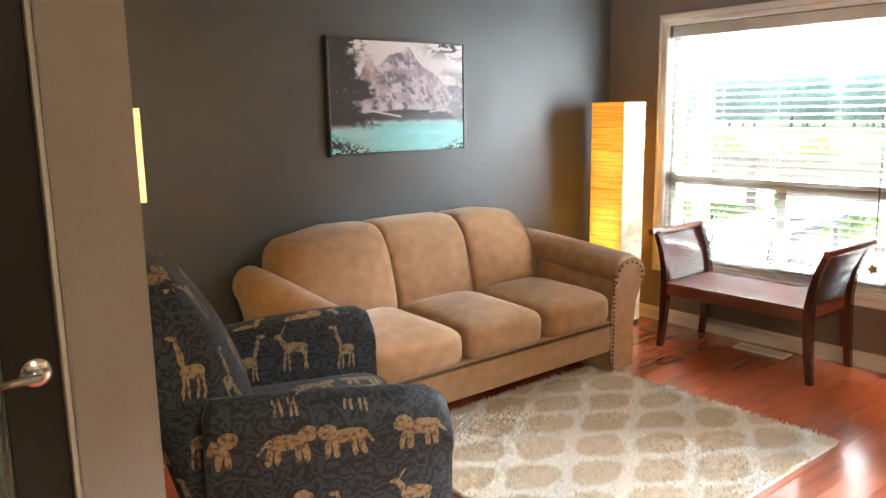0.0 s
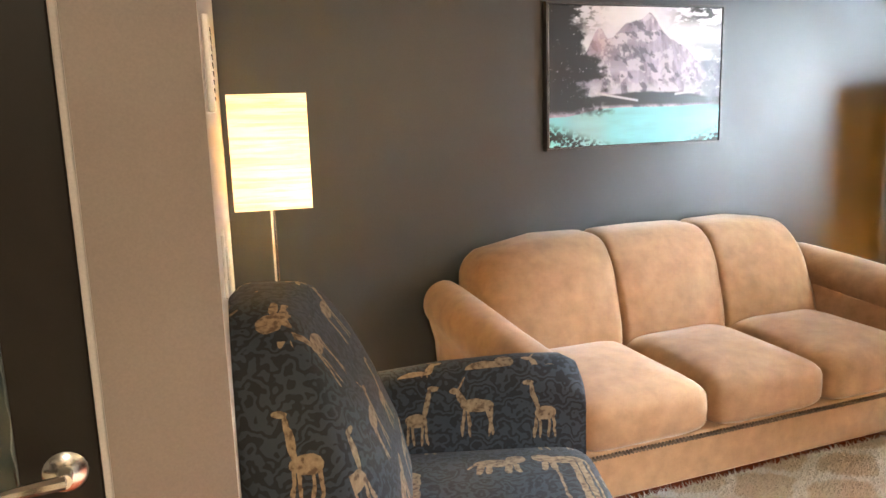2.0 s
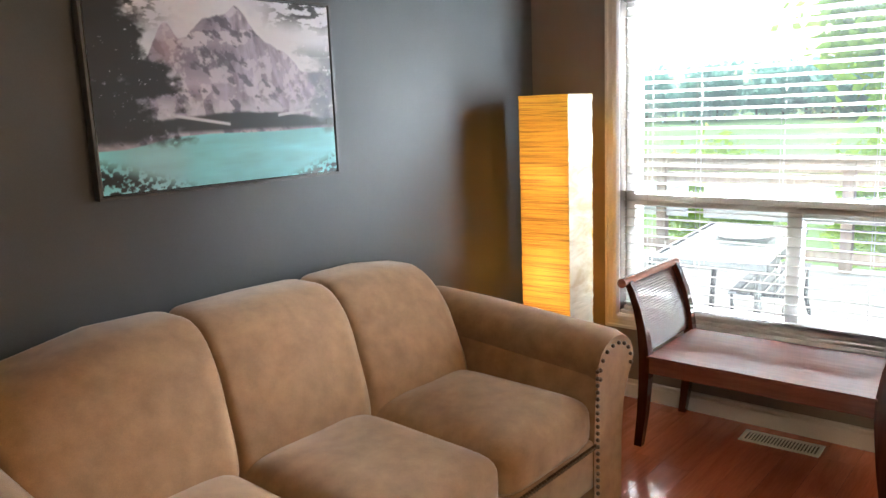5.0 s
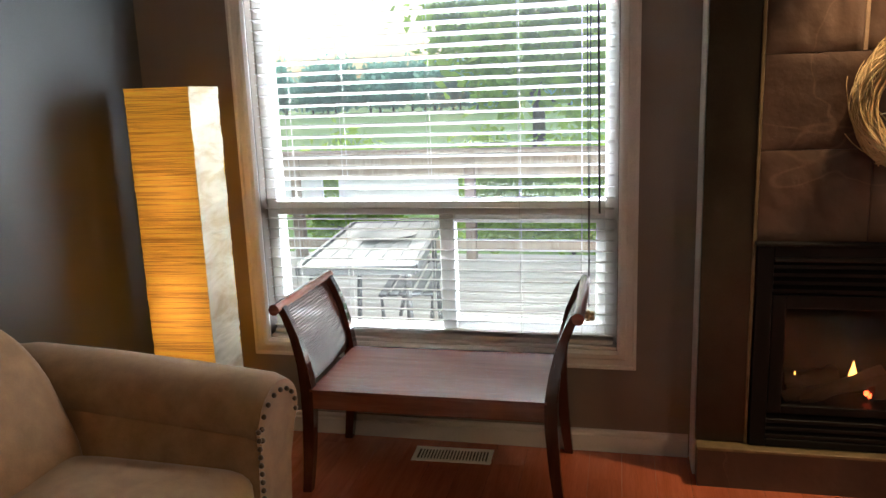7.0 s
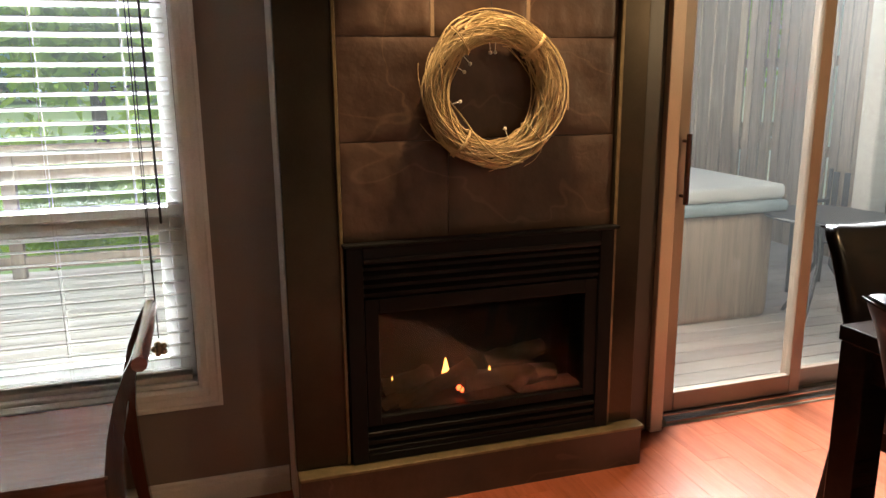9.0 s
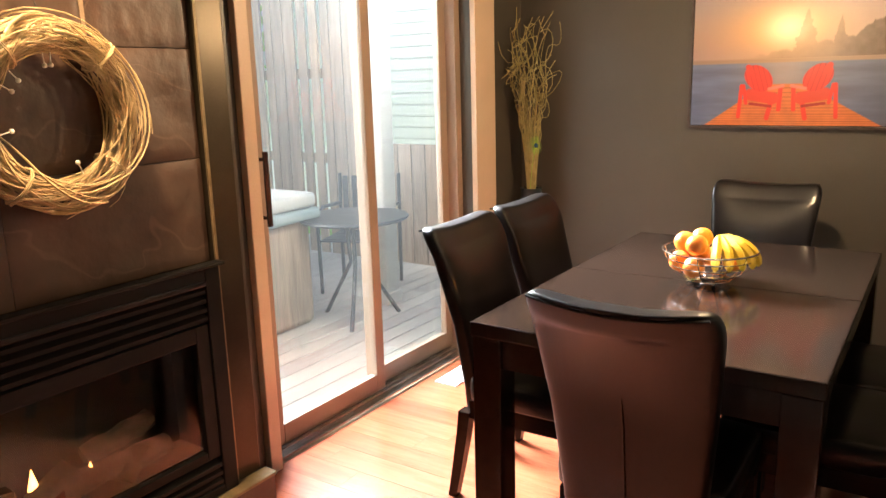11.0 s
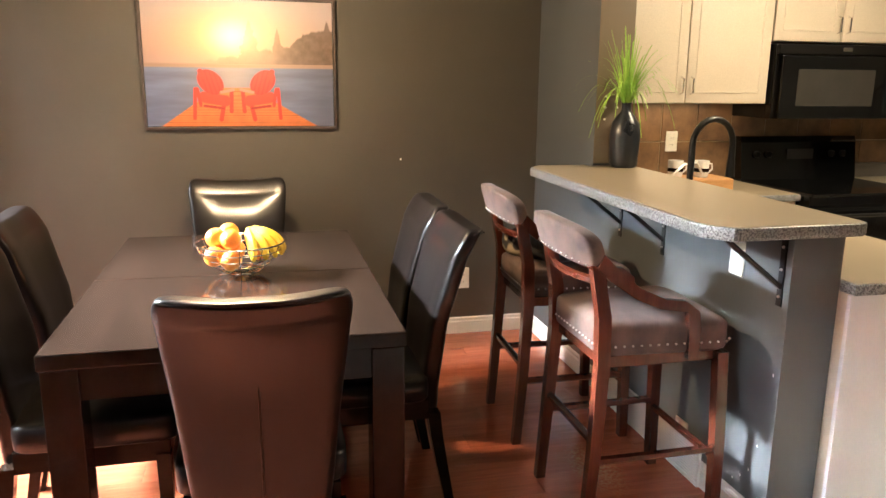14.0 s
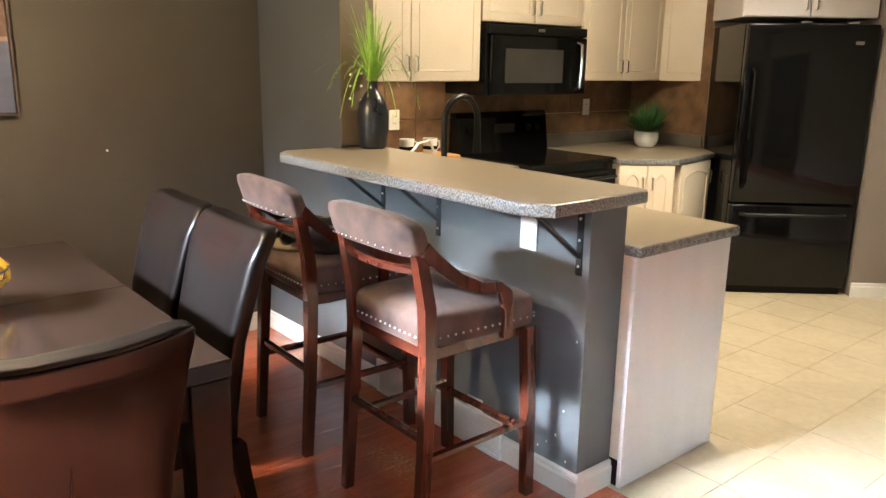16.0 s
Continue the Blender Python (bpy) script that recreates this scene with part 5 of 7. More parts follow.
ang, ln = rnd.uniform(0, math.tau, N), rnd.uniform(0.014, 0.034, N)
wd = 0.0035
vx = np.empty((N, 3, 3))
ca, sa = np.cos(ang), np.sin(ang)
vx[:, 0] = np.stack([px - sa * wd, py + ca * wd, np.full(N, 0.017)], 1)
vx[:, 1] = np.stack([px + sa * wd, py - ca * wd, np.full(N, 0.017)], 1)
vx[:, 2] = np.stack([px + ca * ln, py + sa * ln, ht], 1)
me = bpy.data.meshes.new("shag_tuft")
me.from_pydata(vx.reshape(-1, 3).tolist(), [], np.arange(3 * N).reshape(-1, 3).tolist())
me.materials.append(M["shag"])
po = new("shag_tuft", me)
po.parent = rug
po["kind"] = "stuff"

# ---- floor registers, wall plates ----


def register(name, m, w, l, mat, label):
    g = thing(name, m, label, "vent")
    bm = bmesh.new()
    box(bm, -w, w, -l, -l + 0.018, 0.001, 0.007, 0.002)
    box(bm, -w, w, l - 0.018, l, 0.001, 0.007, 0.002)
    box(bm, -w, -w + 0.018, -l + 0.018, l - 0.018, 0.001, 0.007, 0.002)
    box(bm, w - 0.018, w, -l + 0.018, l - 0.018, 0.001, 0.007, 0.002)
    part("frame", bm, mat, g)
    part("backing", boxed(-w + 0.018, w - 0.018, -l + 0.018, l - 0.018, 0.0005, 0.0015), "black_metal", g)
    k = -l + 0.026
    while k < l - 0.022:
        part("slat", boxed(-w + 0.02, w - 0.02, k, k + 0.006, 0.002, 0.0055), mat, g)
        k += 0.0135


register("floor_vent", pose(4.475, 2.355, 0, 0, 0, 2), 0.062, 0.165, "plate_white", "cream metal floor register by the window")
register("floor_vent", pose(4.50, -1.28, 0), 0.062, 0.15, "plate_white", "cream metal floor register by the patio door")


def wall_plate(name, m, w, h, label, slots=0, mat="plate_white"):
    g = thing(name, m, label, "outlet" if slots else "switch")
    part("cover", boxed(-w / 2, w / 2, -0.006, 0, -h / 2, h / 2, 0.002), mat, g)
    for k in range(slots):
        z = (k - (slots - 1) / 2) * 0.04
        s = part("socket", boxed(-0.015, 0.015, -0.008, -0.0061, z - 0.014, z + 0.014, 0.001), mat, g)
        for x in (-0.006, 0.006):
            part("slot", boxed(x - 0.001, x + 0.001, -0.0086, -0.0081, z - 0.004, z + 0.005), "black_metal", s)
    if not slots:
        part("toggle", boxed(-0.016, 0.016, -0.010, -0.0061, -0.03, 0.03, 0.001), mat, g)


wall_plate("outlet", pose(2.0, DINE_Y, 0.33, 0, 0, 180), 0.08, 0.122, "white wall outlet on the dark wall", 2)
wall_plate("switch_plate", pose(PX1, -0.215, 0.885, 0, 0, 90), 0.075, 0.118, "white blank plate on the low grey wall")
side = math.degrees(math.atan2(SOFA_Y - LY, 0.85 - LX))


def on_side_wall(t, z):
    return pose(LX + (0.85 - LX) * t, LY + (SOFA_Y - LY) * t, z, 0, 0, side)


wall_plate("light_switch", on_side_wall(0.14, 1.19), 0.08, 0.12, "white light switch on the pale side wall")
g = thing("wall_vent", on_side_wall(0.10, 1.55), "white louvred chime cover on the pale side wall", "vent")
part("cover", boxed(-0.05, 0.05, -0.012, 0, -0.08, 0.08, 0.004), "plate_white", g)
for k in range(9):
    part("slat", boxed(-0.04, 0.04, -0.0135, -0.0122, -0.06 + k * 0.014, -0.054 + k * 0.014), "black_metal", g)

# ---- pictures ----


def fbm(x, y, octaves=5, seed=0):
    """Layered value noise on arrays."""
    rng = np.random.default_rng(seed)
    table = rng.random((256, 256))
    out, amp, tot = 0, 1.0, 0
    for _ in range(octaves):
        xi, yi = np.floor(x).astype(int), np.floor(y).astype(int)
        fx, fy = x - xi, y - yi
        fx, fy = fx * fx * (3 - 2 * fx), fy * fy * (3 - 2 * fy)
        a, b = table[xi % 256, yi % 256], table[(xi + 1) % 256, yi % 256]
        c, d = table[xi % 256, (yi + 1) % 256], table[(xi + 1) % 256, (yi + 1) % 256]
        out = out + amp * ((a * (1 - fx) + b * fx) * (1 - fy) + (c * (1 - fx) + d * fx) * fy)
        tot += amp
        x, y, amp = x * 2.03 + 7.1, y * 2.03 + 3.7, amp * 0.55
    return out / tot


def over(base, mask, color):
    mask = np.clip(mask, 0, 1)[..., None]
    return base * (1 - mask) + np.array(color) * mask


def step(e0, e1, x):
    t = np.clip((x - e0) / (e1 - e0), 0, 1)
    return t * t * (3 - 2 * t)


def lake_print(u, v):
    """A pale mountain over a turquoise lake between dark firs; u, v from the lower left."""
    n1, n2, n3 = fbm(u * 6, v * 6, 5, 1), fbm(u * 22, v * 14, 4, 2), fbm(u * 60, v * 50, 3, 3)
    img = np.ones(u.shape + (3,)) * np.array([0.86, 0.85, 0.88])
    img = over(img, 0.5 * step(0.4, 0.7, n1), [0.70, 0.68, 0.76])
    ridge = 0.60 + 0.31 * np.exp(-((u - 0.49) / 0.14) ** 4) + 0.17 * np.exp(-((u - 0.69) / 0.13) ** 2) + 0.24 * np.exp(-((u - 0.27) / 0.07) ** 2) + 0.08 * (fbm(u * 14, u * 0 + 3, 4, 5) - 0.5)
    m = step(0, 0.015, ridge - v)
    rock = np.array([0.56, 0.51, 0.62])[None, None] * (0.30 + 1.1 * fbm(u * 24 + 5 * np.abs(u - 0.49) * v * 8, v * 9, 5, 6))[..., None]
    img = img * (1 - m[..., None]) + rock * m[..., None]
    img = over(img, m * step(0.52, 0.62, n2) * 0.75, [0.78, 0.74, 0.80])
    img = over(img, m * step(0.6, 0.7, fbm(u * 26 + v * 12, v * 16, 4, 8)) * 0.8, [0.16, 0.15, 0.20])
    img = over(img, m * np.exp(-((u - 0.27) / 0.06) ** 2 - ((v - 0.72) / 0.1) ** 2) * 0.5, [0.62, 0.42, 0.42])
    fan = step(0.48, 0.40, v) * step(0.44, 0.56, np.abs(np.sin(u * 28 + 1.6 * n1)) * (0.6 + n2))
    img = over(img, m * fan * step(0.28, 0.36, v) * 0.8, [0.72, 0.70, 0.76])
    wood = step(0.40, 0.38, v + 0.06 * (n1 - 0.5) + 0.10 * np.abs(u - 0.55))
    img = over(img, wood * step(0.27, 0.30, v), [0.045, 0.05, 0.055])
    img = over(img, step(0.012, 0.004, np.abs(v - 0.36 + 0.25 * (u - 0.34) * (u < 0.5) - 0.16 * (u - 0.72) * (u >= 0.72))) * ((u < 0.5) | (u > 0.72)) * (u > 0.25), [0.72, 0.71, 0.75])
    shore = 0.275 + 0.02 * (n1 - 0.5) - 0.06 * step(0.35, 0.0, u)
    lake = step(0, 0.008, shore - v)
    water = np.array([0.36, 0.78, 0.82])[None, None] * (0.85 + 0.35 * fbm(u * 5, v * 18, 3, 9))[..., None]
    water = over(water, step(0.18, 0.02, np.abs(u - 0.2)) * 0.5, [0.55, 0.72, 0.76])
    img = img * (1 - lake[..., None]) + water * lake[..., None]
    img = over(img, step(0.30, 0.24, u + 0.2 * n1 - 0.1) * step(0.24, 0.30, v) * step(0.42, 0.30, v) * step(0.45, 0.6, n2), [0.68, 0.68, 0.72])
    left = step(0.05, -0.05, u - 0.22 - 0.08 * (1 - v) + 0.46 * (fbm(u * 9, v * 9, 5, 11) - 0.5)) * step(0.24, 0.30, v + 0.06 * n2)
    img = over(img, left * step(0.28, 0.42, n3 + 0.25 * left - 0.05), [0.03, 0.033, 0.037])
    right = step(-0.05, 0.06, u - 0.88 + 0.34 * (fbm(u * 9, v * 12, 5, 13) - 0.5) - 0.05 * (v < 0.7)) * step(0.22, 0.28, v) * step(0.80, 0.70, v)
    img = over(img, right * step(0.30, 0.46, n3 + 0.1) * 0.75, [0.22, 0.25, 0.28])
    twig = step(0.80, 0.95, v + 0.12 * n1 - 0.05) * step(0.12, -0.12, np.minimum(np.abs(u - 0.10), np.abs(u - 0.88)) - 0.14) * step(0.45, 0.56, fbm(u * 26, v * 44, 4, 17))
    img = over(img, twig, [0.03, 0.03, 0.032])
    low = step(0.20, 0.10, v + 0.22 * np.minimum(u, 1.1 - u) * 2.2) * step(0.40, 0.52, n3 + 0.2 * (fbm(u * 9, v * 9, 4, 19) - 0.5))
    return np.clip(over(img, low, [0.03, 0.045, 0.05]), 0, 1) ** 1.25 * 0.92


def dock_print(u, v):
    """Two red garden chairs on a wooden dock before a misty lake at sunrise."""
    n1, n2 = fbm(u * 5, v * 8, 5, 21), fbm(u * 30, v * 20, 4, 22)
    img = np.ones(u.shape + (3,)) * np.array([0.46, 0.34, 0.31])
    sun = np.exp(-((u - 0.45) / 0.26) ** 2 - ((v - 0.72) / 0.22) ** 2)
    img = over(img, 0.85 * step(0.6, 1.0, v), [0.42, 0.37, 0.38])
    img = over(img, sun * 0.85, [0.80, 0.50, 0.22])
    img = over(img, np.exp(-((u - 0.46) / 0.10) ** 2 - ((v - 0.72) / 0.11) ** 2), [1.0, 0.93, 0.70])
    line = 0.54 + 0.10 * step(0.35, 0.75, u) + 0.14 * step(0.72, 0.90, u) + 0.12 * (fbm(u * 16, u * 0 + 9, 4, 23) - 0.45)
    for c, h, w in ((0.55, 0.86, 0.035), (0.70, 0.80, 0.03), (0.84, 0.76, 0.035), (0.97, 0.86, 0.04)):
        line = np.maximum(line, h - np.abs(u - c) / w * 0.17 * (0.5 + 1.0 * fbm(u * 40, v * 30, 3, 28)))
    trees = step(0, 0.02, line - v) * (v > 0.5) * step(0.30, 0.50, u + 0.1 * n1)
    img = over(img, trees * (0.32 + 0.5 * step(0.55, 0.9, u)) * (0.75 + 0.5 * n2), [0.13, 0.085, 0.05])
    img = over(img, step(0.51, 0.49, v) * step(0.43, 0.49, v) * 0.4, [0.25, 0.17, 0.10])
    lake = step(0.475, 0.465, v)
    water = np.array([0.20, 0.225, 0.34])[None, None] * (0.75 + 0.5 * fbm(u * 4, v * 22, 4, 25))[..., None]
    water = over(water, np.exp(-((u - 0.45) / 0.16) ** 2) * 0.5, [0.55, 0.42, 0.34])
    water = over(water, step(0.75, 1.0, u) * 0.5, [0.12, 0.12, 0.14])
    img = img * (1 - lake[..., None]) + water * lake[..., None]
    half = 0.09 + 0.33 * (0.31 - v) / 0.31
    dock = step(0, 0.006, half - np.abs(u - 0.46 - 0.10 * (0.3 - v))) * step(0.315, 0.305, v)
    boards = np.abs(np.sin(26 * np.log(0.45 + v * 3.0) * 1.4))
    wood = np.array([0.62, 0.24, 0.08])[None, None] * (0.5 + 0.55 * step(0.08, 0.35, boards) * (0.7 + 0.5 * n2))[..., None]
    img = img * (1 - dock[..., None]) + wood * dock[..., None]
    red, dark = [0.72, 0.07, 0.035], [0.40, 0.03, 0.02]

    def limb(x, x0, y0, x1, y1, w):
        """Mask of a bar between two points of the print."""
        ax, ay = x1 - x0, (y1 - y0) * 0.67
        t = np.clip(((x - x0) * ax + (v - y0) * 0.67 * ay) / (ax * ax + ay * ay), 0, 1)
        return step(w, w * 0.75, np.hypot(x - x0 - t * ax, (v - y0) * 0.67 - t * ay))

    for s in (1, -1):
        x = u if s > 0 else 0.95 - u
        fan = (x - 0.335 - 0.20 * (0.36 - v)) / 0.066, (v - 0.355) / 0.10
        back = step(1.05, 0.95, fan[0] ** 2 + fan[1] ** 2)
        img = over(img, limb(x, 0.255, 0.30, 0.245, 0.065, 0.011), red)
        img = over(img, limb(x, 0.405, 0.20, 0.385, 0.055, 0.013), red)
        img = over(img, limb(x, 0.445, 0.28, 0.44, 0.12, 0.012), red)
        img = over(img, limb(x, 0.30, 0.235, 0.41, 0.205, 0.034), [0.66, 0.09, 0.045])
        img = over(img, limb(x, 0.30, 0.165, 0.40, 0.145, 0.008), dark)
        img = over(img, back, red)
        img = over(img, back * step(0.80, 0.95, np.abs(np.sin(fan[0] * 9))) * 0.45, dark)
        img = over(img, limb(x, 0.285, 0.44, 0.30, 0.40, 0.016), red)
        img = over(img, limb(x, 0.39, 0.275, 0.455, 0.295, 0.009), [0.80, 0.28, 0.22])
        img = over(img, limb(x, 0.265, 0.30, 0.28, 0.17, 0.010), red)
    glow = sun * 0.12
    return np.clip(img * (1 - glow[..., None]) + np.array([1.0, 0.78, 0.45]) * glow[..., None], 0, 1) ** 1.4 * 0.92


def picture(name, m, w, h, paint, frame_mat, label, nu=330, nv=222):
    """A framed canvas print; it hangs with its back at y = 0 and faces -y."""
    g = thing(name, m, label, "picture")
    bm = bmesh.new()
    t, d = 0.010, 0.036
    box(bm, -w / 2, w / 2, -d, -0.002, -h / 2, -h / 2 + t, 0.001)
    box(bm, -w / 2, w / 2, -d, -0.002, h / 2 - t, h / 2, 0.001)
    box(bm, -w / 2, -w / 2 + t, -d, -0.002, -h / 2 + t, h / 2 - t, 0.001)
    box(bm, w / 2 - t, w / 2, -d, -0.002, -h / 2 + t, h / 2 - t, 0.001)
    part("frame", bm, frame_mat, g)
    part("liner", boxed(-w / 2 + t, w / 2 - t, -0.020, -0.004, -h / 2 + t, h / 2 - t), "black_metal", g, "black shadow gap")
    gap = 0.005
    hw, hh = w / 2 - t - gap, h / 2 - t - gap
    uu, vv = np.meshgrid(np.linspace(0, 1, nu), np.linspace(0, 1, nv))
    rgb = paint(uu, vv)
    co = np.stack([(uu - 0.5) * 2 * hw, np.full(uu.shape, -0.031), (vv - 0.5) * 2 * hh], -1).reshape(-1, 3)
    idx = np.arange(nu * nv).reshape(nv, nu)
    faces = np.stack([idx[:-1, :-1], idx[:-1, 1:], idx[1:, 1:], idx[1:, :-1]], -1).reshape(-1, 4)
    me = bpy.data.meshes.new("canvas")
    me.from_pydata(co.tolist(), [], faces.tolist())
    at = me.color_attributes.new("print", "FLOAT_COLOR", "POINT")
    at.data.foreach_set("color", np.concatenate([rgb.reshape(-1, 3), np.ones((nu * nv, 1))], 1).astype(np.float32).ravel())
    me.materials.append(M["canvas"])
    o = new("canvas", me)
    o.parent = g
    o["label"] = "printed canvas"
    part("stretcher", boxed(-hw, hw, -0.030, -0.021, -hh, hh), "ceramic", g)
    return g


M["canvas"] = attribute_paint("canvas", 0.42)
picture("picture", pose(2.72, SOFA_Y, 1.582), 0.965, 0.645, lake_print, "silver_wood", "framed print of a mountain and turquoise lake")
picture("picture", pose(3.185, DINE_Y, 1.515, 0, 0, 180), 0.955, 0.65, dock_print, "frame_wood", "framed print of two red chairs on a dock")

# ---- dining table ----
table = thing("dining_table", pose(3.205, -0.80, 0), "square-edged espresso wood dining table with thick legs", "dining table")
TX, TY = 0.48, 0.748
part("tabletop", boxed(-TX, TX, -TY, 0.0, 0.715, 0.76, 0.004), "espresso", table)
part("tabletop", boxed(-TX, TX, 0.0012, TY, 0.715, 0.76, 0.004), "espresso", table)
bm = bmesh.new()
box(bm, -TX + 0.03, TX - 0.03, -TY + 0.025, -TY + 0.05, 0.62, 0.715)
box(bm, -TX + 0.03, TX - 0.03, TY - 0.05, TY - 0.025, 0.62, 0.715)
box(bm, -TX + 0.02, -TX + 0.045, -TY + 0.05, TY - 0.05, 0.62, 0.715)
box(bm, TX - 0.045, TX - 0.02, -TY + 0.05, TY - 0.05, 0.62, 0.715)
part("apron", bm, "espresso", table)
for x in (-1, 1):
    for y in (-1, 1):
        cx, cy = x * (TX - 0.052), y * (TY - 0.052)
        part("leg", boxed(cx - 0.047, cx + 0.047, cy - 0.047, cy + 0.047, 0, 0.714, 0.004), "espresso", table)
part("leaf_clip", boxed(-0.06, 0.06, -0.002, 0.002, 0.7605, 0.7615), "gilt", table)

# ---- dining chairs ----


def dining_chair(m):
    """Faces +y; its back is at -y. Origin under the middle of the seat."""
    g = thing("dining_chair", m, "high-backed dark brown leather dining chair", "chair", "chairs round the table")
    W = 0.232

    def back(p):
        q = p.copy()
        t = max(0.0, (p.z - 0.40) / 0.58)
        q.y -= 0.10 * t ** 1.5 + 0.045 * max(0.0, (t - 0.55) / 0.45) ** 2
        q.x *= 0.76 + 0.24 * min(1.0, max(0.0, (p.z - 0.33) / 0.6))
        if p.z > 0.9:
            q.z -= 0.022 * (1 - (p.x / W) ** 2)
        q.y -= 0.018 * (1 - (p.x / W) ** 2)
        return q

    part("backrest", pillow(bmesh.new(), (0, -0.215, 0.645), (W, 0.036, 0.335), 0.16, 0.42, back, 44, 30), "leather", g, "", True)
    bm = bmesh.new()
    pts = []
    for k in range(14):
        z = 0.33 + 0.40 * k / 13
        t = max(0.0, (z - 0.40) / 0.58)
        pts.append((0, -0.2535 - 0.10 * t ** 1.5 - 0.0185, z))
    tube(bm, pts, 0.0028, 5)
    part("seam", bm, "leather", g, "raised centre seam", True)
    pts = []
    for k in range(21):
        x = -W + 0.02 + (2 * W - 0.04) * k / 20
        pts.append((x, -0.386 - 0.018 * (1 - (x / W) ** 2), 0.966 - 0.022 * (1 - (x / W) ** 2)))
    part("piping", tube(bmesh.new(), pts, 0.0035, 5), "leather", g, "", True)

    def seat(p):
        q = p.copy()
        if p.z > 0.43:
            q.z += 0.018 * (1 - (p.x / 0.23) ** 2) * (1 - ((p.y - 0.02) / 0.24) ** 2)
        return q

    part("seat", pillow(bmesh.new(), (0, 0.02, 0.425), (0.228, 0.235, 0.048), 0.25, 0.22, seat, 36, 14), "leather", g, "", True)
    part("seat_frame", boxed(-0.205, 0.205, -0.21, 0.225, 0.315, 0.385, 0.004), "espresso", g)
    for x in (-0.195, 0.195):
        for y0, y1 in ((0.205, 0.205), (-0.225, -0.285)):
            rings = []
            for z, t in ((0, 1), (0.12, 0.6), (0.25, 0.2), (0.34, 0)):
                w = 0.016 + 0.006 * (1 - t)
                yy = y0 + (y1 - y0) * t
                rings.append([(x - w, yy - w, z), (x + w, yy - w, z), (x + w, yy + w, z), (x - w, yy + w, z)])
            part("leg", loft(bmesh.new(), rings), "espresso", g)
    return g


dc = dining_chair(pose(3.133, -0.145, 0, 0, 0, 180))
for x, y, a in ((3.22, -1.53, 0), (3.635, -0.50, 91), (3.635, -0.985, 90), (2.79, -0.615, -90), (2.79, -1.075, -91)):
    copy_thing(dc, pose(x, y, 0, 0, 0, a))

# ---- fruit bowl ----
BZ = 0.761
bowl = thing("fruit_bowl", Matrix.Translation((3.19, -0.81, BZ)), "round chrome wire fruit basket on the table", "bowl")
for r, z in ((0.07, 0.012), (0.105, 0.04), (0.128, 0.065), (0.145, 0.09), (0.155, 0.115)):
    n = 40
    part("wire_ring", tube(bmesh.new(), [(r * math.cos(k * math.tau / n), r * math.sin(k * math.tau / n), z) for k in range(n + 1)], 0.0032 if z > 0.11 else 0.0022, 6), "chrome", bowl, "", True)
for k in range(12):
    a = k * math.tau / 12
    part("rib", tube(bmesh.new(), [(r * math.cos(a), r * math.sin(a), z) for r, z in ((0.03, 0.008), (0.07, 0.0125), (0.105, 0.04), (0.128, 0.065), (0.145, 0.09), (0.155, 0.115))], 0.002, 5), "chrome", bowl, "", True)
for k in range(3):
    a = k * math.tau / 3
    part("foot", blob(bmesh.new(), (0.06 * math.cos(a), 0.06 * math.sin(a), 0.006), 0.007), "chrome", bowl, "", True)
for dx, dy, dz in ((0.082, -0.03, 0.066), (0.03, 0.085, 0.066), (0.088, 0.045, 0.075), (0.02, -0.085, 0.068), (-0.06, -0.07, 0.066), (0.035, 0.005, 0.105), (0.082, 0.01, 0.135), (0.03, 0.06, 0.138), (0.04, -0.045, 0.142)):
    bm = blob(bmesh.new(), (0, 0, 0), 0.037, 0.94, 0.02, 20, 12)
    lathe(bm, [(0.0015, 0.0335), (0.004, 0.0355), (0.001, 0.0365)], 6)
    o = tagged(mesh_object("orange", bm, "orange", None, "", True), "bright ripe orange in the wire basket", "fruit", "fruit in the basket")
    o.matrix_basis = pose(3.19 + dx, -0.81 + dy, BZ + dz, 60 * dx * 10, 40, 90 * dy)
for k in range(5):
    bm = bmesh.new()
    pts, rad = [], []
    for i in range(13):
        t = i / 12
        a = 0.25 + 1.35 * t
        r = 0.138 * math.sin(a) - 0.030
        pts.append((r, 0.0, 0.070 + 0.088 * math.cos(a) + (0.012 if i == 0 else 0)))
        rad.append(0.006 if i == 0 else 0.0185 * math.sin(math.pi * min(1, 0.22 + 0.72 * t)) ** 0.5 if i < 12 else 0.004)
    tube(bm, pts, rad, 6)
    o = tagged(mesh_object("banana", bm, "banana", None, "", True), "yellow banana of a small bunch in the basket", "fruit", "fruit in the basket")
    o.matrix_basis = pose(3.19 - 0.028 - 0.004 * k, -0.81 + 0.01 - 0.006 * k, BZ, 0, 0, 100 + 21 * k)

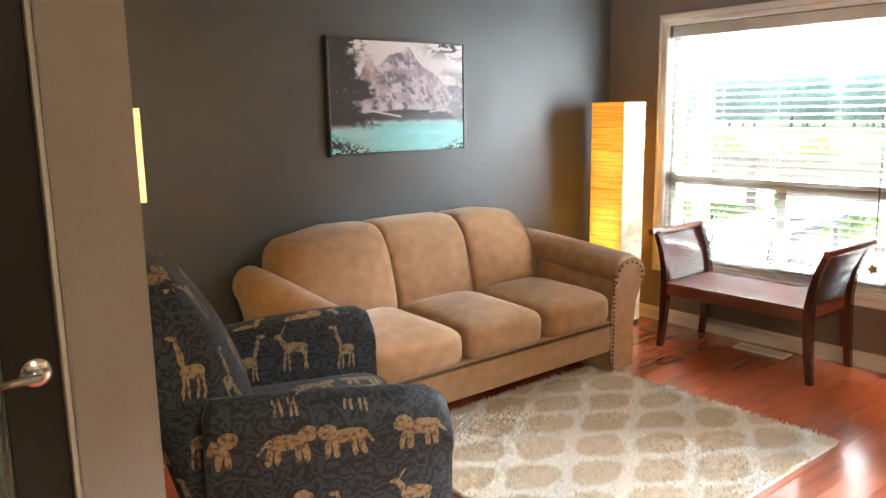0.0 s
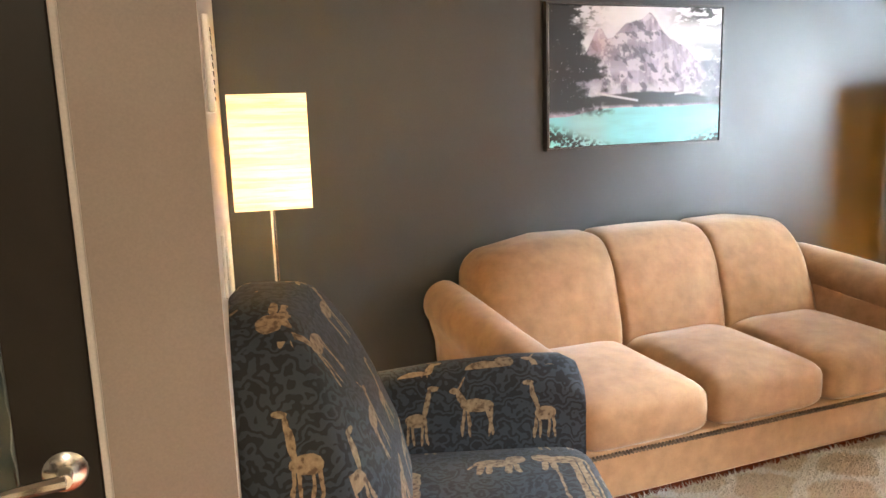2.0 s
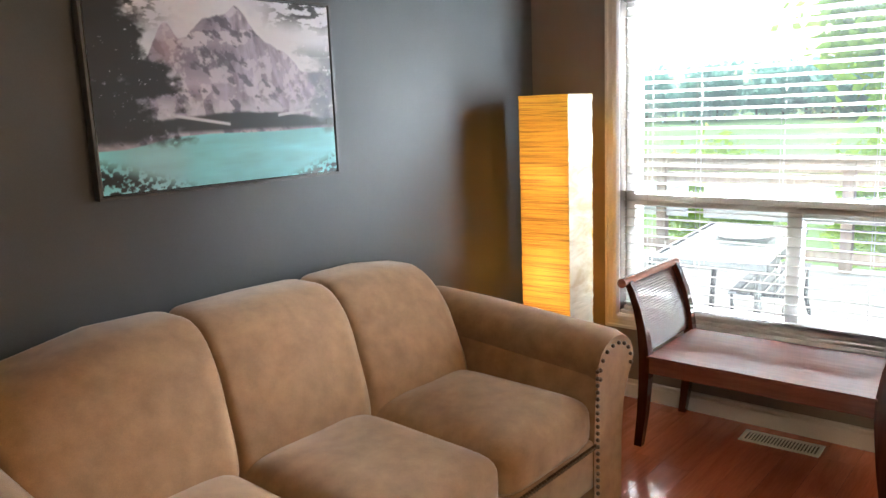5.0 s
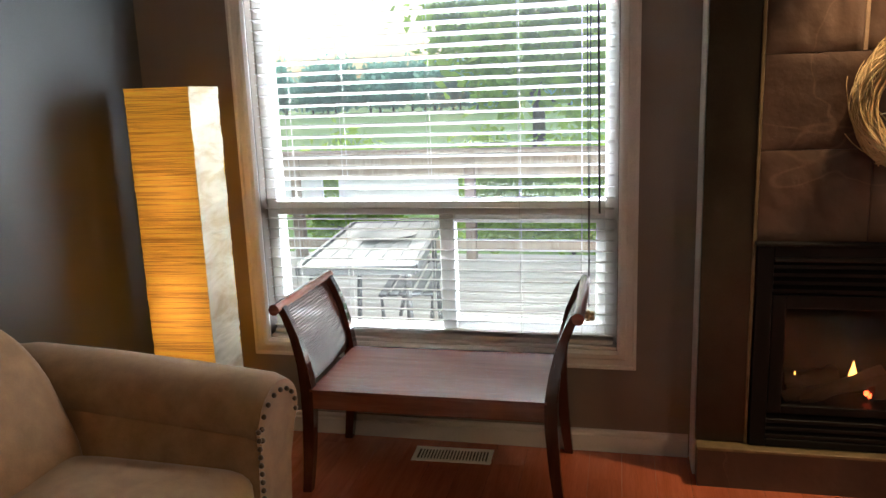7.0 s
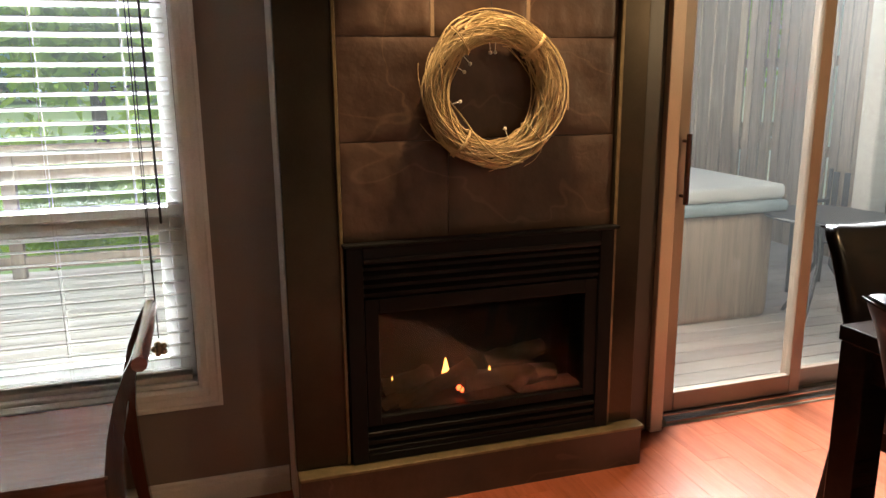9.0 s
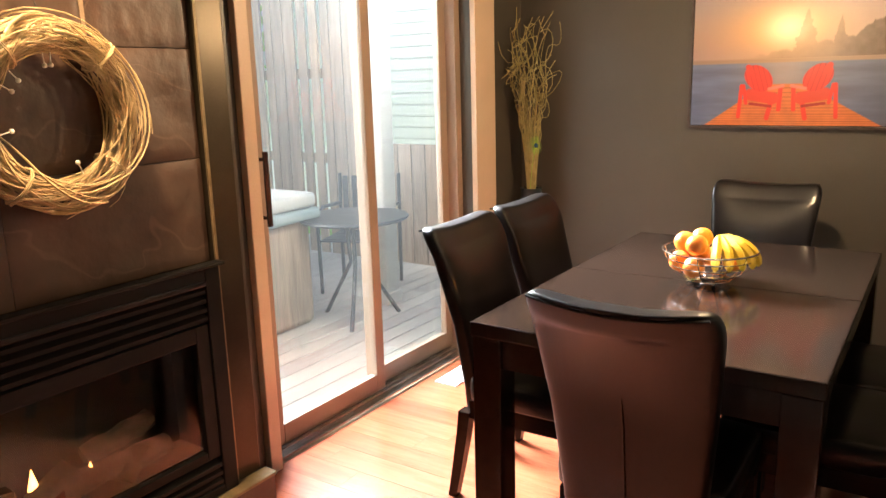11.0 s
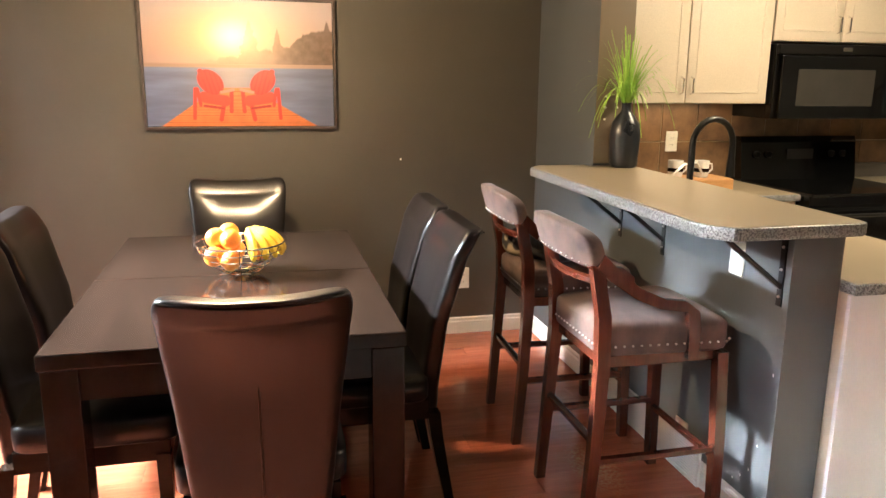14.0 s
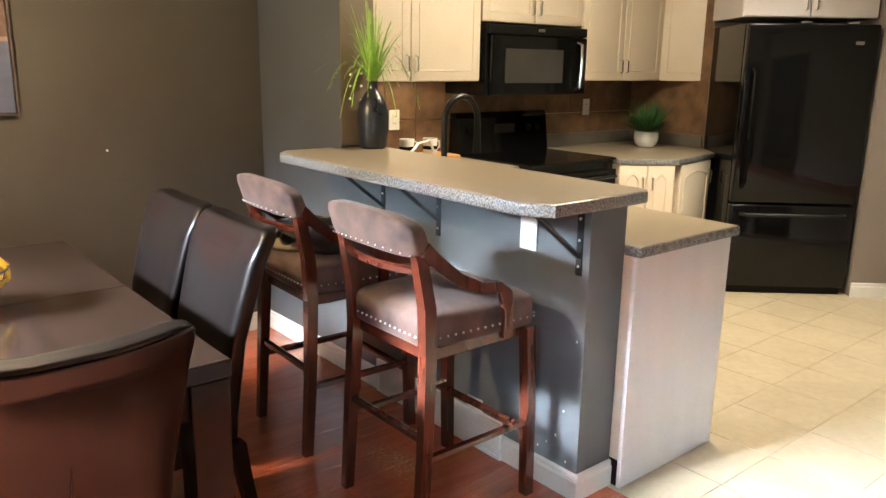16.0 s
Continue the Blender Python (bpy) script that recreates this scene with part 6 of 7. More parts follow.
# ---- tall vase with curly willow ----
vase = thing("floor_vase", Matrix.Translation((4.47, -2.0, 0)), "tall black ribbed floor vase holding curly willow twigs", "vase")
prof = []
for k in range(60):
    z = 0.86 * k / 59
    r = 0.062 - 0.010 * math.sin(math.pi * z / 0.86) + (0.0015 if k % 2 else 0) - 0.004 * (z > 0.8)
    prof.append((r, z))
part("body", lathe(bmesh.new(), prof + [(0.042, 0.858), (0.042, 0.75), (0.001, 0.74)], 28), "vase_black", vase, "", True)
rnd = random.Random(12)
for k in range(40):
    a, sp = rnd.uniform(0, math.tau), rnd.uniform(0.02, 0.13)
    top = rnd.uniform(1.42, 1.82)
    ph, fr, am = rnd.uniform(0, 6), rnd.uniform(15, 34), rnd.uniform(0.025, 0.06)
    pts = []
    for i in range(46):
        t = i / 45
        z = 0.78 + (top - 0.78) * t
        w = max(0.0, (t - 0.45) / 0.55) ** 0.9
        r = 0.018 + sp * (0.25 * t + 0.75 * t * t)
        pts.append((min(r * math.cos(a) + am * w * math.sin(fr * t + ph) * 1.6, 0.12), max(r * math.sin(a) + am * w * math.cos(fr * 1.1 * t + ph) * 1.6, -0.15), z + 0.05 * w * math.sin(1.3 * fr * t + ph)))
    part("twig", tube(bmesh.new(), pts, [0.0046 * (1 - 0.6 * i / 45) for i in range(46)], 5), "curly", vase, "", True)
bm = bmesh.new()
tube(bm, [(0.0, 0.02, 0.8), (-0.03, 0.05, 0.98), (-0.055, 0.055, 1.10)], 0.0015, 4)
for k in range(40):
    a = k * math.tau / 40
    c = Vector((-0.055, 0.055, 1.10))
    tube(bm, [c, c + Vector((-0.035 * math.cos(a), 0.01 * math.sin(3 * a), 0.05 * math.sin(a)))], 0.0011, 3)
part("feather", bm, "grass_blade", vase, "green peacock feather")
bm = bmesh.new()
pillow(bm, (-0.06, 0.06, 1.10), (0.012, 0.006, 0.013), 1, 1, None, 12, 8)
M["feather_eye"] = basic("feather_eye", (0.01, 0.06, 0.16), (0.02, 0.14, 0.22), 0.3, 60, 200, 0.0)
part("feather_eye", bm, "feather_eye", vase, "blue eye of the feather", True)

# ---- pendant light over the table ----
pend = thing("pendant_light", Matrix.Translation((3.19, -1.0, 0)), "hanging lamp with a glowing clear bulb over the table", "pendant light")
part("canopy", lathe(bmesh.new(), [(0.06, TOP - 0.001), (0.06, TOP - 0.02), (0.01, TOP - 0.035)], 20), "bronze", pend, "", True)
part("stem", tube(bmesh.new(), [(0, 0, TOP - 0.03), (0, 0, 1.98)], 0.007, 8), "bronze", pend, "", True)
part("socket", lathe(bmesh.new(), [(0.02, 1.99), (0.03, 1.96), (0.03, 1.90), (0.014, 1.89)], 16), "bronze", pend, "", True)
part("bulb", lathe(bmesh.new(), [(0.012, 1.89), (0.022, 1.87), (0.03, 1.84), (0.024, 1.815), (0.008, 1.805)], 16), "bulb", pend, "", True)

# ---- breakfast bar ----
m, nt, p = material("speckle")
v = coords(nt)
n1, n2 = noise_tex(nt, v, 170, 2.0), noise_tex(nt, v, 60, 3.0)
c = mix(nt, ramp(nt, n1, [(0.42, (0, 0, 0)), (0.55, (1, 1, 1))]), (0.03, 0.03, 0.033), (0.27, 0.27, 0.27))
nt.links.new(mix(nt, 0.25, c, ramp(nt, n2, [(0.4, (0.08, 0.08, 0.08)), (0.6, (0.3, 0.3, 0.3))])), p.inputs["Base Color"])
p.inputs["Roughness"].default_value = 0.35
M["speckle"] = m


def counter(name, poly, z0, z1, label):
    """Laminate slab: plain top sheet over a speckled moulded edge."""
    g = thing(name, Matrix(), label, "countertop")
    part("edge", prism(bmesh.new(), poly, z0, z1 - 0.0015, "z", 0.006), "speckle", g, "dark speckled edge", True)
    cx, cy = sum(q[0] for q in poly) / len(poly), sum(q[1] for q in poly) / len(poly)
    ins = []
    n = len(poly)
    for i in range(n):
        a, b, d = Vector(poly[i - 1]), Vector(poly[i]), Vector(poly[(i + 1) % n])
        u, w = (b - a).normalized(), (d - b).normalized()
        ins.append(tuple(b + (Vector((-u.y, u.x)) + Vector((-w.y, w.x))) * 0.005))
    part("top", prism(bmesh.new(), ins, z1 - 0.004, z1), "laminate", g, "worn brown-grey laminate top")
    return g


BT = 1.06
counter("bar_counter", [(1.885, -1.39), (1.90, -1.36), (1.90, 0.06), (1.84, 0.135), (1.415, 0.135), (1.385, 0.11), (1.385, -1.394), (1.60, -1.394), (1.60, -1.44), (1.84, -1.44)], BT - 0.04, BT, "brown laminate breakfast bar top with speckled edge")


def bracket(y):
    g = thing("shelf_bracket", Matrix.Translation((PX1, y, BT - 0.041)), "black metal shelf bracket under the bar", "bracket", "bar brackets")
    part("wall_plate", boxed(0.0, 0.004, -0.012, 0.012, -0.235, 0.0), "black_metal", g)
    part("top_plate", boxed(0.004, 0.26, -0.012, 0.012, -0.005, -0.001), "black_metal", g)
    part("brace", tube(bmesh.new(), [(0.004, 0, -0.175), (0.22, 0, -0.006)], 0.0085, 6), "black_metal", g)
    for z in (-0.05, -0.12, -0.205):
        part("screw", blob(bmesh.new(), (0.006, 0, z), 0.005), "bright_nail", g, "", True)


for y in (0.01, -0.70, -1.07):
    bracket(y)
part("end_block", boxed(PX1 - 0.0, PX1 + 0.006, -0.50, -0.42, 0.1, 0.19), "white_trim", low_wall, "")

# ---- bar stools ----


def bar_stool(m):
    """Faces +y (to the bar); its back is at -y."""
    g = thing("bar_stool", m, "tall cherry wood bar stool with brown suede seat and nailheads", "bar stool", "bar stools")
    W = 0.205

    def seat(p):
        q = p.copy()
        q.x *= 0.94 + 0.12 * (p.y + 0.22) / 0.44
        if p.z > 0.68:
            q.z += 0.02 * (1 - (p.x / 0.22) ** 2) * (1 - (p.y / 0.24) ** 2)
        return q

    part("seat", pillow(bmesh.new(), (0, 0.0, 0.665), (0.212, 0.225, 0.058), 0.3, 0.2, seat, 40, 16), "stool_suede", g, "padded brown suede seat", True)
    bm = bmesh.new()
    for k in range(15):
        t = k / 14
        x = -0.19 + 0.38 * t
        blob(bm, (x * 0.94, -0.226, 0.650), 0.0042, 1, 0, 6, 4)
        blob(bm, (x * 1.06, 0.226, 0.650), 0.0042, 1, 0, 6, 4)
        for s in (-1, 1):
            y = -0.2 + 0.4 * t
            blob(bm, (s * 0.214 * (0.94 + 0.12 * (y + 0.22) / 0.44), y, 0.650), 0.0042, 1, 0, 6, 4)
    part("nail_trim", bm, "bright_nail", g, "bright nailheads", True)["kind"] = "stuff"
    part("seat_frame", boxed(-0.19, 0.19, -0.205, 0.205, 0.575, 0.615, 0.004), "cherry", g)
    for s in (-1, 1):
        rings = []
        for z, y, w in ((0, -0.245, 0.017), (0.3, -0.225, 0.019), (0.6, -0.21, 0.021), (0.75, -0.215, 0.021), (0.9, -0.245, 0.019), (0.985, -0.275, 0.017)):
            x = s * (W - 0.012 + (0.01 if z < 0.5 else 0))
            rings.append([(x - w * 0.9, y - w, z), (x + w * 0.9, y - w, z), (x + w * 0.9, y + w, z), (x - w * 0.9, y + w, z)])
        part("back_leg", loft(bmesh.new(), rings), "cherry", g)
        rings = []
        for z, y in ((0, 0.215), (0.3, 0.208), (0.61, 0.198)):
            x = s * (W + 0.006 - (0.0 if z < 0.5 else 0.01))
            w = 0.0175 + 0.003 * z
            rings.append([(x - w, y - w, z), (x + w, y - w, z), (x + w, y + w, z), (x - w, y + w, z)])
        part("front_leg", loft(bmesh.new(), rings), "cherry", g)
        rings = []
        for y, z, w in ((-0.245, 0.93, 0.022), (-0.20, 0.885, 0.022), (-0.12, 0.825, 0.018), (-0.03, 0.785, 0.017), (0.04, 0.775, 0.018), (0.075, 0.755, 0.02), (0.085, 0.70, 0.02), (0.085, 0.60, 0.018)):
            x = s * (W + 0.012)
            if y > 0.06:
                off = Vector((0, w, 0))
            else:
                off = Vector((0, w * 0.45, w * 0.9))
            c = Vector((x, y, z))
            rings.append([c - off + Vector((-0.012, 0, 0)), c - off + Vector((0.012, 0, 0)), c + off + Vector((0.012, 0, 0)), c + off + Vector((-0.012, 0, 0))])
        part("arm", loft(bmesh.new(), rings), "cherry", g, "curved wooden arm")
    for a, b in (((-W, -0.222, 0.33), (W, -0.222, 0.33)), ((-W, 0.206, 0.24), (W, 0.206, 0.24)), ((-W, -0.225, 0.27), (-W, 0.207, 0.27)), ((W, -0.225, 0.27), (W, 0.207, 0.27))):
        part("stretcher", tube(bmesh.new(), [a, b], 0.0145, 6), "cherry", g)

    def crest(p):
        q = p.copy()
        q.y -= 0.05 * (1 - (p.x / 0.22) ** 2) * 0.9
        q.y -= (p.z - 0.92) * 0.30
        q.z += 0.018 * (1 - (p.x / 0.22) ** 2)
        return q

    part("backrest", pillow(bmesh.new(), (0, -0.245, 0.955), (0.222, 0.032, 0.062), 0.45, 0.3, crest, 40, 16), "stool_suede", g, "padded suede top rail", True)
    bm = bmesh.new()
    for k in range(14):
        x = -0.2 + 0.4 * k / 13
        for side, yy in ((1, -0.245 + 0.03), (-1, -0.245 - 0.03)):
            blob(bm, (x, yy - 0.045 * (1 - (x / 0.22) ** 2), 0.912 + 0.018 * (1 - (x / 0.22) ** 2)), 0.0030, 1, 0, 6, 4)
    part("nail_trim", bm, "bright_nail", g, "bright nailheads", True)["kind"] = "stuff"
    part("back_rail", tube(bmesh.new(), arc((-W + 0.01, -0.235, 0.86), (W - 0.01, -0.235, 0.86), -0.045, 8, 1), 0.013, 6), "cherry", g)
    return g


st = bar_stool(pose(1.89, -0.295, 0, 0, 0, 90))
copy_thing(st, pose(1.885, -0.965, 0, 0, 0, 88))

# plain padded shape stands in for the cat-like form on this stool
M["patch_black_cream"] = basic("patch_black_cream", (0.006, 0.006, 0.007), (0.010, 0.009, 0.009), 0.8, 9.0, 300, 0.3)
nt = M["patch_black_cream"].node_tree
pale = ramp(nt, noise_tex(nt, coords(nt), 11.0, 1.0), [(0.60, (0, 0, 0)), (0.64, (1, 1, 1))])
pb2 = nt.nodes["Principled BSDF"]
nt.links.new(mix(nt, pale, pb2.inputs["Base Color"].links[0].from_socket, (0.30, 0.24, 0.16)), pb2.inputs["Base Color"])
cu = thing("cushion", pose(1.93, -1.02, 0.715, 0, 0, 25), "black padded stand-in with cream patches for a cat-like form", "cushion")
part("cover", pillow(bmesh.new(), (0, 0, 0.062), (0.15, 0.19, 0.058), 0.6, 0.55, lambda p: p + Vector((0, 0, 0.012 * noise.noise(p * 14))), 36, 16), "patch_black_cream", cu, "", True)

# chipped paint on the low wall and the dining wall
for y, z in ((-0.02, 0.30), (0.0, 0.12), (-0.09, 0.16), (-0.13, 0.13), (0.02, 0.56), (-0.05, 0.20)):
    bm = blob(bmesh.new(), (PX1 + 0.0005, y, z), 0.004, 1.3, 0.3, 8, 5)
    for v in bm.verts:
        v.co.x = PX1 + max(0.0, v.co.x - PX1) * 0.25
    part("paint_chip", bm, "white_trim", low_wall)
spot = thing("wall_plug", Matrix.Translation((2.36, DINE_Y + 0.001, 1.02)), "small white filler spot on the dark wall", "filler spot")
part("filler", pillow(bmesh.new(), (0, 0, 0), (0.006, 0.002, 0.006), 1, 1, None, 10, 6), "white_trim", spot)

# ---- kitchen units ----
KZ = 0.87
counter("sink_counter", [(0.80, 0.115), (0.80, -2.165), (1.399, -2.165), (1.399, 0.115)], KZ - 0.038, KZ, "grey laminate worktop behind the bar with speckled edge")
counter("range_counter", [(0.305, -2.165), (0.799, -2.165), (0.799, -1.53), (0.305, -1.53)], KZ - 0.038, KZ, "grey laminate worktop beside the range")
g = thing("base_cabinet", Matrix(), "cream base cabinet between range and sink", "cabinet")
part("body", boxed(0.31, 0.80, -2.16, -1.56, 0.1, KZ - 0.04), "cabinet", g)
part("plinth", boxed(0.31, 0.80, -2.16, -1.62, 0.0, 0.1), "espresso", g)
structure("cabinet_end_panel", boxed(0.83, 1.398, 0.085, 0.10, 0, KZ - 0.04), "end_panel", "white cabinet end panel beside the low wall", "panel")
g = thing("sink_cabinet", Matrix(), "cream base cabinet under the sink worktop", "cabinet")
part("body", boxed(0.84, 1.395, -2.16, 0.083, 0.1, KZ - 0.04), "cabinet", g)
part("plinth", boxed(0.90, 1.395, -2.16, 0.083, 0.0, 0.1), "espresso", g)


def arch_door(w, h):
    """A raised-panel door with an arched panel, in the x-z plane, face to -y."""
    bm = box(bmesh.new(), -w / 2, w / 2, -0.018, 0, 0, h, 0.003)
    pts = [(-w / 2 + 0.05, 0.055), (w / 2 - 0.05, 0.055), (w / 2 - 0.05, h - 0.09)]
    for k in range(9):
        a = k / 8
        pts.append((w / 2 - 0.05 - (w - 0.1) * a, h - 0.09 + 0.04 * math.sin(math.pi * a)))
    return bm, pts


def door_unit(name, m, w, h, handle_x, low, label, cat="cabinet", depth=0.32, doors=2, arch=False):
    """A cabinet of width w with doors on its -y face."""
    g = thing(name, m, label, cat)
    part("body", boxed(-w / 2, w / 2, 0.0, depth, 0, h), "cabinet", g)
    dw = w / doors
    for k in range(doors):
        cx = -w / 2 + dw * (k + 0.5)
        bm, pts = arch_door(dw - 0.006, h - 0.008)
        for vv in bm.verts:
            vv.co += Vector((cx, -0.001, 0.004))
        d = part("door", bm, "cabinet", g, "", True)
        if arch:
            ring = [(x + cx, -0.019, z) for x, z in pts]
            bm = bmesh.new()
            tube(bm, [*ring, ring[0]], 0.006, 5)
            part("panel_moulding", bm, "cabinet", d, "", True)
        else:
            bm = bmesh.new()
            q = dw / 2 - 0.058
            ring = [(cx - q, -0.019, 0.06), (cx + q, -0.019, 0.06), (cx + q, -0.019, h - 0.06), (cx - q, -0.019, h - 0.06)]
            tube(bm, [*ring, ring[0]], 0.005, 5)
            part("panel_moulding", bm, "cabinet", d, "", True)
        s = 1 if k == 0 else -1
        if doors == 1:
            s = 1
        hx = cx + s * (dw / 2 - 0.03)
        z0 = 0.05 if low else h - 0.16
        part("handle", tube(bmesh.new(), [(hx, -0.018, z0), (hx, -0.042, z0 + 0.008), (hx, -0.042, z0 + 0.082), (hx, -0.018, z0 + 0.09)], 0.005, 6), "chrome", d, "slim nickel pull", True)
    return g


UZ, UY = 1.335, -1.84
door_unit("wall_cabinet", pose(0.865, UY, UZ, 0, 0, 180), 1.0, 0.80, 0, True, "cream wall cabinet with two panel doors")
door_unit("wall_cabinet", pose(-0.078, UY, 1.672, 0, 0, 180), 0.87, 0.46, 0, True, "short cream wall cabinet over the microwave")
door_unit("wall_cabinet", pose(-0.955, UY, UZ, 0, 0, 180), 0.87, 0.80, 0, True, "cream wall cabinet with two panel doors beside the microwave", "cabinet")
door_unit("wall_cabinet", pose(-1.492, -1.665, UZ, 0, 0, 119), 0.40, 0.80, 0, True, "cream corner wall cabinet with one door", "cabinet", 0.06, 1)
structure("soffit", boxed(-1.52, PX0 - 0.001, DINE_Y, UY + 0.01, 2.14, TOP - 0.001), "pale_paint", "pale boxed soffit over the wall cabinets", "soffit")

# backsplash tiles behind the range
splash = structure("backsplash", boxed(-1.519, PX0 - 0.001, DINE_Y, DINE_Y + 0.004, KZ, UZ + 0.33), "grout", "brown mottled stone tile backsplash", "backsplash")
x = -1.515
tile_me = None
while x < 1.39:
    for z in (KZ + 0.002, KZ + 0.235):
        if tile_me is None:
            t0 = part("tile", boxed(0, 0.228, 0, 0.008, 0, 0.228, 0.003), "backsplash", splash)
            tile_me = t0.data
        else:
            t0 = new("tile", tile_me)
            t0.parent = splash
        t0.location = (min(x, 1.168), DINE_Y + 0.003, z)
    x += 0.232
wall_plate("outlet", pose(0.735, DINE_Y + 0.012, 1.105, 0, 0, 180), 0.075, 0.118, "cream double outlet on the tiles", 2)
wall_plate("outlet", pose(-0.99, DINE_Y + 0.012, 1.14, 0, 0, 180), 0.07, 0.115, "white outlet on the kitchen tiles", 2)

# microwave
mw = thing("microwave", pose(-0.075, -1.76, 1.255, 0, 0, 180), "black over-range microwave with a steel handle", "microwave")
part("body", boxed(-0.422, 0.422, 0.035, 0.40, 0, 0.405, 0.006), "black_gloss", mw)
part("door", boxed(-0.40, 0.422, 0.0, 0.034, 0.0, 0.345, 0.006), "black_gloss", mw)
part("window", boxed(-0.30, 0.20, -0.003, -0.0005, 0.07, 0.27, 0.002), "oven_glass", mw, "dark door window")
part("vent_strip", boxed(-0.422, 0.422, 0.004, 0.034, 0.35, 0.403, 0.004), "black_insert", mw)
part("badge", boxed(-0.03, 0.03, -0.0005, 0.0035, 0.368, 0.388), "chrome", mw)
bm = bmesh.new()
tube(bm, [(0.33, 0.0, 0.03), (0.33, -0.035, 0.045), (0.33, -0.04, 0.17), (0.33, -0.035, 0.30), (0.33, 0.0, 0.315)], 0.014, 8)
part("handle", bm, "chrome", mw, "curved steel handle", True)
part("controls", boxed(0.36, 0.415, -0.002, -0.0003, 0.04, 0.33), "black_insert", mw)

# range
rg = thing("range", pose(-0.085, -1.45, 0, 0, 0, 180), "black glass-top electric range with a tall control panel", "stove")
part("body", boxed(-0.38, 0.38, 0.02, 0.68, 0.02, KZ - 0.005, 0.004), "black_gloss", rg)
part("cooktop", boxed(-0.383, 0.383, -0.005, 0.62, KZ - 0.005, KZ + 0.01, 0.004), "black_gloss", rg, "black glass cooktop")
rings = [[(x, 0.60, KZ + 0.005), (x, 0.63, 1.10), (x, 0.645, 1.135), (x, 0.69, 1.135), (x, 0.70, KZ + 0.005)] for x in (-0.40, 0.40)]
cp = part("control_panel", loft(bmesh.new(), rings), "black_gloss", rg)
for k in (-0.30, -0.22, 0.22, 0.30):
    part("knob", loft(bmesh.new(), [[(k + r * math.cos(i * math.tau / 14), y, 1.03 + r * math.sin(i * math.tau / 14)) for i in range(14)] for r, y in ((0.02, 0.622), (0.02, 0.605), (0.016, 0.60))]), "black_insert", cp, "", True)
part("display", boxed(-0.09, 0.09, 0.612, 0.618, 1.0, 1.06), "oven_glass", cp)
dr = part("oven_door", boxed(-0.375, 0.375, -0.015, 0.019, 0.2, KZ - 0.06, 0.005), "black_gloss", rg)
part("handle", tube(bmesh.new(), [(-0.33, -0.05, KZ - 0.1), (0.33, -0.05, KZ - 0.1)], 0.011, 8), "black_metal", dr, "", True)
part("drawer", boxed(-0.375, 0.375, -0.012, 0.019, 0.03, 0.19, 0.005), "black_gloss", rg)

# corner worktop and base cabinets
cpoly = [(-0.475, -2.165), (-1.515, -2.165), (-1.515, -1.49), (-1.34, -1.29), (-0.78, -1.20), (-0.475, -1.42)][::-1]
counter("corner_counter", cpoly, KZ - 0.036, KZ, "grey-brown laminate corner worktop")
structure("splash_strip", boxed(-1.505, -0.48, DINE_Y + 0.013, DINE_Y + 0.035, KZ + 0.001, KZ + 0.09, 0.004), "dark_laminate", "laminate upstand along the wall", "upstand")
structure("splash_strip_side", boxed(-1.519, -1.50, DINE_Y + 0.036, -1.51, KZ + 0.001, KZ + 0.09, 0.004), "dark_laminate", "laminate upstand in the corner", "upstand")
an = math.degrees(math.atan2(0.22, -0.305))
door_unit("base_cabinet", pose(-0.635, -1.335, 0.1, 0, 0, an), 0.36, KZ - 0.138, 0, False, "cream base cabinet with two arched doors", "cabinet", 0.05, 2, True)
an2 = math.degrees(math.atan2(-0.09, -0.56))
door_unit("base_cabinet", pose(-1.06, -1.27, 0.1, 0, 0, an2), 0.46, KZ - 0.138, 0, False, "cream base cabinet with one arched door", "cabinet", 0.05, 1, True)
structure("corner_plinth", prism(bmesh.new(), [(-0.48, -2.1), (-1.5, -2.1), (-1.5, -1.5), (-1.33, -1.36), (-0.80, -1.27), (-0.48, -1.49)][::-1], 0, KZ - 0.037), "cabinet", "cream corner cabinet carcass", "cabinet")

# refrigerator
fx, fy = (-1.06 - 1.645) / 2, (-0.981 - 0.459) / 2
fa = math.degrees(math.atan2(0.522, -0.585))
fr = thing("refrigerator", pose(fx, fy, 0, 0, 0, fa), "tall glossy black bottom-freezer refrigerator", "refrigerator")
FW = 0.392
part("body", boxed(-FW, FW, 0.07, 0.70, 0.03, 1.70, 0.006), "black_gloss", fr)
part("door", boxed(-FW, FW, 0.0, 0.065, 0.60, 1.70, 0.012, 3), "black_gloss", fr, "", True)
part("freezer_drawer", boxed(-FW, FW, 0.0, 0.065, 0.05, 0.59, 0.012, 3), "black_gloss", fr, "", True)
part("handle", tube(bmesh.new(), [(-FW + 0.05, 0.0, 0.70), (-FW + 0.05, -0.05, 0.74), (-FW + 0.05, -0.055, 1.0), (-FW + 0.05, -0.05, 1.40), (-FW + 0.05, 0.0, 1.44)], 0.013, 8), "black_gloss", fr, "", True)
part("handle", tube(bmesh.new(), [(-FW + 0.06, 0.0, 0.53), (-FW + 0.09, -0.045, 0.53), (FW - 0.09, -0.045, 0.53), (FW - 0.06, 0.0, 0.53)], 0.012, 8), "black_metal", fr, "", True)
part("kick_plate", boxed(-FW + 0.02, FW - 0.02, 0.03, 0.06, 0.0, 0.045), "black_insert", fr)
part("badge", boxed(0.25, 0.30, -0.002, 0.001, 1.58, 1.60), "chrome", fr)
for x in (-0.08, 0.2):
    part("hinge", boxed(x, x + 0.06, 0.01, 0.05, 1.701, 1.715, 0.002), "chrome", fr)
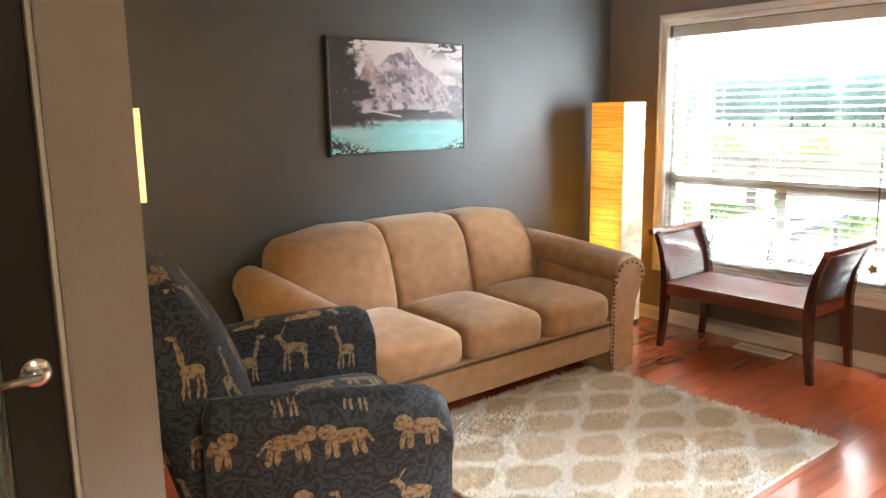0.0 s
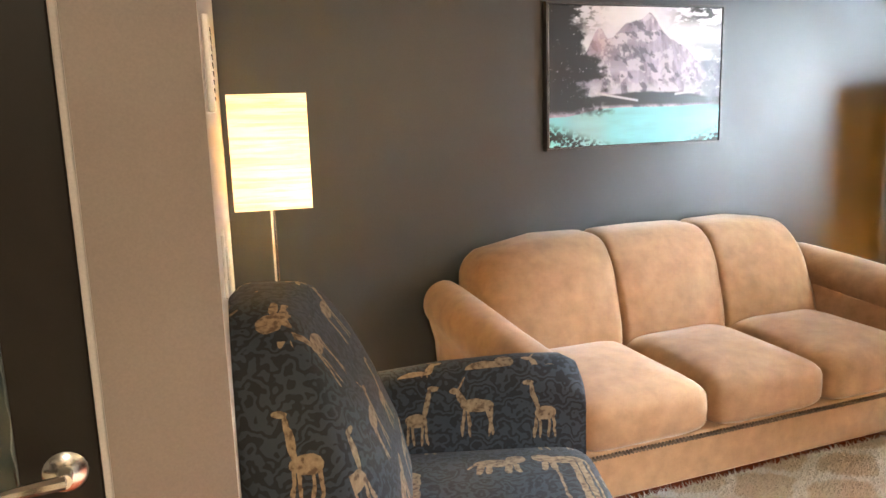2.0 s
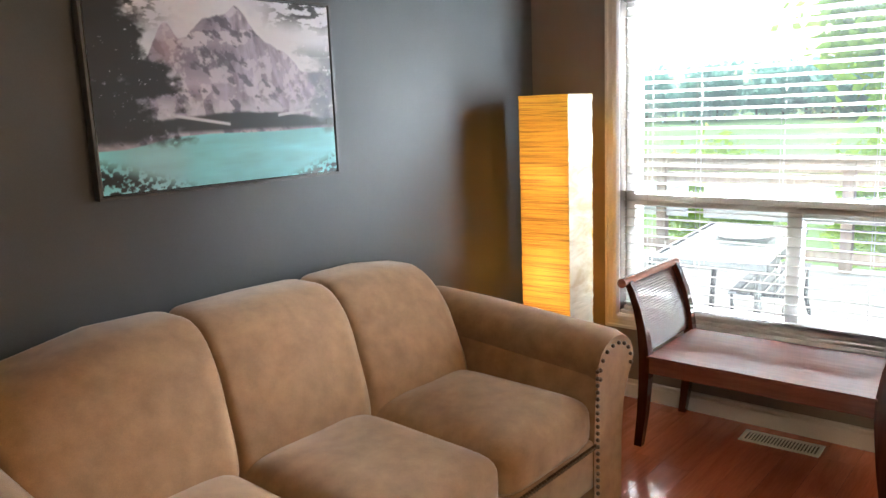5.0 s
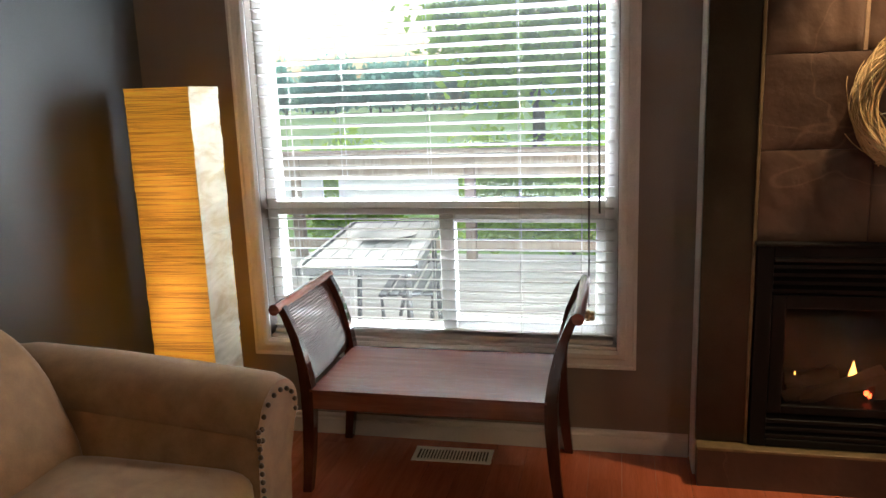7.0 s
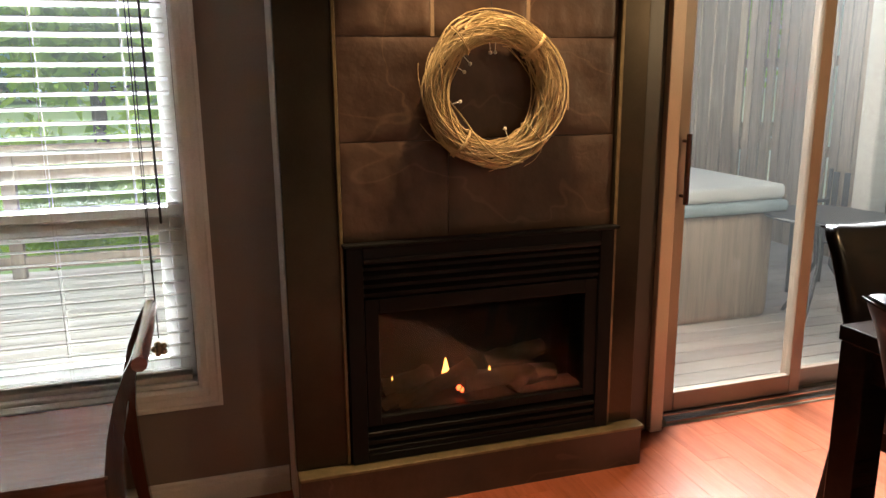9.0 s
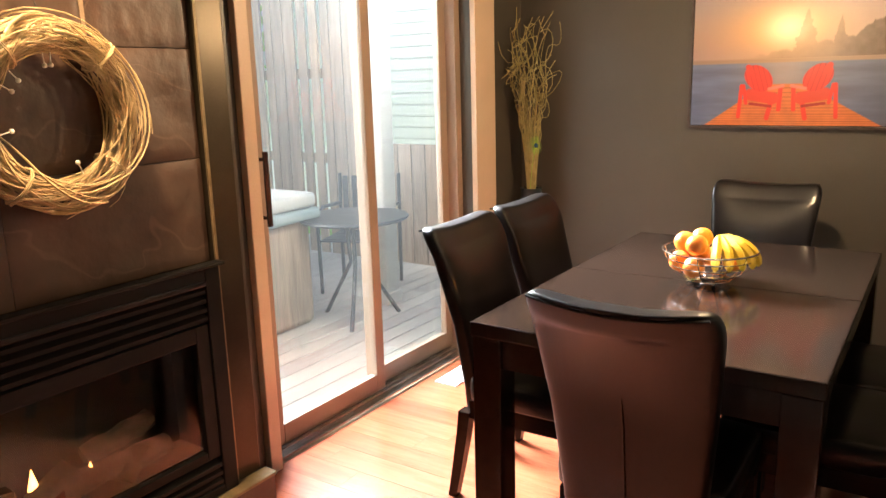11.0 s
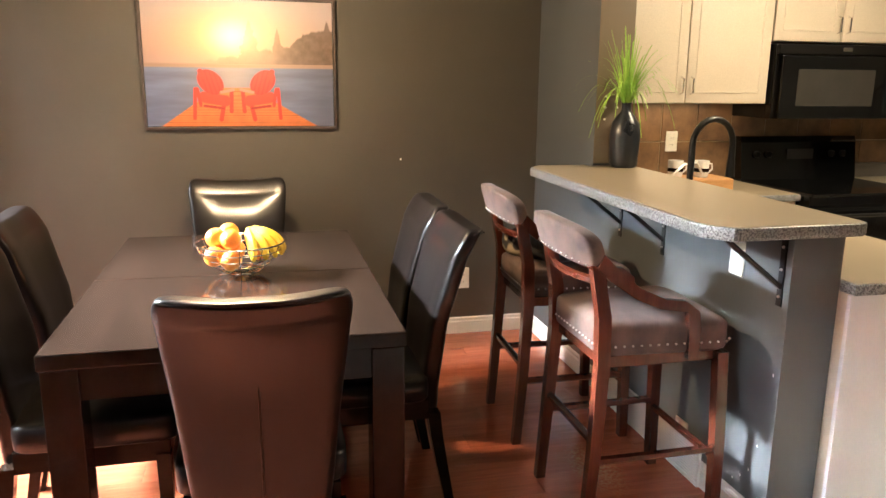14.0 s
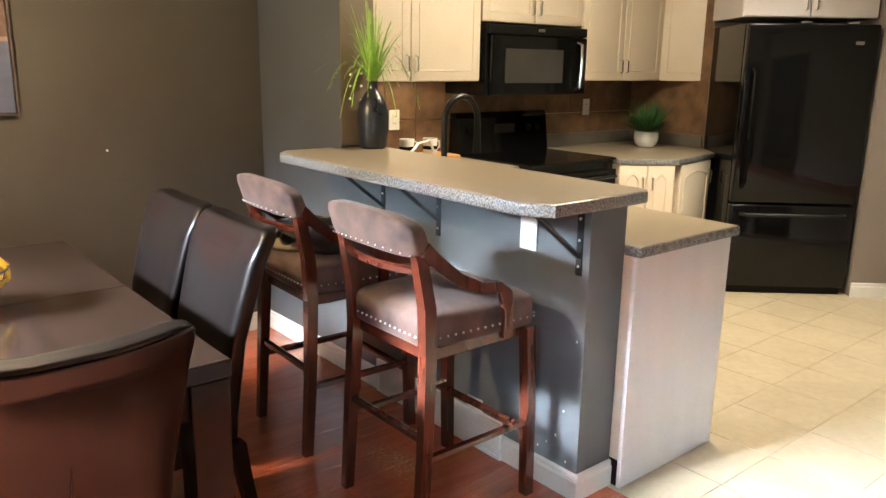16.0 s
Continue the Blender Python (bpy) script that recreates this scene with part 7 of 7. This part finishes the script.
# grey-beige instead of cabinet cream carries the shadow up here
g = thing("fridge_cabinet", pose(fx, fy, 0, 0, 0, fa), "cabinet over the refrigerator, toned grey-beige for its shadow", "cabinet")
part("body", boxed(-0.41, 0.41, 0.12, 0.70, 1.74, 2.2, 0.003), "pale_paint", g)
for s in (-1, 1):
    d = part("door", boxed(0.003 if s > 0 else -0.408, 0.408 if s > 0 else -0.003, 0.10, 0.118, 1.745, 2.195, 0.003), "pale_paint", g)
    part("handle", tube(bmesh.new(), [(s * 0.03, 0.10, 1.78), (s * 0.03, 0.076, 1.79), (s * 0.03, 0.076, 1.86), (s * 0.03, 0.10, 1.87)], 0.005, 6), "chrome", d)

# faucet, cups on a board, plants
fc = thing("faucet", Matrix.Translation((1.12, -1.08, KZ)), "dark gooseneck kitchen faucet", "faucet")
pts = [(0.16, 0.05, 0.0), (0.16, 0.05, 0.30)]
for k in range(11):
    a = math.pi * k / 10
    pts.append((0.16 - 0.105 + 0.105 * math.cos(a), 0.05 - 0.02 * k / 10, 0.31 + 0.115 * math.sin(a)))
pts.append((-0.05, 0.03, 0.22))
part("spout", tube(bmesh.new(), pts, [0.014] * (len(pts) - 1) + [0.016], 10), "black_metal", fc, "", True)
part("base", lathe(bmesh.new(), [(0.03, 0.0), (0.03, 0.02), (0.02, 0.05)], 16, 0.16, 0.05), "black_metal", fc, "", True)
part("lever", tube(bmesh.new(), [(0.16, 0.07, 0.09), (0.17, 0.13, 0.12)], 0.008, 6), "black_metal", fc, "", True)
part("spray_head", tube(bmesh.new(), [(-0.05, 0.03, 0.24), (-0.05, 0.03, 0.17)], [0.017, 0.02], 10), "black_metal", fc, "", True)
tagged(mesh_object("cutting_board", boxed(0.60, 0.96, -1.92, -1.70, KZ + 0.001, KZ + 0.068, 0.008), "butcher"), "small butcher-block board on the sink worktop", "cutting board")
for x, y in ((0.745, -1.80), (0.885, -1.83)):
    cup = thing("mug", Matrix.Translation((x, y, KZ + 0.069)), "white stoneware mug with a dark band on the board", "mug", "mugs")
    part("cup", lathe(bmesh.new(), [(0.035, 0.0), (0.04, 0.01), (0.042, 0.09), (0.038, 0.09), (0.036, 0.012), (0.001, 0.010)], 22), "ceramic", cup, "", True)
    part("band", lathe(bmesh.new(), [(0.0423, 0.03), (0.0427, 0.05)], 22, cap=False), "espresso", cup, "dark glaze band")
    part("handle", tube(bmesh.new(), [(-0.042, 0, 0.075), (-0.065, 0, 0.07), (-0.068, 0, 0.04), (-0.042, 0, 0.02)], 0.005, 6), "ceramic", cup, "", True)
tagged(mesh_object("charger_cord", tube(bmesh.new(), [(0.80, -1.70, KZ + 0.10), (0.86, -1.66, KZ + 0.165), (0.95, -1.64, KZ + 0.155), (1.03, -1.63, KZ + 0.09), (1.08, -1.62, KZ + 0.008)], 0.007, 6), "ceramic", None, "", True), "short thick white cord over the worktop", "cable")
tagged(mesh_object("toaster", box(bmesh.new(), 1.20, 1.385, -1.95, -1.70, KZ + 0.001, KZ + 0.28, 0.03, 3), "black_gloss", None, "", True), "black countertop appliance in the corner", "appliance")

gv = thing("bar_vase", Matrix.Translation((1.46, -1.315, BT + 0.001)), "black bottle vase with long green artificial grass", "vase")
part("body", lathe(bmesh.new(), [(0.055, 0.0), (0.064, 0.01), (0.068, 0.08), (0.070, 0.15), (0.062, 0.20), (0.040, 0.235), (0.024, 0.255), (0.021, 0.285), (0.025, 0.295), (0.018, 0.295), (0.017, 0.24), (0.001, 0.2)], 28), "vase_black", gv, "", True)
rnd = random.Random(31)
bm = bmesh.new()
for k in range(130):
    a = rnd.uniform(0, math.tau)
    ln, sp = rnd.uniform(0.16, 0.36), 0.25 * rnd.random() ** 0.8
    droop = rnd.uniform(0.0, 0.44) * (sp / 0.22) ** 1.5
    base = Vector((0.012 * math.cos(a), 0.012 * math.sin(a), 0.28))
    prev = []
    d = Vector((math.cos(a), math.sin(a), 0))
    s = Vector((-d.y, d.x, 0)) * 0.0042
    for i in range(9):
        t = i / 8
        c = base + d * sp * t ** 1.2 + Vector((0, 0, ln * t - (droop + 0.1 * sp) * t ** 3))
        w = s * (1 - t * 0.65)
        prev.append((bm.verts.new(c - w), bm.verts.new(c + w)))
    for q0, q1 in zip(prev, prev[1:]):
        bm.faces.new((q0[0], q0[1], q1[1], q1[0]))
gr = part("grass", bm, "grass_blade", gv, "long thin green blades")
gr["kind"] = "stuff"
for k, (dx, dy, z0) in enumerate(((0.012, -0.072, 0.21), (0.012, -0.072, 0.27), (0.012, -0.072, 0.325), (0.072, -0.070, 0.215), (0.072, -0.070, 0.27), (0.070, -0.070, 0.32))):
    part("bead", blob(bmesh.new(), (dx, dy, z0), 0.006), "bead", gv, "white bead", True)

pp = thing("potted_plant", Matrix.Translation((-1.25, -1.80, KZ + 0.001)), "small green plant in a white ribbed pot", "plant")
part("pot", lathe(bmesh.new(), [(0.055, 0.0), (0.075, 0.02), (0.088, 0.06), (0.085, 0.105), (0.078, 0.112), (0.07, 0.105), (0.001, 0.10)], 28), "ceramic", pp, "", True)
rnd = random.Random(7)
bm = bmesh.new()
for k in range(360):
    a, el = rnd.uniform(0, math.tau), rnd.uniform(0.25, 1.5)
    ln = rnd.uniform(0.12, 0.27)
    d = Vector((math.cos(a) * math.cos(el), math.sin(a) * math.cos(el), math.sin(el)))
    s = d.cross(Vector((0, 0, 1))).normalized() * 0.007
    b = Vector((0.03 * math.cos(a), 0.03 * math.sin(a), 0.10))
    q = [b, b + d * ln * 0.5 + s, b + d * ln + Vector((0, 0, -0.02)), b + d * ln * 0.5 - s]
    bm.faces.new([bm.verts.new(x) for x in q])
fo = part("foliage", bm, "fern", pp, "dense dark green leaves")
fo["kind"] = "stuff"

# ---- warm lamps of the place, and one added fill ----
lamp("pendant_glow", "POINT", Matrix.Translation((3.19, -1.0, 1.78)), 27, WARM, 0.04)
lamp("kitchen_ceiling_lamp", "AREA", look((0.45, -0.65, TOP - 0.03), (0.45, -0.65, 0)), 14.5, (1.0, 0.78, 0.50), 0.5, 0.5)
# unseen fill, added to brighten the refrigerator and the tiles near it
lamp("kitchen_entry_lamp", "AREA", look((-0.7, -0.3, TOP - 0.03), (-0.7, -0.35, 0)), 5.2, (1.0, 0.84, 0.60), 0.4, 0.4, 110)
lamp("hearth_spot", "SPOT", look((4.23, 0.72, TOP - 0.04), (4.43, 0.72, 1.72)), 92, WARM, 0.04, None, 68)
lamp("under_cabinet_light", "AREA", look((0.8, -2.0, UZ - 0.01), (0.8, -2.02, 0)), 0.6, (1.0, 0.74, 0.42), 0.7, 0.06)
lamp("fire_glow", "POINT", Matrix.Translation((FX + 0.06, 0.80, 0.42)), 0.04, (1.0, 0.45, 0.15), 0.03)

# ---- return-air grille at the foot of the low wall ----
grille = thing("return_air_grille", Matrix.Translation((PX1 + 0.0175, -0.69, 0.0)), "white metal return-air grille at the foot of the low wall", "vent")
GL, GH = 0.40, 0.155
bm = bmesh.new()
box(bm, 0, 0.012, -GL, GL, 0.003, 0.018, 0.002)
box(bm, 0, 0.012, -GL, GL, GH - 0.014, GH, 0.002)
box(bm, 0, 0.012, -GL, -GL + 0.016, 0.018, GH - 0.014, 0.002)
box(bm, 0, 0.012, GL - 0.016, GL, 0.018, GH - 0.014, 0.002)
part("frame", bm, "white_trim", grille)
part("backing", boxed(0.0, 0.003, -GL + 0.016, GL - 0.016, 0.018, GH - 0.014), "white_trim", grille)
gs = None
for k in range(11):
    if gs is None:
        o = part("slat", boxed(0.003, 0.009, -GL + 0.016, GL - 0.016, 0.0, 0.0075), "white_trim", grille)
        gs = o.data
    else:
        o = new("slat", gs)
        o.parent = grille
    o.location = (0, 0, 0.021 + 0.0109 * k)

# ---- outdoors ----
DK = -0.14
structure("ground", boxed(-400, 400, -400, 400, -0.9, -0.6), "lawn", "mown green lawn reaching to the horizon", "ground")
deck = structure("deck", boxed(4.80, 9.0, -4.2, 6.0, -0.6, DK - 0.026), "fence", "weathered grey wooden deck behind the house", "deck")
bm_mesh = None
k = 0
x = 4.82
while x < 8.98:
    if bm_mesh is None:
        o = part("board", boxed(0, 0.136, -4.2, 6.0, 0, 0.026, 0.004), "deck", deck)
        bm_mesh = o.data
    else:
        o = new("board", bm_mesh)
        o.parent = deck
    o.location = (x, 0, DK - 0.026)
    x += 0.142

# deck railing: boarded panels between posts
rail = thing("deck_railing", Matrix(), "weathered wooden deck railing with a wide top board", "railing")
RXX = 8.85
for y in (-4.1, -2.3, -0.5, 1.3, 3.1, 4.9, 5.95):
    part("post", boxed(RXX - 0.05, RXX + 0.05, y - 0.05, y + 0.05, DK, 0.90, 0.004), "fence", rail)
part("top_rail", boxed(RXX - 0.08, RXX + 0.08, -4.2, 6.0, 0.90, 0.94, 0.005), "fence", rail)
for k in range(2):
    part("upper_board", boxed(RXX - 0.02, RXX + 0.02, -4.2, 6.0, 0.665 + k * 0.118, 0.775 + k * 0.118, 0.003), "fence", rail)
# added white panels stand in for sunlit ground glaring below the rail
for y0, y1 in ((-4.0, 1.25), (3.22, 4.45), (4.62, 5.9)):
    part("white_panel", boxed(RXX - 0.012, RXX + 0.012, y0, y1, 0.30, 0.655, 0.003), "siding", rail, "white panel standing in for glaring sunlit ground")
part("lower_board", boxed(RXX - 0.02, RXX + 0.02, -4.2, 6.0, -0.06, 0.04, 0.003), "fence", rail)
post = thing("porch_post", Matrix.Translation((6.25, 3.95, DK)), "pale painted square porch post", "post")
part("shaft", boxed(-0.06, 0.06, -0.06, 0.06, 0, 3.0, 0.006), "siding", post)
part("foot", boxed(-0.08, 0.08, -0.08, 0.08, 0, 0.12, 0.006), "siding", post)

# patio table and chairs behind the window
pt = thing("patio_table", pose(6.14, 3.17, DK, 0, 0, 97), "rectangular dark metal patio table with a slatted top", "patio table")
PTX, PTY = 0.32, 0.70
for k in range(6):
    part("slat", boxed(-PTX + 0.01 + k * 0.102, -PTX + 0.108 + k * 0.102, -PTY, PTY, 0.70, 0.715, 0.003), "table_slat", pt)
bm = bmesh.new()
box(bm, -PTX - 0.01, PTX + 0.01, -PTY - 0.03, -PTY, 0.67, 0.72, 0.003)
box(bm, -PTX - 0.01, PTX + 0.01, PTY, PTY + 0.03, 0.67, 0.72, 0.003)
box(bm, -PTX - 0.02, -PTX + 0.005, -PTY, PTY, 0.67, 0.72, 0.003)
box(bm, PTX - 0.005, PTX + 0.02, -PTY, PTY, 0.67, 0.72, 0.003)
part("rim", bm, "patio_metal", pt)
for x in (-PTX + 0.05, PTX - 0.05):
    for y in (-PTY + 0.08, PTY - 0.08):
        part("leg", tube(bmesh.new(), [(x, y, 0.69), (x * 1.02, y, 0.4), (x * 1.12, y * 1.04, 0.0)], 0.018, 8), "patio_metal", pt, "", True)
pb = thing("patio_bench", pose(6.45, 3.02, DK, 0, 0, 7), "dark metal slatted bench beside the patio table", "bench")
for k in range(5):
    part("slat", boxed(-0.55, 0.55, -0.17 + k * 0.07, -0.12 + k * 0.07, 0.42, 0.435, 0.003), "patio_metal", pb)
for x in (-0.45, 0.45):
    part("leg", tube(bmesh.new(), [(x, -0.20, 0.0), (x, -0.15, 0.22), (x, -0.16, 0.41), (x, 0.16, 0.41), (x, 0.15, 0.22), (x, 0.20, 0.0)], 0.015, 8), "patio_metal", pb, "", True)
dish = tagged(mesh_object("tray", lathe(bmesh.new(), [(0.05, 0.0), (0.16, 0.012), (0.20, 0.035), (0.19, 0.035), (0.15, 0.018), (0.001, 0.012)], 28), "patio_metal", None, "", True), "round dark tray on the patio table", "tray")
dish.matrix_basis = Matrix.Translation((6.2, 3.13, DK + 0.721))


def patio_chair(m):
    g = thing("patio_chair", m, "dark metal slatted patio chair", "chair", "patio chairs")
    for k in range(8):
        part("seat_slat", boxed(-0.24, 0.24, -0.22 + k * 0.058, -0.22 + k * 0.058 + 0.045, 0.41, 0.422), "patio_metal", g)
    for k in range(6):
        part("back_slat", boxed(-0.22 + k * 0.08, -0.22 + k * 0.08 + 0.04, -0.26, -0.245, 0.45, 0.86), "patio_metal", g)
    for s in (-1, 1):
        part("side_frame", tube(bmesh.new(), [(s * 0.25, -0.24, 0.0), (s * 0.25, -0.25, 0.42), (s * 0.25, -0.27, 0.88)], 0.014, 8), "patio_metal", g, "", True)
        part("arm", tube(bmesh.new(), [(s * 0.25, -0.25, 0.64), (s * 0.26, 0.1, 0.66), (s * 0.26, 0.22, 0.6), (s * 0.25, 0.23, 0.0)], 0.014, 8), "patio_metal", g, "", True)
    return g


pc = patio_chair(pose(5.3, 3.75, DK, 0, 0, -70))

# tall privacy fence, hot tub, bistro set behind the patio door
fence = thing("privacy_fence", Matrix(), "tall weathered cedar privacy fence with gaps near its top", "fence")
fb = None
rnd = random.Random(2)
x = 5.0
while x < 9.2:
    if fb is None:
        o = part("board", boxed(0, 0.132, -0.012, 0.012, DK, 0.92), "fence", fence)
        low_board = o.data
        fb = boards_tall = part("board", boxed(0, 0.132, -0.012, 0.012, DK, 2.5), "fence", fence).data
        board_slim = part("board", boxed(0, 0.095, -0.012, 0.012, DK, 2.45), "fence", fence).data
        fence.children[1].location = (6.85, -3.6, 0)
        fence.children[2].location = (9.2, -3.6, 0)
    else:
        o = new("board", low_board if x < 6.8 else board_slim if rnd.random() < 0.35 else boards_tall)
        o.parent = fence
    o.location = (x, -3.6, 0)
    x += 0.142 + 0.004 * rnd.random()
for z, x0 in ((0.1, 5.0), (0.72, 5.0), (1.5, 6.85), (2.2, 6.85)):
    part("rail", boxed(x0, 9.2, -3.65, -3.615, z, z + 0.09), "fence", fence)
y = -3.5
while y < -0.9:
    o = new("board", fb)
    o.parent = fence
    o.matrix_basis = pose(8.6, y, 0.35, 0, 0, 90)
    y += 0.150
tub = thing("hot_tub", pose(7.0, -0.95, DK), "covered hot tub with grey-blue side panels", "hot tub")
part("shell", boxed(-0.95, 0.95, -0.95, 0.95, 0.0, 0.72, 0.06, 3), "fence", tub, "wood-slat side", True)
part("lip", boxed(-1.0, 1.0, -1.0, 1.0, 0.72, 0.80, 0.03, 3), "tub", tub, "blue-grey rim", True)
part("cover", boxed(-0.98, 0.98, -0.98, 0.98, 0.801, 0.90, 0.03, 3), "tub_cover", tub, "pale padded cover", True)
bt = thing("bistro_table", pose(5.85, -2.1, DK), "small dark metal bistro table", "patio table")
part("top", lathe(bmesh.new(), [(0.36, 0.70), (0.37, 0.712), (0.36, 0.722), (0.001, 0.722)], 32), "patio_metal", bt, "", True)
for k in range(3):
    a = k * math.tau / 3
    part("leg", tube(bmesh.new(), [(0.08 * math.cos(a), 0.08 * math.sin(a), 0.70), (0.05 * math.cos(a), 0.05 * math.sin(a), 0.4), (0.30 * math.cos(a), 0.30 * math.sin(a), 0.0)], 0.014, 8), "patio_metal", bt, "", True)
copy_thing(pc, pose(6.35, -2.75, DK, 0, 0, 20))
pp2 = thing("porch_post", Matrix.Translation((5.92, -2.50, DK)), "weathered round-edged wooden porch post", "post")
part("shaft", boxed(-0.075, 0.075, -0.075, 0.075, 0, 3.0, 0.02, 3), "deck", pp2, "", True)
part("foot", boxed(-0.085, 0.085, -0.085, 0.085, 0, 0.10, 0.01), "deck", pp2)

# neighbour's house seen past the fence
house = thing("neighbour_house", pose(10.5, -8.5, -0.6), "pale clapboard neighbouring house", "house")
part("wall", boxed(-3, 6, -3, 1.8, 0, 5.2), "siding", house)
for k in range(34):
    part("clapboard", boxed(-3.03, -3.0, -3, 1.82, 0.1 + k * 0.15, 0.235 + k * 0.15), "siding", house)
    part("clapboard", boxed(-3.03, 6.0, 1.805, 1.835, 0.1 + k * 0.15, 0.232 + k * 0.15), "siding", house)
part("roof", prism(bmesh.new(), [(-3.5, 5.2), (2.3, 5.2), (-0.6, 7.2)], -3.4, 6.4, "x"), "patio_metal", house)


def tree(name, m, h, crown, leaves, seed, label, mat="leaf", size=0.11, trunk=0.12):
    """Tapered trunk, limbs, and a crown of many small leaves in uneven clumps."""
    g = thing(name, m, label, "tree")
    rnd = random.Random(seed)
    bm = bmesh.new()
    tube(bm, [(0, 0, 0), (0.05, 0.02, h * 0.3), (-0.04, 0.05, h * 0.62), (0.05, 0, h * 0.9)], [trunk, trunk * 0.8, trunk * 0.5, trunk * 0.15], 8)
    tips = []
    for k in range(16):
        a, z = rnd.uniform(0, math.tau), h * rnd.uniform(0.28, 0.85)
        r = crown * rnd.uniform(0.45, 0.95)
        tip = Vector((r * math.cos(a), r * math.sin(a), z + rnd.uniform(0.1, 0.5) * crown))
        tube(bm, [(0, 0, z), tip * 0.5 + Vector((0, 0, z * 0.5)), tip], [trunk * 0.35, trunk * 0.22, trunk * 0.06], 5)
        tips.append(tip)
    tips.append(Vector((0, 0, h)))
    part("trunk", bm, "bark", g, "", True)
    rg2 = np.random.default_rng(seed)
    c = np.array([tuple(t) for t in tips])[rg2.integers(0, len(tips), leaves)] * rg2.uniform(0.6, 1.05, (leaves, 1)) + np.array([0, 0, h * 0.12])
    c = c + rg2.normal(0, crown * 0.20, (leaves, 3))
    d1, d2 = rg2.normal(0, 1, (leaves, 3)), rg2.normal(0, 1, (leaves, 3))
    d1 /= np.linalg.norm(d1, axis=1, keepdims=True)
    d2 -= d1 * (d1 * d2).sum(1, keepdims=True)
    d2 /= np.linalg.norm(d2, axis=1, keepdims=True)
    s = size * rg2.uniform(0.6, 1.3, (leaves, 1))
    vs = np.stack([c - d1 * s, c + d2 * s * 0.45, c + d1 * s, c - d2 * s * 0.45], 1).reshape(-1, 3)
    me = bpy.data.meshes.new("crown")
    me.from_pydata(vs.tolist(), [], np.arange(4 * leaves).reshape(-1, 4).tolist())
    me.materials.append(M[mat])
    o = new("crown", me)
    o.parent = g
    o["kind"] = "stuff"
    return g


tree("maple_tree", Matrix.Translation((13.6, 2.9, -0.6)), 6.0, 1.75, 16000, 5, "bright green leafy garden tree beyond the railing", "leaf", 0.15)
tree("birch_tree", Matrix.Translation((12.2, -5.6, -0.6)), 6.0, 1.8, 8000, 9, "green leafy tree beyond the fence", "leaf", 0.12)
t0 = tree("far_tree", Matrix.Translation((78, 20, -0.6)), 3.9, 2.3, 2500, 15, "tree of the distant wood edge, paled blue-green for haze", "leaf_hazed", 0.36, 0.14)
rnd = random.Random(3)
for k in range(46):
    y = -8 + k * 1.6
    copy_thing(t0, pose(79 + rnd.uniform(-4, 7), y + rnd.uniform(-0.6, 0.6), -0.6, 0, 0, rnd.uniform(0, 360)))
# flowering shrubs by the railing
t1 = tree("shrub", Matrix.Translation((10.6, 2.2, -0.75)), 1.45, 0.6, 3500, 21, "yellow-green shrub beyond the railing", "leaf", 0.07, 0.03)
for x, y in ((10.8, 3.2), (10.5, 5.0), (11.0, 6.8)):
    copy_thing(t1, pose(x, y, -0.75, 0, 0, 40 * y))

# ---- floor pieces, last ----
plank = None
rnd = random.Random(6)
row = 0
y = DINE_Y
PW, PL = 0.128, 1.25
while y < SOFA_Y:
    x = 1.42 - rnd.uniform(0, PL)
    while x < WALL_X:
        a, b = max(x, 1.42), min(x + PL, WALL_X)
        if b - a > 0.02:
            full = b - a > PL - 0.001 and y + PW <= SOFA_Y
            if full and plank:
                o = new("plank", plank)
                o.parent = floor
            else:
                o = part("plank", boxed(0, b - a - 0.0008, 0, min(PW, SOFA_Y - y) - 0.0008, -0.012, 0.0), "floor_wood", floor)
                if full:
                    plank = o.data
            o.location = (a, y, 0)
        x += PL
    y += PW
y = 1.30
while y < SOFA_Y:
    o = part("plank", boxed(-3.2, 1.4195, 0, min(PW, SOFA_Y - y) - 0.0008, -0.012, 0.0), "floor_wood", hall)
    o.location = (0, y, 0)
    y += PW
T = 0.33
tile_me = None
y = 1.30 - T
while y > DINE_Y - T:
    x = 1.42 - T
    while x > -3.2:
        if tile_me is None:
            o = part("tile", boxed(0.0018, T - 0.0018, 0.0018, T - 0.0018, -0.010, 0.0, 0.0008), "tile", kitchen_floor)
            tile_me = o.data
        else:
            o = new("tile", tile_me)
            o.parent = kitchen_floor
        o.location = (x, y, 0)
        x -= T
    y -= T
